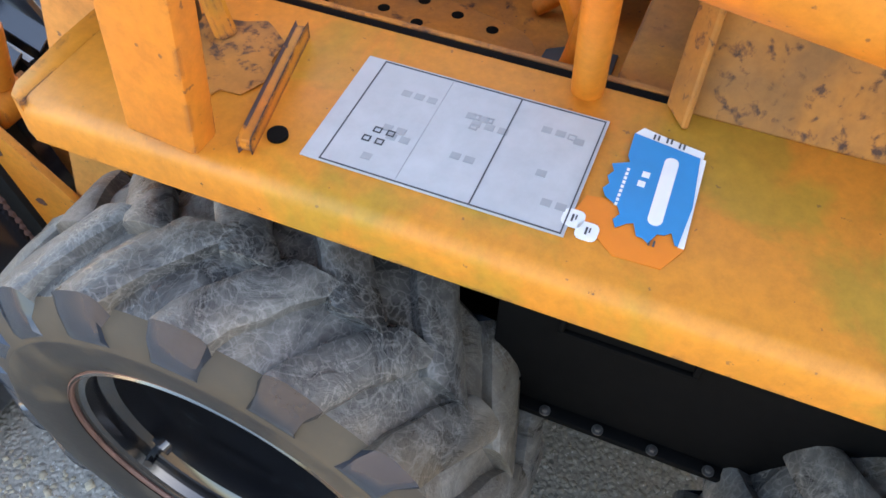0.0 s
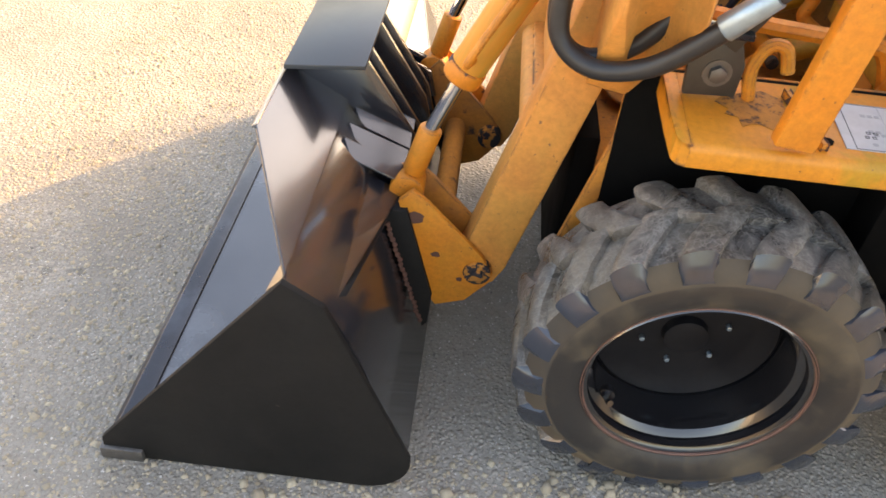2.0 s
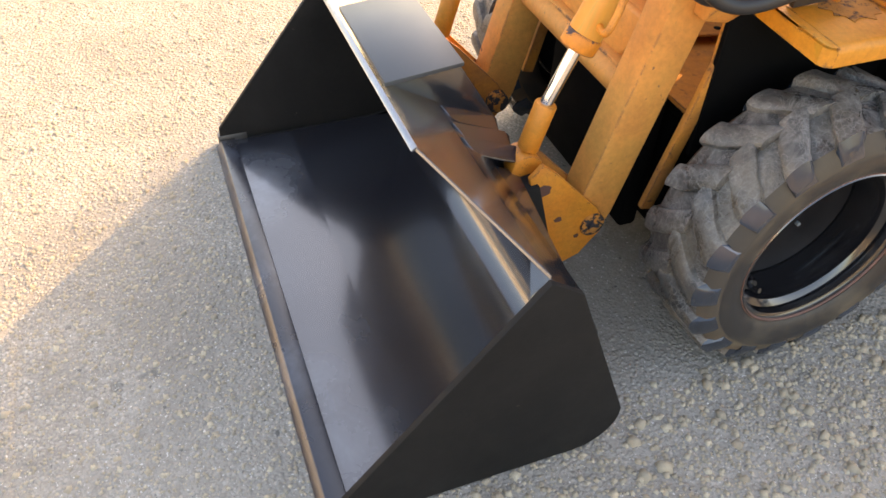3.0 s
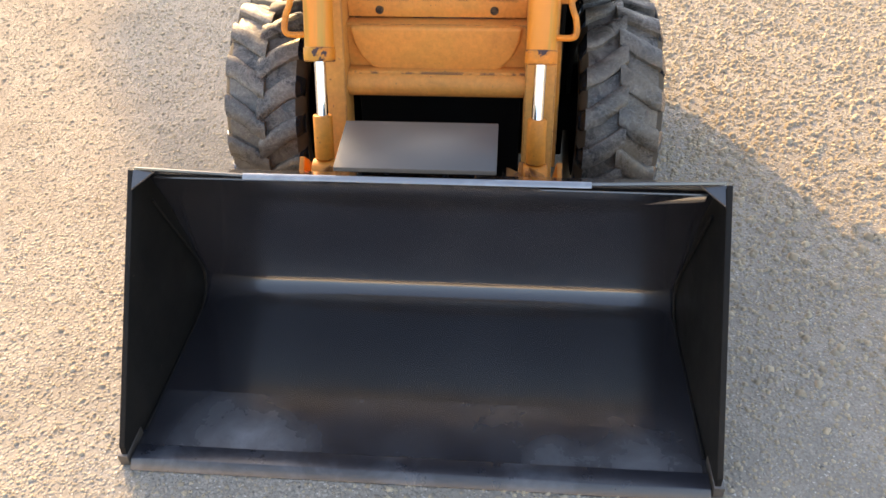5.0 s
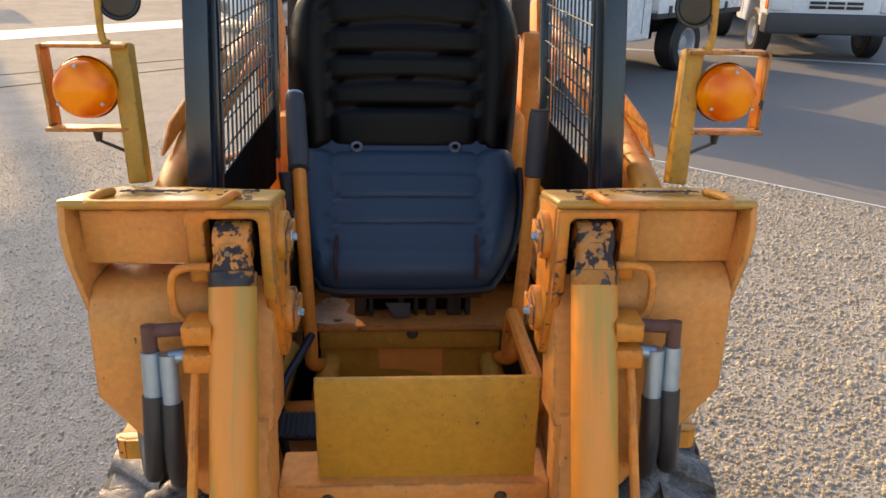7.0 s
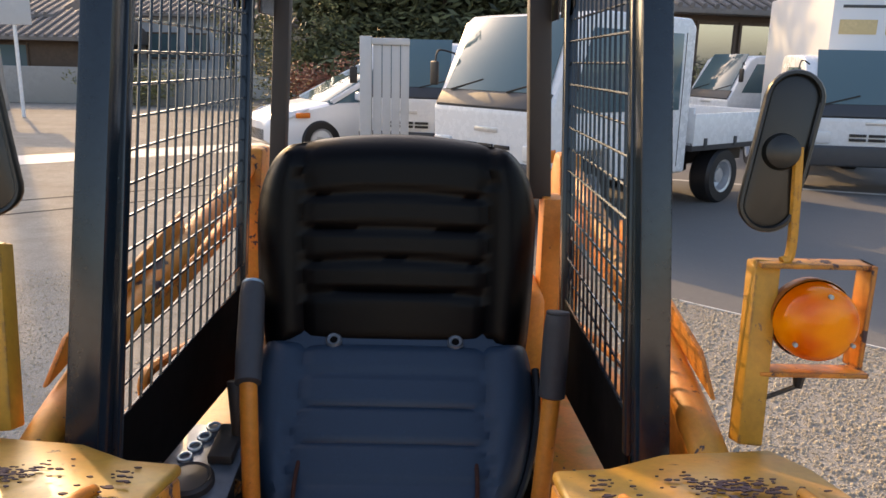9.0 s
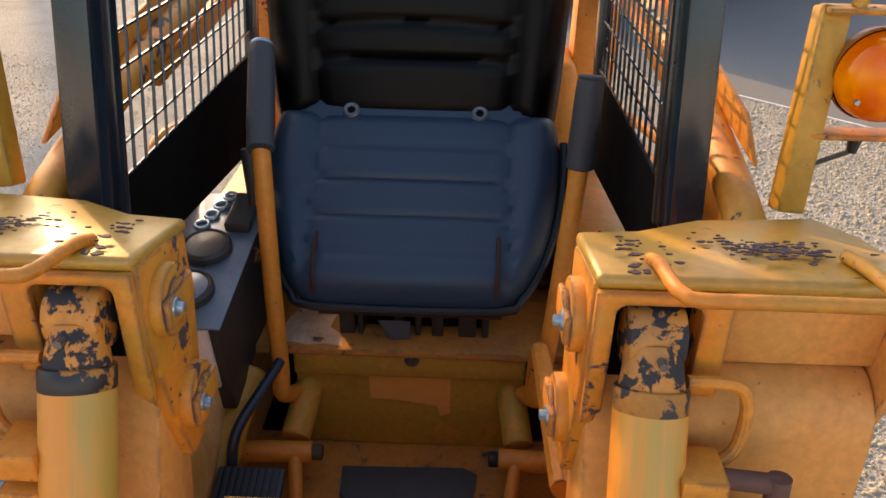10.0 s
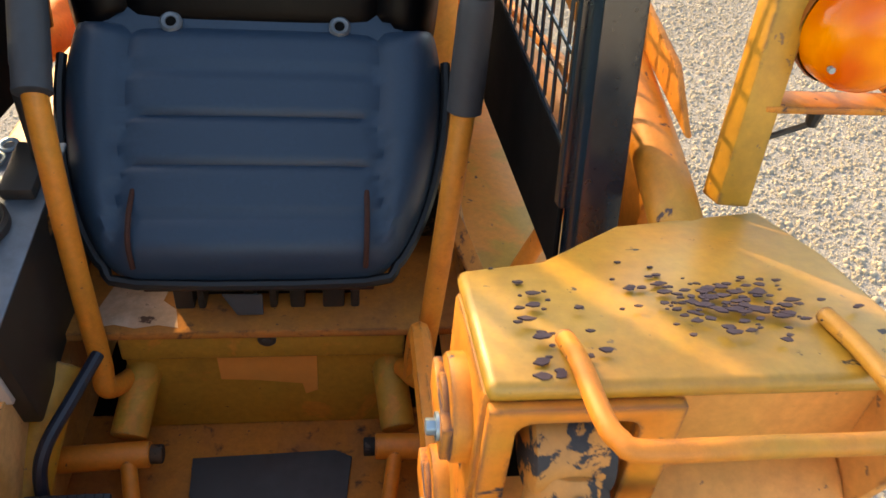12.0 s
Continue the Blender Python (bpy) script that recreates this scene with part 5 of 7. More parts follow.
def seat_grid(width, length, crown, ribs, nx=40, ny=48, front=0.45, top=0.06, rib_half=0.62, groove=0.009, dome=0.0, bow=0.0):
    """A padded panel: x across, y along, z up, with rounded corners and cross ribs."""
    bm = B()
    rows = []
    for j in range(ny + 1):
        v = j / ny
        row = []
        for i in range(nx + 1):
            u = i / nx * 2 - 1
            # outline narrows at both ends
            e0, e1 = max(0.0, 1 - v / 0.80), max(0.0, (v - 0.55) / 0.45)
            w = width / 2 * (1 - front + front * math.sqrt(1 - e0 ** 1.7)) * (1 - top * (1 - math.sqrt(max(0.0, 1 - e1 ** 2.3))))
            x, y = u * w, v * length - dome * u * u * e1
            rim = min(1.0, (1 - abs(u)) / 0.22, v / 0.14, (1 - v) / 0.14)
            z = crown * (1 - (1 - max(rim, 0)) ** 2.4)
            q = abs(x) / (width / 2)
            if q < rib_half:
                d = min((abs(v - r - bow * (1 - (q / rib_half) ** 2)) for r in ribs), default=1)
                z -= groove * math.exp(-(d / 0.012) ** 2)
                z += 0.004 * (1 - (q / rib_half) ** 4)
            elif q < rib_half + 0.05:
                z -= 0.005
            else:
                z += 0.010 * math.sin(min((q - rib_half) / (1 - rib_half), 1) * math.pi)
            row.append(bm.verts.new((x, y, z)))
        rows.append(row)
    for a, b in zip(rows, rows[1:]):
        for i in range(nx):
            bm.faces.new((a[i], a[i + 1], b[i + 1], b[i]))
    rim = [e for e in bm.edges if len(e.link_faces) == 1]
    ext = bmesh.ops.extrude_edge_only(bm, edges=rim)["geom"]
    low = [g for g in ext if isinstance(g, bmesh.types.BMVert)]
    for v in low:
        v.co.z -= 0.035
        v.co.x *= 0.97
    bm.faces.new(sorted_loop(low))
    return bm


def sorted_loop(vs):
    cx, cy = sum(v.co.x for v in vs) / len(vs), sum(v.co.y for v in vs) / len(vs)
    return sorted(vs, key=lambda v: math.atan2(v.co.y - cy, v.co.x - cx))


def placed(bm, m):
    for v in bm.verts:
        v.co = m @ v.co
    return bm


C_FRONT, C_REAR = Vector((-0.008, 0.275, 0.735)), Vector((-0.008, 0.570, 0.955))
slope = math.degrees(math.atan2(C_REAR.z - C_FRONT.z, C_REAR.y - C_FRONT.y))
clen = (C_REAR - C_FRONT).length
cm = Matrix.Translation(C_FRONT) @ pose(0, 0, 0, slope, 0, 0)
bm = placed(seat_grid(0.52, clen, 0.045, [0.20, 0.39, 0.58, 0.76], groove=0.009), cm)
cush = part("seat_cushion", bm, VINYL, loader, "dark navy vinyl seat cushion with cross ribs", 60)
B_LOW, B_TOP = Vector((-0.011, 0.580, 0.925)), Vector((-0.011, 0.655, 1.350))
bs = math.degrees(math.atan2(B_TOP.z - B_LOW.z, B_TOP.y - B_LOW.y))
bmx = Matrix.Translation(B_LOW) @ pose(0, 0, 0, bs, 0, 0)
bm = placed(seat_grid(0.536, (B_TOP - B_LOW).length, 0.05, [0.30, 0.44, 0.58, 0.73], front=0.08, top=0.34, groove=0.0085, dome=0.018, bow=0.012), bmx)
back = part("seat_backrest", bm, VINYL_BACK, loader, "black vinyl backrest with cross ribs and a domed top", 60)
bm = B()                                                 # flap at the foot of the backrest that holds the eyelets
prism(bm, [(-0.215, 0.0), (0.199, 0.0), (0.198, 0.060), (0.184, 0.090), (0.15, 0.102), (-0.166, 0.102), (-0.200, 0.090), (-0.214, 0.060)], "z", -0.010, 0.006, 0.006, None, 3)
placed(bm, Matrix.Translation((0, 0.508, 0.940)) @ pose(0, 0, 0, 48, 0, 0))
part("seat_flap", bm, VINYL, cush, "navy vinyl flap with two eyelets", 60)
bm = B()                                                 # scraped deck paint, made paler to stand for a sunlit patch
prism(bm, [(-0.226, 0.266), (-0.196, 0.272), (-0.168, 0.264), (-0.140, 0.270), (-0.112, 0.264), (-0.120, 0.300), (-0.140, 0.318), (-0.134, 0.356), (-0.150, 0.395), (-0.190, 0.392), (-0.212, 0.352), (-0.222, 0.310)], "z", 0.6621, 0.6626, 0.0)
part("scraped_patch", bm, paint("sunlit_scraped_paint", (0.80, 0.56, 0.40), (0.66, 0.42, 0.26), (0.16, 0.08, 0.05), chips=0.60, rough=0.6, fade_scale=16), loader, "pale scraped paint on the deck with sunlight in its colour")
for s in HALF:
    bm = B()
    p = Vector((s * 0.113 - 0.008, 0.530, 0.978))
    d = Vector((0, -0.65, 0.76)).normalized()
    lathe(bm, [(0.0065, 0.0), (0.0075, 0.005), (0.012, 0.0065), (0.015, 0.003), (0.015, -0.004)], (0, 0, 0), "z", 24)
    placed(bm, Matrix.Translation(p) @ d.to_track_quat("Z", "Y").to_matrix().to_4x4())
    part("eyelet", bm, EYELET, cush, "grey plastic eyelet")
    bm = B()
    cyl(bm, p - d * 0.003, p + d * 0.003, 0.009, seg=16)
    part("eyelet_hole", bm, DARK, cush)
    bm = B()                                             # torn seams near the front corners
    tube(bm, [cm @ Vector(p) for p in ((s * 0.146, 0.012, 0.027), (s * 0.147, 0.037, 0.0535), (s * 0.148, 0.074, 0.0545), (s * 0.148, 0.110, 0.044))], 0.0036, 8)
    part("torn_seam", bm, TEAR, cush, "torn seam showing red-brown foam")
bm = B()
edge = [cm @ Vector((0.52 / 2 * (0.55 + 0.45 * math.sqrt(1 - max(0, 1 - v / 0.80) ** 1.7)) * sgn * 1.015, v * clen - 0.004, 0.004)) for sgn, v in [(-1, k / 16) for k in range(14, -1, -1)] + [(1, k / 16) for k in range(0, 15)]]
tube(bm, edge, 0.0075, 8, 3)
part("piping", bm, PIPING, cush)
bm = B()
box(bm, -0.15, 0.15, 0.276, 0.284, 0.716, 0.729, 0.002)
part("seat_front_rail", bm, TEAR, cush, "red-brown seat edge board")
for x, w, h in ((-0.108, 0.026, 0.062), (-0.085, 0.010, 0.058), (-0.02, 0.014, 0.060), (0.012, 0.010, 0.056), (0.045, 0.020, 0.060), (0.095, 0.030, 0.062), (0.125, 0.012, 0.058)):
    bm = B()
    box(bm, x - w / 2, x + w / 2, 0.300, 0.340, 0.662, 0.662 + h, 0.003)
    part("slide_bracket", bm, CONSOLE, cush)
# Near-black box fills the gap under the cushion with painted shade.
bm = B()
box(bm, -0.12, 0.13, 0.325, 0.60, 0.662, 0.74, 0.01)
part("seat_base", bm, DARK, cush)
bm = B()
plate(bm, [(-0.055, 0.290, 0.700), (0.0, 0.290, 0.700), (0.0, 0.282, 0.668), (-0.035, 0.282, 0.668)], 0.003)
part("loose_flap", bm, MAT_GREY, cush)

# hand levers
for s, low, mid, hi in ((-1, (-0.206, 0.222, 0.592), (-0.222, 0.292, 1.005), (-0.239, 0.412, 1.116)), (1, (0.213, 0.208, 0.612), (0.251, 0.292, 0.992), (0.257, 0.316, 1.108))):
    low, mid, hi = Vector(low), Vector(mid), Vector(hi)
    bm = B()
    tube(bm, [low + Vector((-s * 0.02, 0.05, -0.03)), low, low.lerp(mid, 0.12), low.lerp(mid, 0.5) + Vector((0, -0.006, 0)), mid.lerp(low, 0.02), mid + (hi - mid) * 0.2], 0.0140, 14)
    lever = part("control_lever", bm, ORANGE, loader, "orange bent-tube control lever")
    bm = B()
    d = (hi - mid).normalized()
    side = d.orthogonal().normalized()
    up = d.cross(side)
    rows = [(-0.012, 0.017), (-0.010, 0.0205), (0.02, 0.0205), (0.022, 0.0215), ((hi - mid).length - 0.016, 0.0205), ((hi - mid).length - 0.014, 0.020), ((hi - mid).length, 0.0185)]
    rings = []
    for h, r in rows:
        rib = 0.0016 if 0.021 < h < (hi - mid).length - 0.015 else 0.0
        rings.append([bm.verts.new(mid + d * h + (side * math.cos(k * math.tau / 32) + up * math.sin(k * math.tau / 32)) * (r - rib * (k % 2))) for k in range(32)])
    for p, q in zip(rings, rings[1:]):
        for k in range(32):
            bm.faces.new((p[k], p[(k + 1) % 32], q[(k + 1) % 32], q[k]))
    bm.faces.new(rings[0][::-1])
    bm.faces.new(rings[-1])
    part("grip", bm, GRIP, lever, "ribbed dark rubber hand grip")
    bm = B()
    cyl(bm, hi, hi + d * 0.006, 0.0185, seg=20, bev=0.002)
    part("grip_cap", bm, ZINC if s < 0 else GRIP, lever)

CABLE = plain("blue_black_cable", (0.012, 0.018, 0.035), 0.4)
# instrument console beside the seat
cx = Matrix.Translation((-0.300, 0.238, 0.846)) @ pose(0, 0, 0, 11, 0, -1)
bm = B()
box(bm, -0.064, 0.046, -0.138, 0.150, -0.20, 0.0, 0.006, cx)
console = part("instrument_console", bm, CONSOLE, loader, "black instrument console with a worn gauge plate")
bm = B()
box(bm, -0.062, 0.060, -0.162, 0.148, 0.0, 0.004, 0.002, cx)
part("gauge_plate", bm, GAUGE_FACE, console, "grey gauge plate")
bm = B()
box(bm, -0.058, 0.032, -0.145, -0.137, -0.140, -0.018, 0.002, cx)
part("label_panel", bm, CONSOLE_GREY, console, "blank grey label panel")
for (y, r) in ((-0.095, 0.038), (0.0, 0.038)):
    bm = B()
    lathe(bm, [(r, 0.002), (r, 0.012), (r - 0.004, 0.016), (r - 0.008, 0.012), (0.0005, 0.011)], (0, 0, 0), "z", 32)
    placed(bm, cx @ Matrix.Translation((-0.004, y, 0.004)))
    part("gauge", bm, CONSOLE, console, "round black gauge")
    bm = B()
    lathe(bm, [(r - 0.006, 0.0), (r - 0.008, 0.003), (0.012, 0.007), (0.0005, 0.008)], (0, 0, 0), "z", 32)
    placed(bm, cx @ Matrix.Translation((-0.004, y, 0.015)))
    part("gauge_glass", bm, GAUGE_FACE if y < -0.05 else CONSOLE, console)
for k in range(4):
    bm = B()
    lathe(bm, fan_arc(0.010, 0.0, 0.0028, 0, 330, 6), (0, 0, 0), "z", 20, True)
    placed(bm, cx @ Matrix.Translation((-0.030 + k * 0.008, 0.060 + k * 0.026, 0.007)))
    part("lamp_ring", bm, ZINC, console)
bm = B()
box(bm, 0.010, 0.050, 0.045, 0.130, 0.004, 0.022, 0.004, cx)
part("switch_block", bm, CONSOLE, console)
bm = B()
cyl(bm, cx @ Vector((0.045, 0.10, 0.01)), cx @ Vector((0.038, 0.14, 0.10)), 0.009, 0.014, seg=14, bev=0.003)
part("throttle_lever", bm, CONSOLE, console)
bm = B()
tube(bm, [(-0.205, 0.22, 0.66), (-0.224, 0.16, 0.645), (-0.246, 0.11, 0.62), (-0.254, 0.085, 0.585), (-0.252, 0.07, 0.52), (-0.24, 0.06, 0.46)], 0.0085, 10)
part("cable", bm, CABLE, loader)
bm = B()
tube(bm, [(-0.258, 0.23, 0.63), (-0.278, 0.14, 0.575), (-0.288, 0.05, 0.50)], 0.030, 12)
part("wide_pipe", bm, OCHRE, loader)

# cage with mesh sides, leaning back
LEAN = 0.26


def lean(x, y, z):
    return Vector((x, y + LEAN * (z - 1.05), z))


for s in HALF:
    f0 = 0.085 if s > 0 else 0.030
    r0 = f0 + (0.52 if s > 0 else 0.61)
    x = s * 0.318
    bm = B()
    bar(bm, lean(s * 0.338, f0 - 0.022, 0.94), lean(s * 0.332, f0 - 0.022, 1.98), 0.040, 0.048, 0.005, (0, 1, 0))
    post = part("cage_post", bm, CAGE, loader, "glossy black cage post")
    bm = B()
    bar(bm, lean(x - s * 0.0, f0 + 0.006, 1.0), lean(x - s * 0.0, f0 + 0.006, 1.98), 0.012, 0.020, 0.002, (0, 1, 0))
    bar(bm, lean(x, r0, 0.93), lean(x, r0, 1.98), 0.022, 0.024, 0.003, (0, 1, 0))
    part("mesh_frame", bm, CAGE, loader)
    bm = B()
    plate(bm, [lean(x, f0, 0.935), lean(x, r0, 0.88), lean(x, r0, 1.05), lean(x, f0, 1.05)], 0.005)
    part("side_panel", bm, DEEP, loader, "black lower side panel of the cage")
    bm = B()
    n_z, n_y = 24, 15 if s > 0 else 17
    for k in range(n_z):
        z = 1.05 + k * 0.0400
        wav = 0.0016 if k % 2 else -0.0016
        tube(bm, [lean(x + wav, f0, z), lean(x + wav, r0, z)], 0.0022, 5, 1, False)
    for k in range(n_y):
        y = f0 + 0.012 + k * (r0 - f0 - 0.02) / (n_y - 1)
        tube(bm, [lean(x, y, 1.05), lean(x, y, 1.97)], 0.0022, 5, 1, False)
    tagged(part("wire_mesh", bm, CAGE, loader, "black woven wire mesh side screen", None), kind="stuff")
    bm = B()
    low, thick = (1.19, 0.050) if s > 0 else (0.95, 0.036)
    bar(bm, (s * (0.302 - 0.027 * (low - 0.95)), 0.86 + 0.16 * (low - 0.95), low), (s * 0.275, 1.02, 1.95), thick, thick, 0.005, (0, 1, 0))
    part("rear_post", bm, POST_BROWN, loader, "brown weathered rear cage post")
    for y0, y1 in ((0.703, 0.724), (0.760, 0.846), (0.895, 1.180)):   # unseen plates added to cut the sun into stripes on the hood
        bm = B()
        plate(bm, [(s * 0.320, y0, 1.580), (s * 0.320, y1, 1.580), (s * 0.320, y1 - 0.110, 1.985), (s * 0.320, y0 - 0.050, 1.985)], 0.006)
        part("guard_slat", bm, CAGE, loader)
    bm = B()
    box(bm, s * 0.300, s * 0.345, 0.84, 0.92, 0.69, 1.20 if s > 0 else 0.98, 0.004)
    part("rear_upright", bm, ORANGE, loader, "orange rear upright")
    bm = B()
    prism(bm, [(1.02, 0.70), (1.22, 0.70), (1.22, 1.20), (1.16, 1.27), (1.08, 1.27), (1.02, 1.12)], "x", s * 0.365, s * 0.425, 0.01)
    part("rear_tower", bm, CHIPPED, loader, "orange rear tower holding the arm pivot")
for y, z in ((0.28, 1.96), (0.83, 1.96)):
    bm = B()
    bar(bm, (-0.345, y, z), (0.345, y, z), 0.04, 0.04, 0.004)
    part("cage_crossbar", bm, CAGE, loader)
bm = B()
box(bm, -0.30, 0.30, 0.72, 1.20, 0.66, 1.02, 0.03, None, 3)
part("engine_hood", bm, ORANGE, loader, "orange engine hood behind the seat")

# turn lamps and mirrors
for s in HALF:
    bm = B()
    bar(bm, (s * 0.436, 0.010, 1.055), (s * 0.455, 0.062, 1.266), 0.030, 0.030, 0.003, (0, 1, 0))
    lampset = part("lamp_post", bm, OCHRE, loader, "ochre lamp post with sun-faded paint")
    bm = B()
    box(bm, s * 0.442, s * 0.574, 0.035, 0.065, 1.262, 1.268, 0.001)
    box(bm, s * 0.568, s * 0.574, 0.030, 0.065, 1.138, 1.268, 0.001)
    box(bm, s * 0.446, s * 0.574, 0.015, 0.045, 1.136, 1.142, 0.001)
    part("lamp_guard", bm, CHIPPED, lampset, "flat-bar guard round the lamp")
    bm = B()
    prof = [(0.0005, -0.034), (0.022, -0.0332), (0.034, -0.0295), (0.0405, -0.024), (0.0445, -0.014), (0.0465, 0.004), (0.043, 0.006), (0.0005, 0.006)]
    lathe(bm, prof, (s * 0.506, 0.026, 1.203), "y", 32)
    part("lamp_lens", bm, AMBER, lampset, "amber turn lamp lens")
    bm = B()
    lathe(bm, [(0.048, 0.004), (0.049, 0.008), (0.047, 0.022), (0.035, 0.036), (0.0005, 0.040)], (s * 0.506, 0.026, 1.203), "y", 32)
    part("lamp_back", bm, AMBER_DARK, lampset)
    for k in range(3):
        a = math.tau * (k / 3 + 0.25)
        bm = B()
        p = Vector((s * 0.506 + 0.038 * math.cos(a), -0.002, 1.203 + 0.038 * math.sin(a)))
        cyl(bm, p, p + Vector((0, -0.004, 0)), 0.0026, seg=10)
        part("lens_screw", bm, ZINC, lampset)
    bm = B()
    tube(bm, [(s * 0.500, 0.030, 1.132), (s * 0.498, 0.030, 1.120), (s * 0.480, 0.032, 1.110), (s * 0.455, 0.034, 1.098)], 0.003, 6)
    cyl(bm, (s * 0.500, 0.030, 1.1355), (s * 0.500, 0.030, 1.118), 0.008, 0.005, seg=10)
    part("lamp_cable", bm, HOSE, lampset)
    bm = B()
    tube(bm, [(s * 0.470, 0.048, 1.268), (s * 0.480, 0.050, 1.285), (s * 0.478, 0.060, 1.40)], 0.006, 8)
    mirror = part("mirror_stalk", bm, OCHRE, loader)
    bm = B()
    out = fan_arc(0, 0.062, 0.031, 0, 180, 10) + fan_arc(0, -0.062, 0.031, 180, 360, 10)
    prism(bm, out, "z", -0.012, 0.010, 0.006, None, 2)
    placed(bm, Matrix.Translation((s * 0.464, 0.078, 1.392)) @ pose(0, 0, 0, 82, 9 * s, -12 * s))
    head = part("mirror_head", bm, MIRROR_BACK, mirror, "oblong black plastic mirror seen from behind")
    bm = B()
    m = Matrix.Translation((s * 0.464, 0.078, 1.392)) @ pose(0, 0, 0, 82, 9 * s, -12 * s)
    ring = fan_arc(0, 0.062, 0.0295, 0, 180, 12) + fan_arc(0, -0.062, 0.0295, 180, 360, 12)
    tube(bm, [m @ Vector((x, y, 0.012)) for x, y in ring + ring[:1]], 0.0035, 6, 1, False)
    part("rim", bm, MIRROR_BACK, head)
    bm = B()
    c = Matrix.Translation((s * 0.464, 0.078, 1.392)) @ pose(0, 0, 0, 82, 9 * s, -12 * s)
    lathe(bm, [(0.022, 0.009), (0.019, 0.022), (0.010, 0.026), (0.0005, 0.026)], (0, 0, 0), "z", 20)
    placed(bm, c)
    part("mirror_clamp", bm, MIRROR_BACK, mirror)

# ---- across the yard and beyond ----
TRUCK_WHITE = plain("white_truck_paint", (0.72, 0.74, 0.76), 0.25, 0.0, 0.025, 12)
TRUCK_GREY = plain("grey_bumper_plastic", (0.045, 0.05, 0.058), 0.5, 0.0, 0.2, 12)
TRUCK_DARK = plain("black_trim", (0.012, 0.012, 0.014), 0.5)
CHASSIS = plain("dusty_chassis", (0.03, 0.028, 0.026), 0.8, 0.0, 0.4, 9)
WINDOW = glassy("tinted_window", (0.085, 0.140, 0.160), 0.04, 0.0)
HEADLIGHT = glassy("headlight_glass", (0.75, 0.78, 0.80), 0.1, 0.2)
INDICATOR = glassy("orange_indicator", (0.85, 0.22, 0.02), 0.2, 0.2)
WHEEL_STEEL = plain("bright_wheel_steel", (0.55, 0.57, 0.60), 0.3, 0.6, 0.15, 20)
BED_GREY = plain("dark_bed_lining", (0.05, 0.05, 0.055), 0.6, 0.0, 0.3, 6)
ALU = plain("white_box_panel", (0.66, 0.68, 0.70), 0.35, 0.0, 0.08, 5)


def road_wheel(parent, m, r=0.33, w=0.20):
    bm = B()
    lathe(bm, [(r * 0.60, -w / 2), (r * 0.92, -w / 2), (r, -w * 0.36), (r, w * 0.36), (r * 0.92, w / 2), (r * 0.60, w / 2)], (0, 0, 0), "x", 36)
    placed(bm, m)
    t = part("tyre", bm, TRUCK_DARK, parent)
    bm = B()
    lathe(bm, [(r * 0.62, -w * 0.48), (r * 0.62, w * 0.48), (r * 0.52, w * 0.44), (r * 0.46, w * 0.10), (r * 0.28, w * 0.02), (r * 0.26, w * 0.30), (0.0005, w * 0.32)], (0, 0, 0), "x", 28)
    placed(bm, m)
    part("rim", bm, WHEEL_STEEL, t)


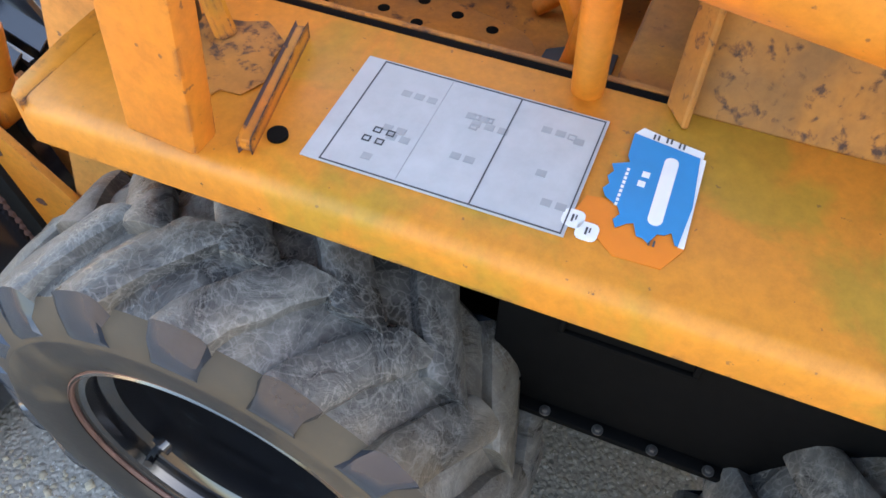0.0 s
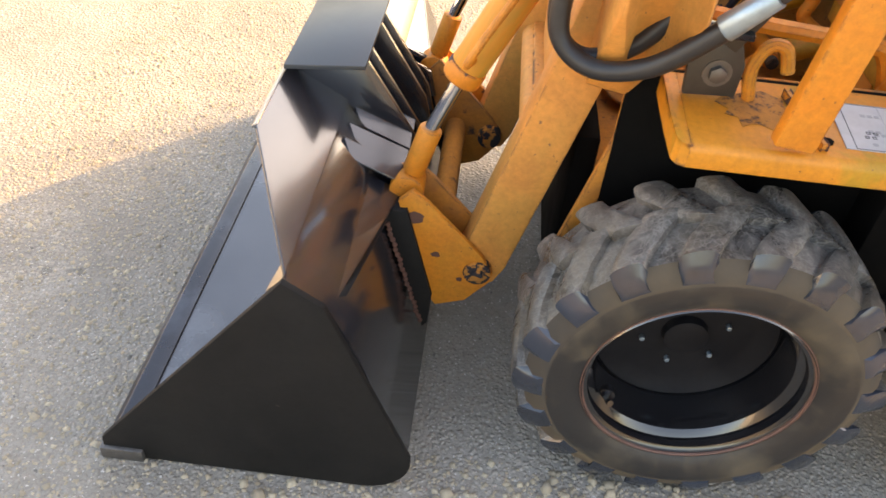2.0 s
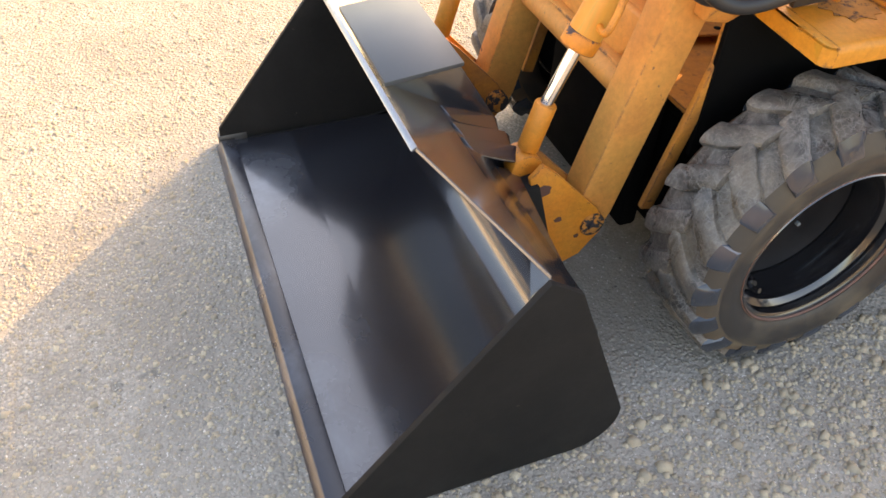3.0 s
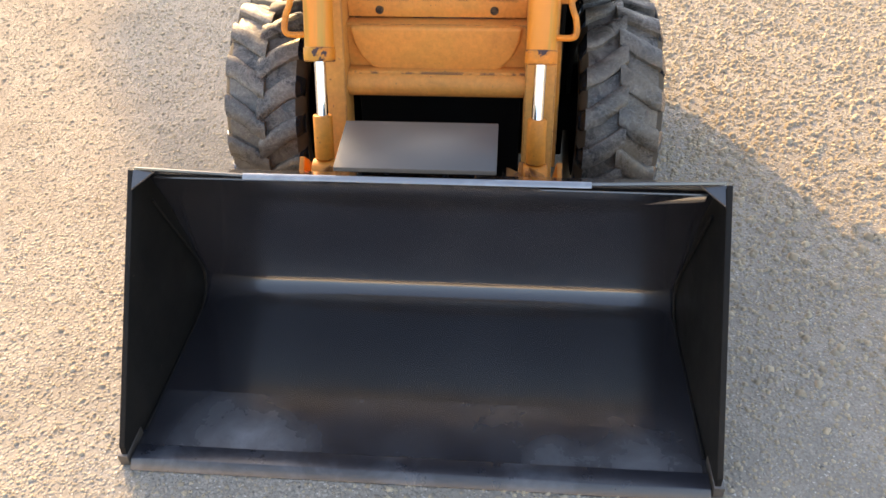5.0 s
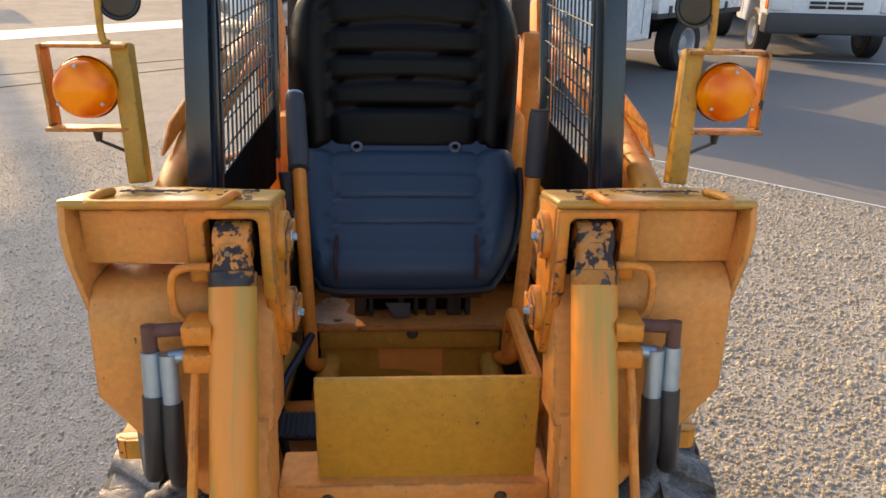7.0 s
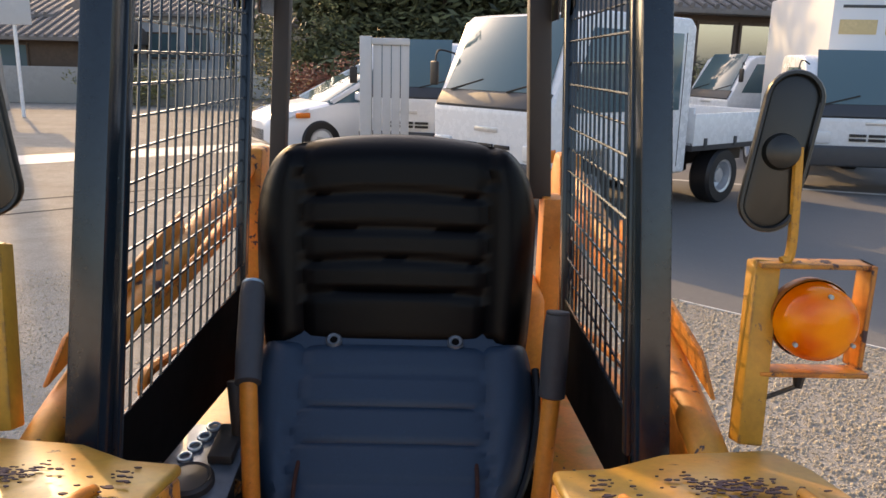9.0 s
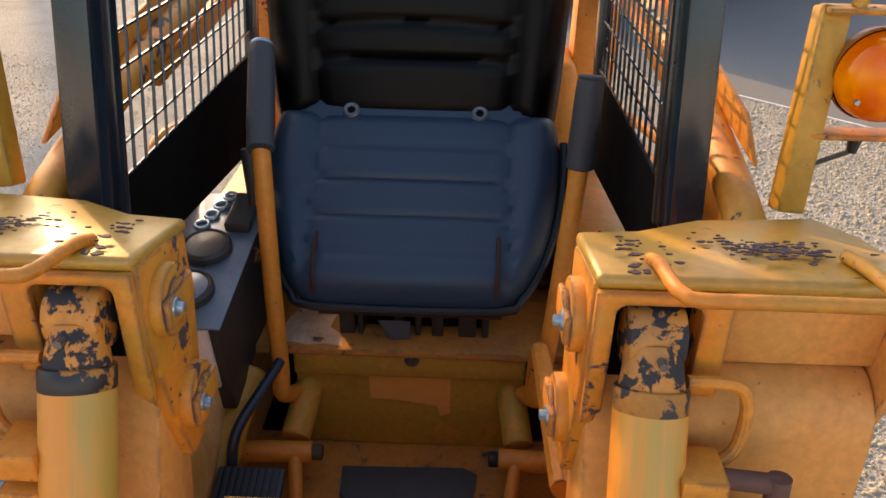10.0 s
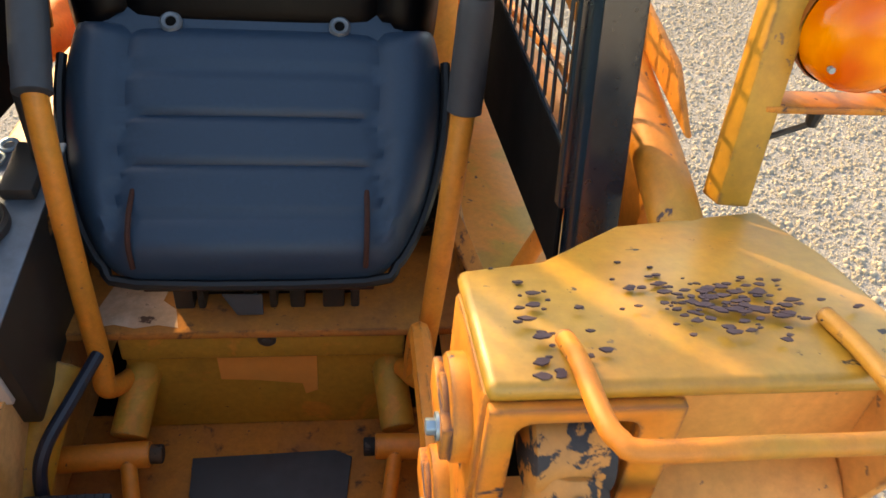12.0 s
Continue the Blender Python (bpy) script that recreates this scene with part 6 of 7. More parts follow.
def cabover(name, label, at, turn, width=1.63, cab=1.55, cab_h=1.86, bed=2.0, box_h=0.0, kind_group="parked trucks", scale=1.0, rear_window=True, lift=0.0):
    """A cab-over truck: x across, front at y = 0 facing -y, with a dropside bed or a box body."""
    t = thing(name, label, "truck", at, kind_group)
    cab_h += lift                                        # a taller front below the windscreen
    base = Matrix.Translation(at) @ pose(0, 0, 0, 0, 0, turn) @ Matrix.Diagonal((scale, scale, scale, 1))
    hw = width / 2

    def put(nm, bm, mat, parent=t, lab="", smooth=35):
        placed(bm, base)
        return part(nm, bm, mat, parent, lab, smooth)
    bm = B()
    prism(bm, [(0.02, 0.42), (0.0, 0.95 + lift), (0.10, 1.12 + lift), (0.42, cab_h - 0.10), (0.52, cab_h - 0.03), (0.75, cab_h), (cab - 0.10, cab_h), (cab, cab_h - 0.08), (cab, 0.42), (1.00, 0.42), (0.92, 0.74), (0.42, 0.74), (0.34, 0.42)], "x", -hw, hw, 0.035, None, 3)
    body = put("cab", bm, TRUCK_WHITE)
    bm = B()
    prism(bm, [(-hw + 0.10, 0), (hw - 0.10, 0), (hw - 0.17, 0.80), (-hw + 0.17, 0.80)], "z", 0, 0.012, 0.004)
    placed(bm, Matrix.Translation((0, 0.092, 1.13 + lift)) @ pose(0, 0, 0, math.degrees(math.atan2(cab_h - lift - 1.24, 0.32)), 0, 0))
    wind = put("windscreen", bm, WINDOW, body, "pale blue-green windscreen")
    bm = B()
    prism(bm, [(0.015, 0.96 + lift), (-0.006, 0.99 + lift), (0.088, 1.135 + lift), (0.115, 1.13 + lift)], "x", -hw + 0.05, hw - 0.05, 0.004)
    put("cowl_panel", bm, TRUCK_GREY, body)
    for k in (-0.38, 0.12):
        bm = B()
        bar(bm, (k * width, 0.075, 1.13 + lift), (k * width + 0.42, 0.135, 1.24 + lift), 0.012, 0.012, 0.002)
        put("wiper", bm, TRUCK_DARK, wind)
    bm = B()
    box(bm, -hw - 0.01, hw + 0.01, -0.06, 0.22, 0.36, 0.62, 0.03, None, 3)
    bumper = put("bumper", bm, TRUCK_GREY)
    for r in range(2):
        for k in range(3):
            bm = B()
            box(bm, -0.33 + k * 0.23, -0.13 + k * 0.23, -0.012, 0.02, 0.68 + r * 0.055, 0.715 + r * 0.055, 0.003)
            put("grille_slot", bm, TRUCK_DARK, body)
    bm = B()
    box(bm, -0.16, 0.16, -0.008, 0.012, 0.885, 0.93, 0.002)
    put("maker_badge", bm, WHEEL_STEEL, body, "plain bright badge bar")
    for s in HALF:
        bm = B()
        box(bm, s * (hw - 0.30), s * (hw - 0.03), -0.012, 0.10, 0.64, 0.80, 0.02, None, 3)
        put("headlight", bm, HEADLIGHT, body)
        bm = B()
        box(bm, s * (hw - 0.02), s * (hw + 0.006), 0.02, 0.12, 0.66, 0.78, 0.006)
        put("indicator", bm, INDICATOR, body)
        spans = [(0.40, min(cab - 0.25, 1.15))] + ([(1.28, cab - 0.22)] if cab > 1.9 else [])
        for a, b in spans:
            bm = B()
            prism(bm, [(a - 0.12 * (a < 0.5), 1.10), (b, 1.10), (b - 0.02, cab_h - 0.16), (a + 0.16 * (a < 0.5), cab_h - 0.16)], "x", s * (hw - 0.006), s * (hw + 0.006), 0.004)
            put("side_window", bm, WINDOW, body)
            bm = B()
            box(bm, s * (hw - 0.004), s * (hw + 0.004), b + 0.035, b + 0.042, 0.50, cab_h - 0.15, 0.0)
            put("door_seam", bm, TRUCK_DARK, body)
        bm = B()
        tube(bm, [(s * (hw - 0.02), 0.30, 1.62), (s * (hw + 0.12), 0.16, 1.66), (s * (hw + 0.15), 0.14, 1.50)], 0.010, 8)
        mir = put("mirror_arm", bm, TRUCK_DARK, body)
        bm = B()
        box(bm, s * (hw + 0.09), s * (hw + 0.21), 0.11, 0.15, 1.30, 1.55, 0.03, None, 3)
        put("door_mirror", bm, TRUCK_DARK, mir)
    if rear_window:
        bm = B()
        box(bm, -hw + 0.25, hw - 0.25, cab - 0.006, cab + 0.006, 1.15, cab_h - 0.2, 0.004)
        put("rear_window", bm, WINDOW, body)
    bm = B()
    for s in HALF:
        box(bm, s * 0.30, s * 0.40, 0.3, cab + bed, 0.42, 0.56, 0.01)
    box(bm, -0.40, 0.40, cab + 0.2, cab + 0.7, 0.34, 0.60, 0.02)
    put("chassis_rail", bm, CHASSIS)
    y0 = cab + 0.08
    if box_h:
        bm = B()
        box(bm, -hw + 0.62, hw + 0.50, y0, y0 + bed, 0.66, box_h, 0.02)
        van = put("box_body", bm, ALU, t, "white box body")
        bm = B()
        box(bm, -hw + 0.75, hw + 0.2, y0 - 0.010, y0 + 0.002, box_h - 0.34, box_h - 0.30, 0.003)
        put("box_vent", bm, TRUCK_GREY, van)
        for k in (-0.12, 0.50):
            bm = B()
            box(bm, k, k + 0.50, y0 - 0.008, y0 + 0.002, box_h - 0.70, box_h - 0.50, 0.0)
            put("box_stripe", bm, plain("pale_yellow_stripe", (0.60, 0.48, 0.25), 0.5), van)
    else:
        bm = B()
        box(bm, -hw - 0.02, hw + 0.02, y0, y0 + bed, 0.64, 0.74, 0.008)
        deck = put("bed_deck", bm, BED_GREY)
        for s in HALF:
            bm = B()
            box(bm, s * (hw - 0.01), s * (hw + 0.03), y0, y0 + bed, 0.70, 1.05, 0.006)
            gate = put("dropside", bm, TRUCK_WHITE, deck, "white dropside")
            for k in range(3):
                bm = B()
                box(bm, s * (hw + 0.028), s * (hw + 0.042), y0 + 0.2 + k * bed * 0.33, y0 + 0.26 + k * bed * 0.33, 0.68, 0.78, 0.003)
                put("hinge", bm, TRUCK_GREY, gate)
        bm = B()
        box(bm, -hw, hw, y0 + bed - 0.03, y0 + bed, 0.70, 1.05, 0.006)
        put("tailgate", bm, TRUCK_WHITE, deck)
        bm = B()
        box(bm, -hw, hw, y0, y0 + 0.03, 0.70, 1.12, 0.006)
        put("headboard", bm, TRUCK_WHITE, deck)
    for y, ww in ((0.66, 0.19), (cab + bed * 0.42, 0.26)):
        for s in HALF:
            road_wheel(t, base @ pose(s * (hw - 0.12), y, 0.32, 0, 0, 0 if s > 0 else 180), 0.32, ww)
    return t


def on_side(cx, cy, dx, dy, width):
    """Middle of the front, and the turn, of a truck whose offside front corner is at (cx, cy) and whose length runs along (dx, dy)."""
    n = math.hypot(dx, dy)
    dx, dy = dx / n, dy / n
    return (cx - dy * width / 2, cy + dx * width / 2, GROUND), math.degrees(math.atan2(-dx, dy))


at, turn = on_side(1.05, 6.15, 0.77, 0.64, 1.63)
cabover("flatbed_truck", "white double-cab flatbed truck with a grey cowl, parked on the yard", at, turn, cab=2.25, cab_h=1.90, bed=1.9, lift=0.14)
at, turn = on_side(6.42, 8.74, 0.15, 0.99, 1.70)
cabover("box_truck", "white box truck with a dark bumper, parked on the yard", at, turn, 1.70, 1.5, 1.74, 3.4, 2.75)
cabover("small_truck", "small white truck half hidden behind other trucks", (5.4, 14.8, GROUND), -75, 1.45, 1.25, 1.80, 1.9)
cabover("small_truck", "small white truck facing the yard beside a panel fence", (-0.38, 10.0, GROUND), -14, 1.45, 1.3, 1.78, 1.9, scale=0.94, lift=0.14)

# white car
CAR = plain("pearl_white_car_paint", (0.75, 0.77, 0.80), 0.18, 0.0, 0.04, 10)
car = thing("hatchback_car", "pearl white hatchback car parked facing the yard", "car", (-1.8, 12.2, GROUND))
base = Matrix.Translation((-2.85, 11.6, GROUND)) @ pose(0, 0, 0, 0, 0, -62)


def loft(bm, sections):
    """Skins closed rings of equal length."""
    rings = [[bm.verts.new(p) for p in s] for s in sections]
    k = len(rings[0])
    for a, b in zip(rings, rings[1:]):
        for i in range(k):
            bm.faces.new((a[i], a[(i + 1) % k], b[(i + 1) % k], b[i]))
    bm.faces.new(rings[0][::-1])
    bm.faces.new(rings[-1])


bm = B()
secs = []
for y, half, z0, zb in ((0.0, 0.55, 0.30, 0.58), (0.12, 0.74, 0.20, 0.68), (0.5, 0.83, 0.18, 0.80), (1.1, 0.86, 0.18, 0.92), (2.2, 0.87, 0.18, 0.95), (3.4, 0.86, 0.18, 0.98), (4.1, 0.80, 0.22, 0.98), (4.3, 0.70, 0.34, 0.90)):
    secs.append([(-half * 0.94, y, z0), (half * 0.94, y, z0), (half, y, (z0 + zb) / 2), (half * 0.95, y, zb - 0.05), (half * 0.80, y, zb), (-half * 0.80, y, zb), (-half * 0.95, y, zb - 0.05), (-half, y, (z0 + zb) / 2)])
loft(bm, secs)
bmesh.ops.subdivide_edges(bm, edges=bm.edges, cuts=1, use_grid_fill=True, smooth=0.6)
carbody = part("body", placed(bm, base), CAR, car, "", 50)
bm = B()
secs = []
for y, half, zb in ((0.95, 0.74, 0.90), (1.55, 0.68, 1.26), (2.1, 0.62, 1.45), (3.0, 0.62, 1.48), (3.7, 0.62, 1.40), (4.15, 0.68, 1.00)):
    secs.append([(-0.80, y, 0.86), (0.80, y, 0.86), (half, y, zb - 0.04), (half * 0.9, y, zb), (-half * 0.9, y, zb), (-half, y, zb - 0.04)])
loft(bm, secs)
part("greenhouse", placed(bm, base), WINDOW, car, "tinted glasshouse", 50)
bm = B()
box(bm, -0.60, 0.60, 2.0, 3.75, 1.43, 1.485, 0.03, None, 3)
part("roof", placed(bm, base), CAR, car)
for s in HALF:
    for foot, head, w, d in (((0.78, 1.0, 0.90), (0.62, 2.05, 1.45), 0.06, 0.05), ((0.80, 2.55, 0.92), (0.62, 2.50, 1.45), 0.05, 0.07), ((0.80, 4.0, 0.95), (0.60, 3.6, 1.45), 0.07, 0.09)):
        bm = B()
        bar(bm, (s * foot[0], foot[1], foot[2]), (s * head[0], head[1], head[2]), w, d, 0.01)
        part("pillar", placed(bm, base), CAR, car)
for s in HALF:
    bm = B()
    plate(bm, [(s * 0.50, 0.04, 0.60), (s * 0.80, 0.30, 0.66), (s * 0.80, 0.62, 0.80), (s * 0.62, 0.22, 0.72)], 0.02)
    hl = part("headlight", placed(bm, base), HEADLIGHT, car)
    bm = B()
    box(bm, s * 0.80, s * 0.86, 0.40, 0.62, 0.66, 0.74, 0.01)
    part("indicator", placed(bm, base), INDICATOR, hl)
    bm = B()
    box(bm, s * 0.83, s * 1.00, 1.35, 1.50, 0.93, 1.06, 0.03, None, 3)
    part("door_mirror", placed(bm, base), CAR, car)
    for y in (0.80, 3.35):
        road_wheel(car, base @ pose(s * 0.76, y, 0.31, 0, 0, 0 if s > 0 else 180), 0.31, 0.2)
bm = B()
box(bm, -0.45, 0.45, 0.00, 0.05, 0.28, 0.48, 0.02)
part("grille", placed(bm, base), TRUCK_DARK, car)

# panel fence by the car
PANEL = plain("pale_grey_fence_panel", (0.50, 0.52, 0.54), 0.6, 0.0, 0.15, 6)
fence = thing("panel_fence", "pale grey upright panel fence beside the car", "fence", (-0.9, 9.0, GROUND))
bm = B()
box(bm, -0.90, -0.76, 8.72, 8.88, GROUND, 1.78, 0.01)
part("post", bm, PANEL, fence)
bm = B()
box(bm, -0.76, -0.30, 8.73, 8.87, 1.68, 1.76, 0.01)
part("rail", bm, PANEL, fence)
for k in range(4):
    bm = B()
    box(bm, -0.74 + k * 0.112, -0.64 + k * 0.112, 8.76, 8.81, GROUND + 0.05, 1.68, 0.004)
    part("board", bm, PANEL, fence)

# ---- utility pole whose shadow crosses the yard ----
CONCRETE = plain("grey_concrete", (0.36, 0.35, 0.33), 0.85, 0.0, 0.2, 8, 0.2)
pole = thing("utility_pole", "grey concrete utility pole with cross-arms and transformers", "pole", (-11.9, 20.6, GROUND))
ACROSS = Vector((0.857, 0.515, 0))                       # the way the cross-arms run


def on_pole(z, side=0.0):
    return Vector((-11.9, 20.6, z)) + ACROSS * (side - 0.05 * z)


bm = B()
cyl(bm, on_pole(GROUND), on_pole(12.6), 0.20, 0.13, seg=20)
part("shaft", bm, CONCRETE, pole)
for z, w in ((12.4, 1.0), (11.85, 0.9)):
    bm = B()
    bar(bm, on_pole(z, -w), on_pole(z, w), 0.10, 0.10, 0.01)
    arm = part("cross_arm", bm, STEEL, pole)
    for k in (-0.85, -0.45, 0.45, 0.85):
        bm = B()
        cyl(bm, on_pole(z + 0.05, w * k), on_pole(z + 0.25, w * k), 0.06, 0.04, seg=10)
        part("insulator", bm, CONCRETE, arm)
# Drums out of view, placed to cast the broad shade on the yard.
for side, z0, z1, r in ((-0.20, 9.9, 11.1, 0.27), (-0.46, 10.6, 11.7, 0.22)):
    bm = B()
    cyl(bm, on_pole(z0, side), on_pole(z1, side), r, seg=24, bev=0.03)
    part("transformer", bm, CONCRETE, pole, "grey transformer drum out of view, placed for its shadow")
for (z, mat, lab) in ((1.9, DECAL_PALE, "white notice"), (1.6, plain("yellow_notice", (0.65, 0.45, 0.08), 0.6), "yellow notice")):
    bm = B()
    box(bm, -11.98, -11.75, 20.38, 20.41, z, z + 0.28, 0.0)
    part("notice", bm, mat, pole, lab)
sign = thing("road_sign", "white road sign board on a thin post", "sign", (-10.2, 18.5, GROUND))
bm = B()
cyl(bm, (-10.2, 18.5, GROUND), (-10.2, 18.5, 3.4), 0.045, seg=12)
part("post", bm, TRUCK_WHITE, sign)
bm = B()
box(bm, -10.85, -9.75, 18.42, 18.46, 2.15, 3.5, 0.01)
part("board", bm, PANEL, sign)

# ---- houses ----
PLASTER = plain("pale_plaster", (0.74, 0.72, 0.68), 0.85, 0.0, 0.15, 3)
PLASTER_GREY = plain("grey_siding", (0.46, 0.49, 0.52), 0.8, 0.0, 0.15, 3)
TIMBER = plain("dark_timber", (0.12, 0.078, 0.052), 0.7, 0.0, 0.4, 9)
ROOF_TILE = plain("weathered_roof_tile", (0.24, 0.215, 0.20), 0.7, 0.0, 0.4, 8, 0.3)
CURTAIN = plain("mirroring_window_glass", (0.74, 0.74, 0.72), 0.05, 0.85, 0.35, 1.2)


def house(label, x0, x1, y0, y1, h, wall, rise=1.2, turn=0.0, windows=(), eave=0.5, tiles=True):
    c = ((x0 + x1) / 2, (y0 + y1) / 2, GROUND)
    t = thing("house", label, "house", c, "houses round the yard")
    base = Matrix.Translation(c) @ pose(0, 0, 0, 0, 0, turn)
    hx, hy = (x1 - x0) / 2, (y1 - y0) / 2
    bm = B()
    box(bm, -hx, hx, -hy, hy, 0, h, 0.02)
    w = part("wall", placed(bm, base), wall, t)
    bm = B()
    prism(bm, [(-hy - eave, h - 0.05), (hy + eave, h - 0.05), (hy + eave, h + 0.08), (0, h + rise), (-hy - eave, h + 0.08)], "x", -hx - eave, hx + eave, 0.02)
    roof = part("roof", placed(bm, base), ROOF_TILE, t)
    if tiles:
        n = int((2 * hx + 2 * eave) / 0.30)
        slope = math.atan2(rise - 0.08, hy + eave)
        for k in range(n):
            bm = B()
            x = -hx - eave + (k + 0.5) * 0.30
            cyl(bm, (x, -hy - eave - 0.03, h + 0.10), (x, 0, h + rise + 0.02), 0.06, seg=8)
            part("ridge_tile", placed(bm, base), ROOF_TILE, roof)
    for (a, b, z0, z1, mat) in windows:
        bm = B()
        box(bm, a, b, -hy - 0.03, -hy + 0.02, z0, z1, 0.0)
        win = part("window", placed(bm, base), mat, t)
        bm = B()
        for (xa, xb, za, zb) in ((a - 0.06, a, z0, z1), (b, b + 0.06, z0, z1), (a - 0.06, b + 0.06, z1, z1 + 0.07), (a - 0.06, b + 0.06, z0 - 0.07, z0)):
            box(bm, xa, xb, -hy - 0.06, -hy + 0.02, za, zb, 0.004)
        part("frame", placed(bm, base), TIMBER, win)
    return t


W = CURTAIN
house("timber-fronted house with tall pale windows and a tiled roof", 4.4, 15.7, 18.2, 25, 2.75, TIMBER, 1.6, 14,
      [(-5.2, -4.3, 0.6, 2.5, W), (-4.1, -3.1, 0.6, 2.5, W), (-2.9, -1.8, 0.6, 2.5, W), (-0.4, 1.0, 0.6, 2.6, W), (1.2, 2.8, 0.6, 2.6, W), (3.2, 4.8, 0.6, 2.6, W)])
house("weathered low house with a tiled roof", -22, -14.5, 27, 35, 2.8, PLASTER, 1.2, 8, [(-2.6, -1.2, 1.3, 2.3, CURTAIN), (0.6, 2.2, 1.3, 2.3, CURTAIN)])
house("low brown shed with a tiled roof", -16.2, -11.8, 25.5, 31, 2.0, TIMBER, 1.1, 4, [(-1.2, 0.2, 0.8, 1.8, WINDOW)])
house("grey house with a shallow roof", -12.2, -8.6, 31, 38, 3.1, PLASTER_GREY, 1.2, 0, [(-1.2, 0.0, 1.5, 2.4, WINDOW), (0.4, 1.2, 1.5, 2.4, WINDOW)])
house("dark-roofed house with pale walls", -7.9, -4.2, 30, 38, 2.7, PLASTER, 1.6, 0, [(-1.0, 0.6, 1.0, 2.2, WINDOW)])
house("long pale house behind the trees", 2.0, 13.0, 36, 46, 5.0, PLASTER, 2.0, -6)

# added behind the walk, out of view: a pale wall that bounces sun onto the loader
bm = B()
box(bm, -16, 16, -7.3, -7.0, GROUND, 1.5, 0.02)
tagged(part("wall_south", bm, plain("pale_bounce_render", (0.72, 0.70, 0.66), 0.85, 0.0, 0.12, 2)), "unseen pale rendered wall added to bounce sunlight onto the loader", "wall", kind="structure")

# low walls and kerbs
bm = B()
box(bm, -24, -6.5, 24.2, 24.4, GROUND, 1.1, 0.02)
tagged(part("garden_wall", bm, CONCRETE), "low weathered garden wall along the road", "wall", kind="structure")
# Asphalt colour is darkened to carry the shade that lies on it.
ROAD = plain("shade_dark_asphalt", (0.15, 0.145, 0.138), 0.85, 0.0, 0.25, 30, 0.3)
LINE = plain("worn_white_line", (0.60, 0.59, 0.56), 0.7, 0.0, 0.25, 20)
bm = B()
prism(bm, [(-1.6, 7.30), (1.9, 3.98), (6.2, -0.11), (16.0, -0.11), (16.0, 16.5), (-1.6, 16.5)], "z", GROUND - 0.01, GROUND + 0.004, 0.0)
tagged(part("road", bm, ROAD), "smooth asphalt beyond the gravel, darkened to carry shade", "road", kind="structure")
# Pale bar in place of a thin sunlit strip along the boundary.
bm = B()
bar(bm, (1.72, 4.14, GROUND + 0.004), (6.2, -0.10, GROUND + 0.004), 0.018, 0.010, 0.0)
tagged(part("trim", bm, LINE), "pale strip drawn as a sunlit sliver between gravel and asphalt", "edge", kind="structure")
for k, (xa, ya, xb, yb, w) in enumerate(((-9.0, 2.34, -1.2, 9.06, 0.035), (-9.0, 3.75, -1.2, 9.75, 0.03))):
    bm = B()
    bar(bm, (xa, ya, GROUND + 0.002), (xb, yb, GROUND + 0.002), w, 0.006, 0.0)
    tagged(part("trim", bm, CHASSIS), "dark expansion joint across the yard", "joint", kind="structure")
bm = B()
bar(bm, (-9.5, 7.6, GROUND + 0.003), (-1.5, 14.4, GROUND + 0.003), 1.1, 0.006, 0.0)
tagged(part("pavement", bm, LINE), "pale worn pavement strip beyond the yard", "pavement", kind="structure")
bm = B()
bar(bm, (2.6, 10.2, GROUND + 0.004), (7.5, 8.3, GROUND + 0.004), 0.10, 0.008, 0.0)
tagged(part("trim", bm, LINE), "worn white line painted on the yard", "line", kind="structure")

# ---- greenery ----


def leaf_material(name, a, b):
    m, n, l, bs = material(name, 0.6)
    g = n.new("ShaderNodeNewGeometry")
    l.new(ramp(n, l, g.outputs["Random Per Island"], [(0.0, a), (0.6, b), (1.0, tuple(v * 1.6 for v in b))]), bs.inputs["Base Color"])
    bs.inputs["Subsurface Weight"].default_value = 0.0
    return m


LEAF = leaf_material("dark_evergreen_leaves", (0.030, 0.036, 0.016), (0.12, 0.125, 0.058))
LEAF_SUN = leaf_material("yellow_green_leaves", (0.08, 0.085, 0.03), (0.20, 0.18, 0.065))
LEAF_RED = leaf_material("red_brown_leaves", (0.10, 0.03, 0.015), (0.22, 0.07, 0.03))
BARK = plain("rough_bark", (0.08, 0.06, 0.045), 0.9, 0.0, 0.5, 20, 0.6)


def leaves(rng, centre, radii, count, size):
    """Many small folded leaves in an uneven cloud."""
    verts, faces = [], []
    lumps = [(rng.gauss(0, 0.5), rng.gauss(0, 0.5), rng.gauss(0, 0.45), rng.uniform(0.28, 0.5)) for _ in range(26)]
    for _ in range(count):
        a, b, c, r = rng.choice(lumps)
        d = Vector((rng.gauss(0, 1), rng.gauss(0, 1), rng.gauss(0, 1))).normalized() * r * rng.uniform(0.6, 1.0)
        p = Vector(centre) + Vector(((a + d.x) * radii[0], (b + d.y) * radii[1], (c + d.z) * radii[2]))
        if p.z < GROUND + 0.05:
            continue
        u = Vector((rng.gauss(0, 1), rng.gauss(0, 1), rng.gauss(0, 0.6))).normalized() * size * rng.uniform(0.6, 1.3)
        v = u.orthogonal().normalized() * size * 0.35
        k = len(verts)
        verts += [p - u, p + v, p + u, p - v]
        faces += [(k, k + 1, k + 2), (k, k + 2, k + 3)]
    me = bpy.data.meshes.new("crown")
    me.from_pydata([tuple(v) for v in verts], [], faces)
    return me


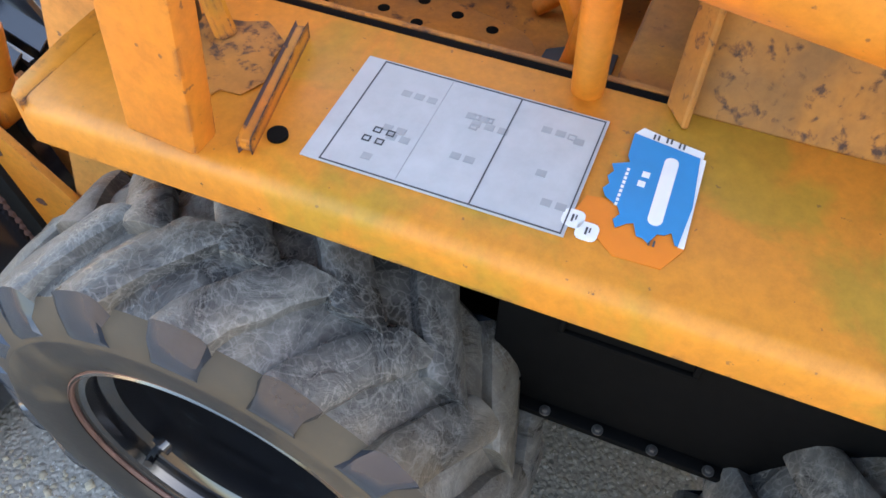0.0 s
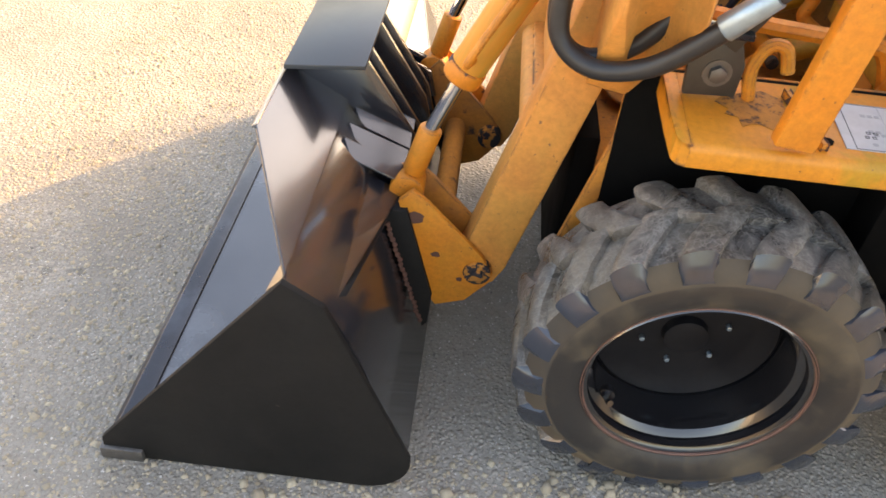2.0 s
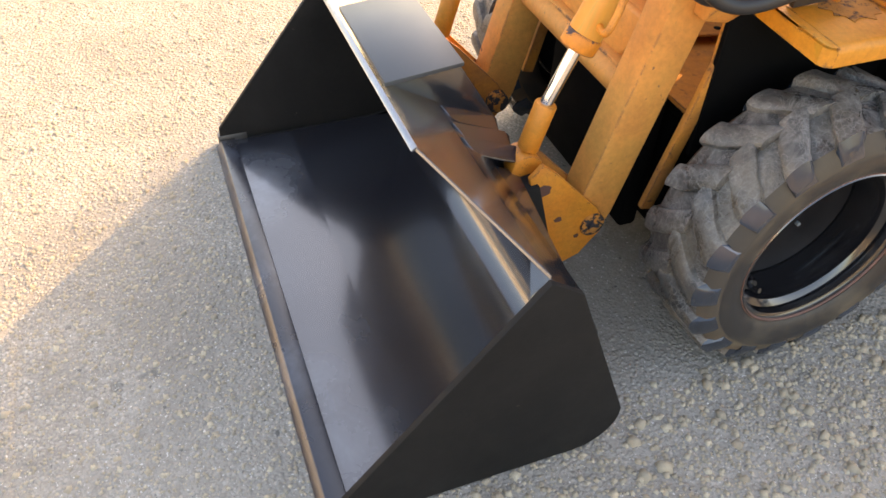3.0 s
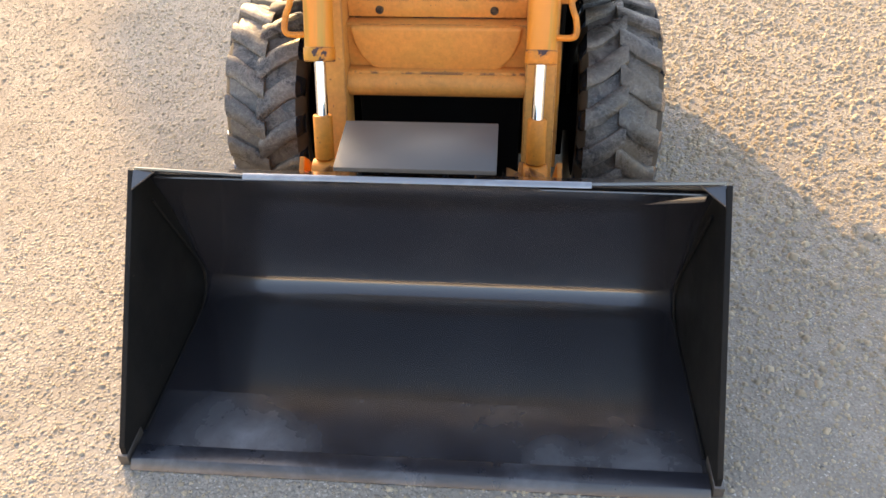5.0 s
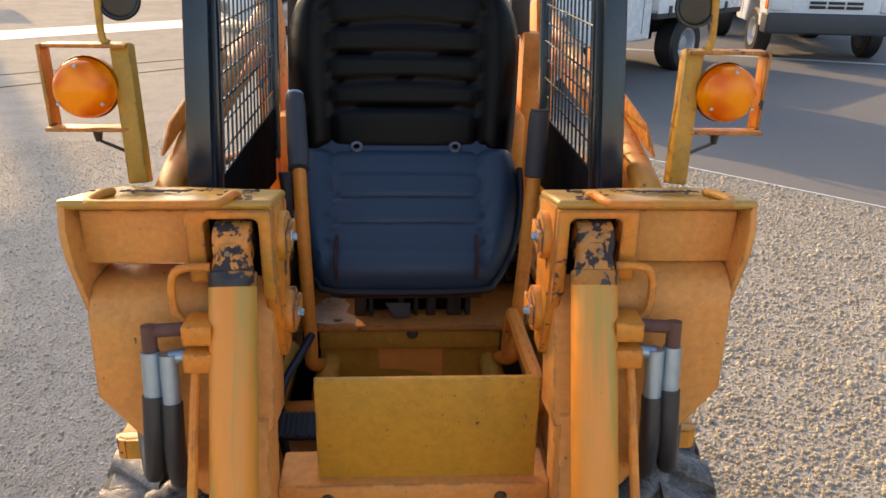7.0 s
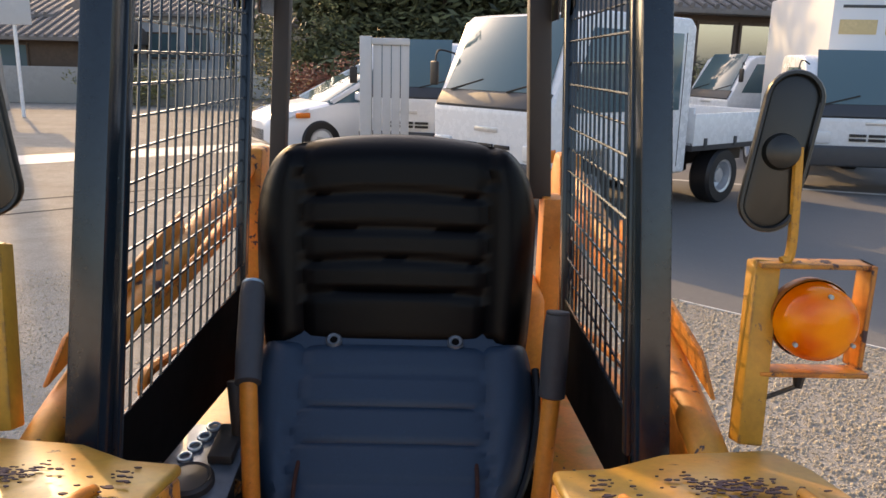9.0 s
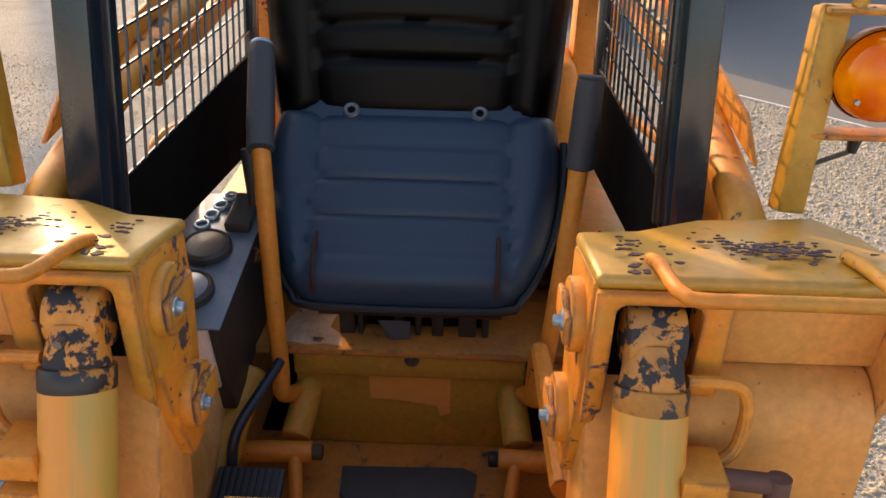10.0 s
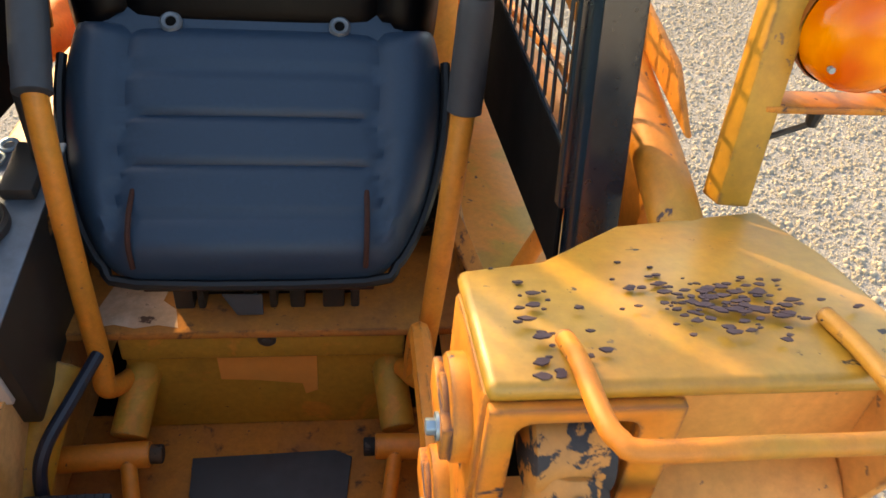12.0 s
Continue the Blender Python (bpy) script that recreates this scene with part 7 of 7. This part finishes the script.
def tree(label, at, height, radii, mat, count, size, seed, category="tree", name="tree"):
    rng = random.Random(seed)
    t = thing(name, label, category, at)
    x, y, z = at
    bm = B()
    if name == "tree":
        tube(bm, [(x, y, z), (x + 0.05, y, z + height * 0.3), (x - 0.05, y, z + height * 0.75)], lambda u: height * 0.035 * (1 - 0.7 * u), 10)
    for k in range(6):
        a = k * 1.05 + rng.random()
        h = height * rng.uniform(0.25, 0.6) if name == "tree" else 0.05
        tube(bm, [(x, y, z + h), (x + radii[0] * 0.35 * math.cos(a), y + radii[1] * 0.35 * math.sin(a), z + h + height * 0.15), (x + radii[0] * 0.7 * math.cos(a), y + radii[1] * 0.7 * math.sin(a), z + h + height * 0.3)],
             lambda u: height * 0.014 * (1 - 0.8 * u), 6)
    part("trunk" if name == "tree" else "stems", bm, BARK, t)
    me = leaves(rng, (x, y, z + height * 0.62), radii, count, size)
    me.materials.append(mat)
    c = new("crown", me)
    c.parent = t
    c.matrix_parent_inverse = Matrix.Translation(at).inverted()
    tagged(c, kind="stuff")
    return t


for k, (x, y, h, r) in enumerate(((-2.6, 26, 5.5, 2.6), (0.2, 26, 7.5, 3.0), (3.4, 27, 7.0, 3.2), (6.6, 29, 6.5, 3.0), (-1.6, 29.5, 8, 3.4), (1.8, 30.5, 8.5, 3.6), (5.0, 31, 8, 3.6))):
    tree("dense dark evergreen tree behind the parked trucks", (x, y, GROUND), h, (r, r, h * 0.62), LEAF, 6500, 0.24, 20 + k)
for k, (x, w) in enumerate(((-2.4, 2.2), (0.8, 2.4), (4.2, 2.4))):
    tree("dark clipped hedge shrub behind the cars", (x, 24.0, GROUND), 2.2, (w, 0.9, 1.5), LEAF, 5000, 0.14, 60 + k, "shrub", "shrub")
tree("sunlit yellow-green shrub beside the road", (-4.3, 23.5, GROUND), 3.0, (1.6, 1.4, 1.9), LEAF_SUN, 3800, 0.07, 41, "shrub", "shrub")
tree("red-brown autumn shrub behind the car", (-3.1, 20.5, GROUND), 1.3, (1.4, 0.9, 0.75), LEAF_RED, 2600, 0.06, 42, "shrub", "shrub")
tree("yellow-green hedge shrub in front of the house", (7.2, 16.9, GROUND), 1.5, (1.9, 0.7, 0.85), LEAF_SUN, 3800, 0.06, 43, "shrub", "shrub")
tree("yellow-green shrub by the garden wall", (-9.4, 23.6, GROUND), 1.1, (1.5, 0.6, 0.6), LEAF_SUN, 2200, 0.06, 44, "shrub", "shrub")
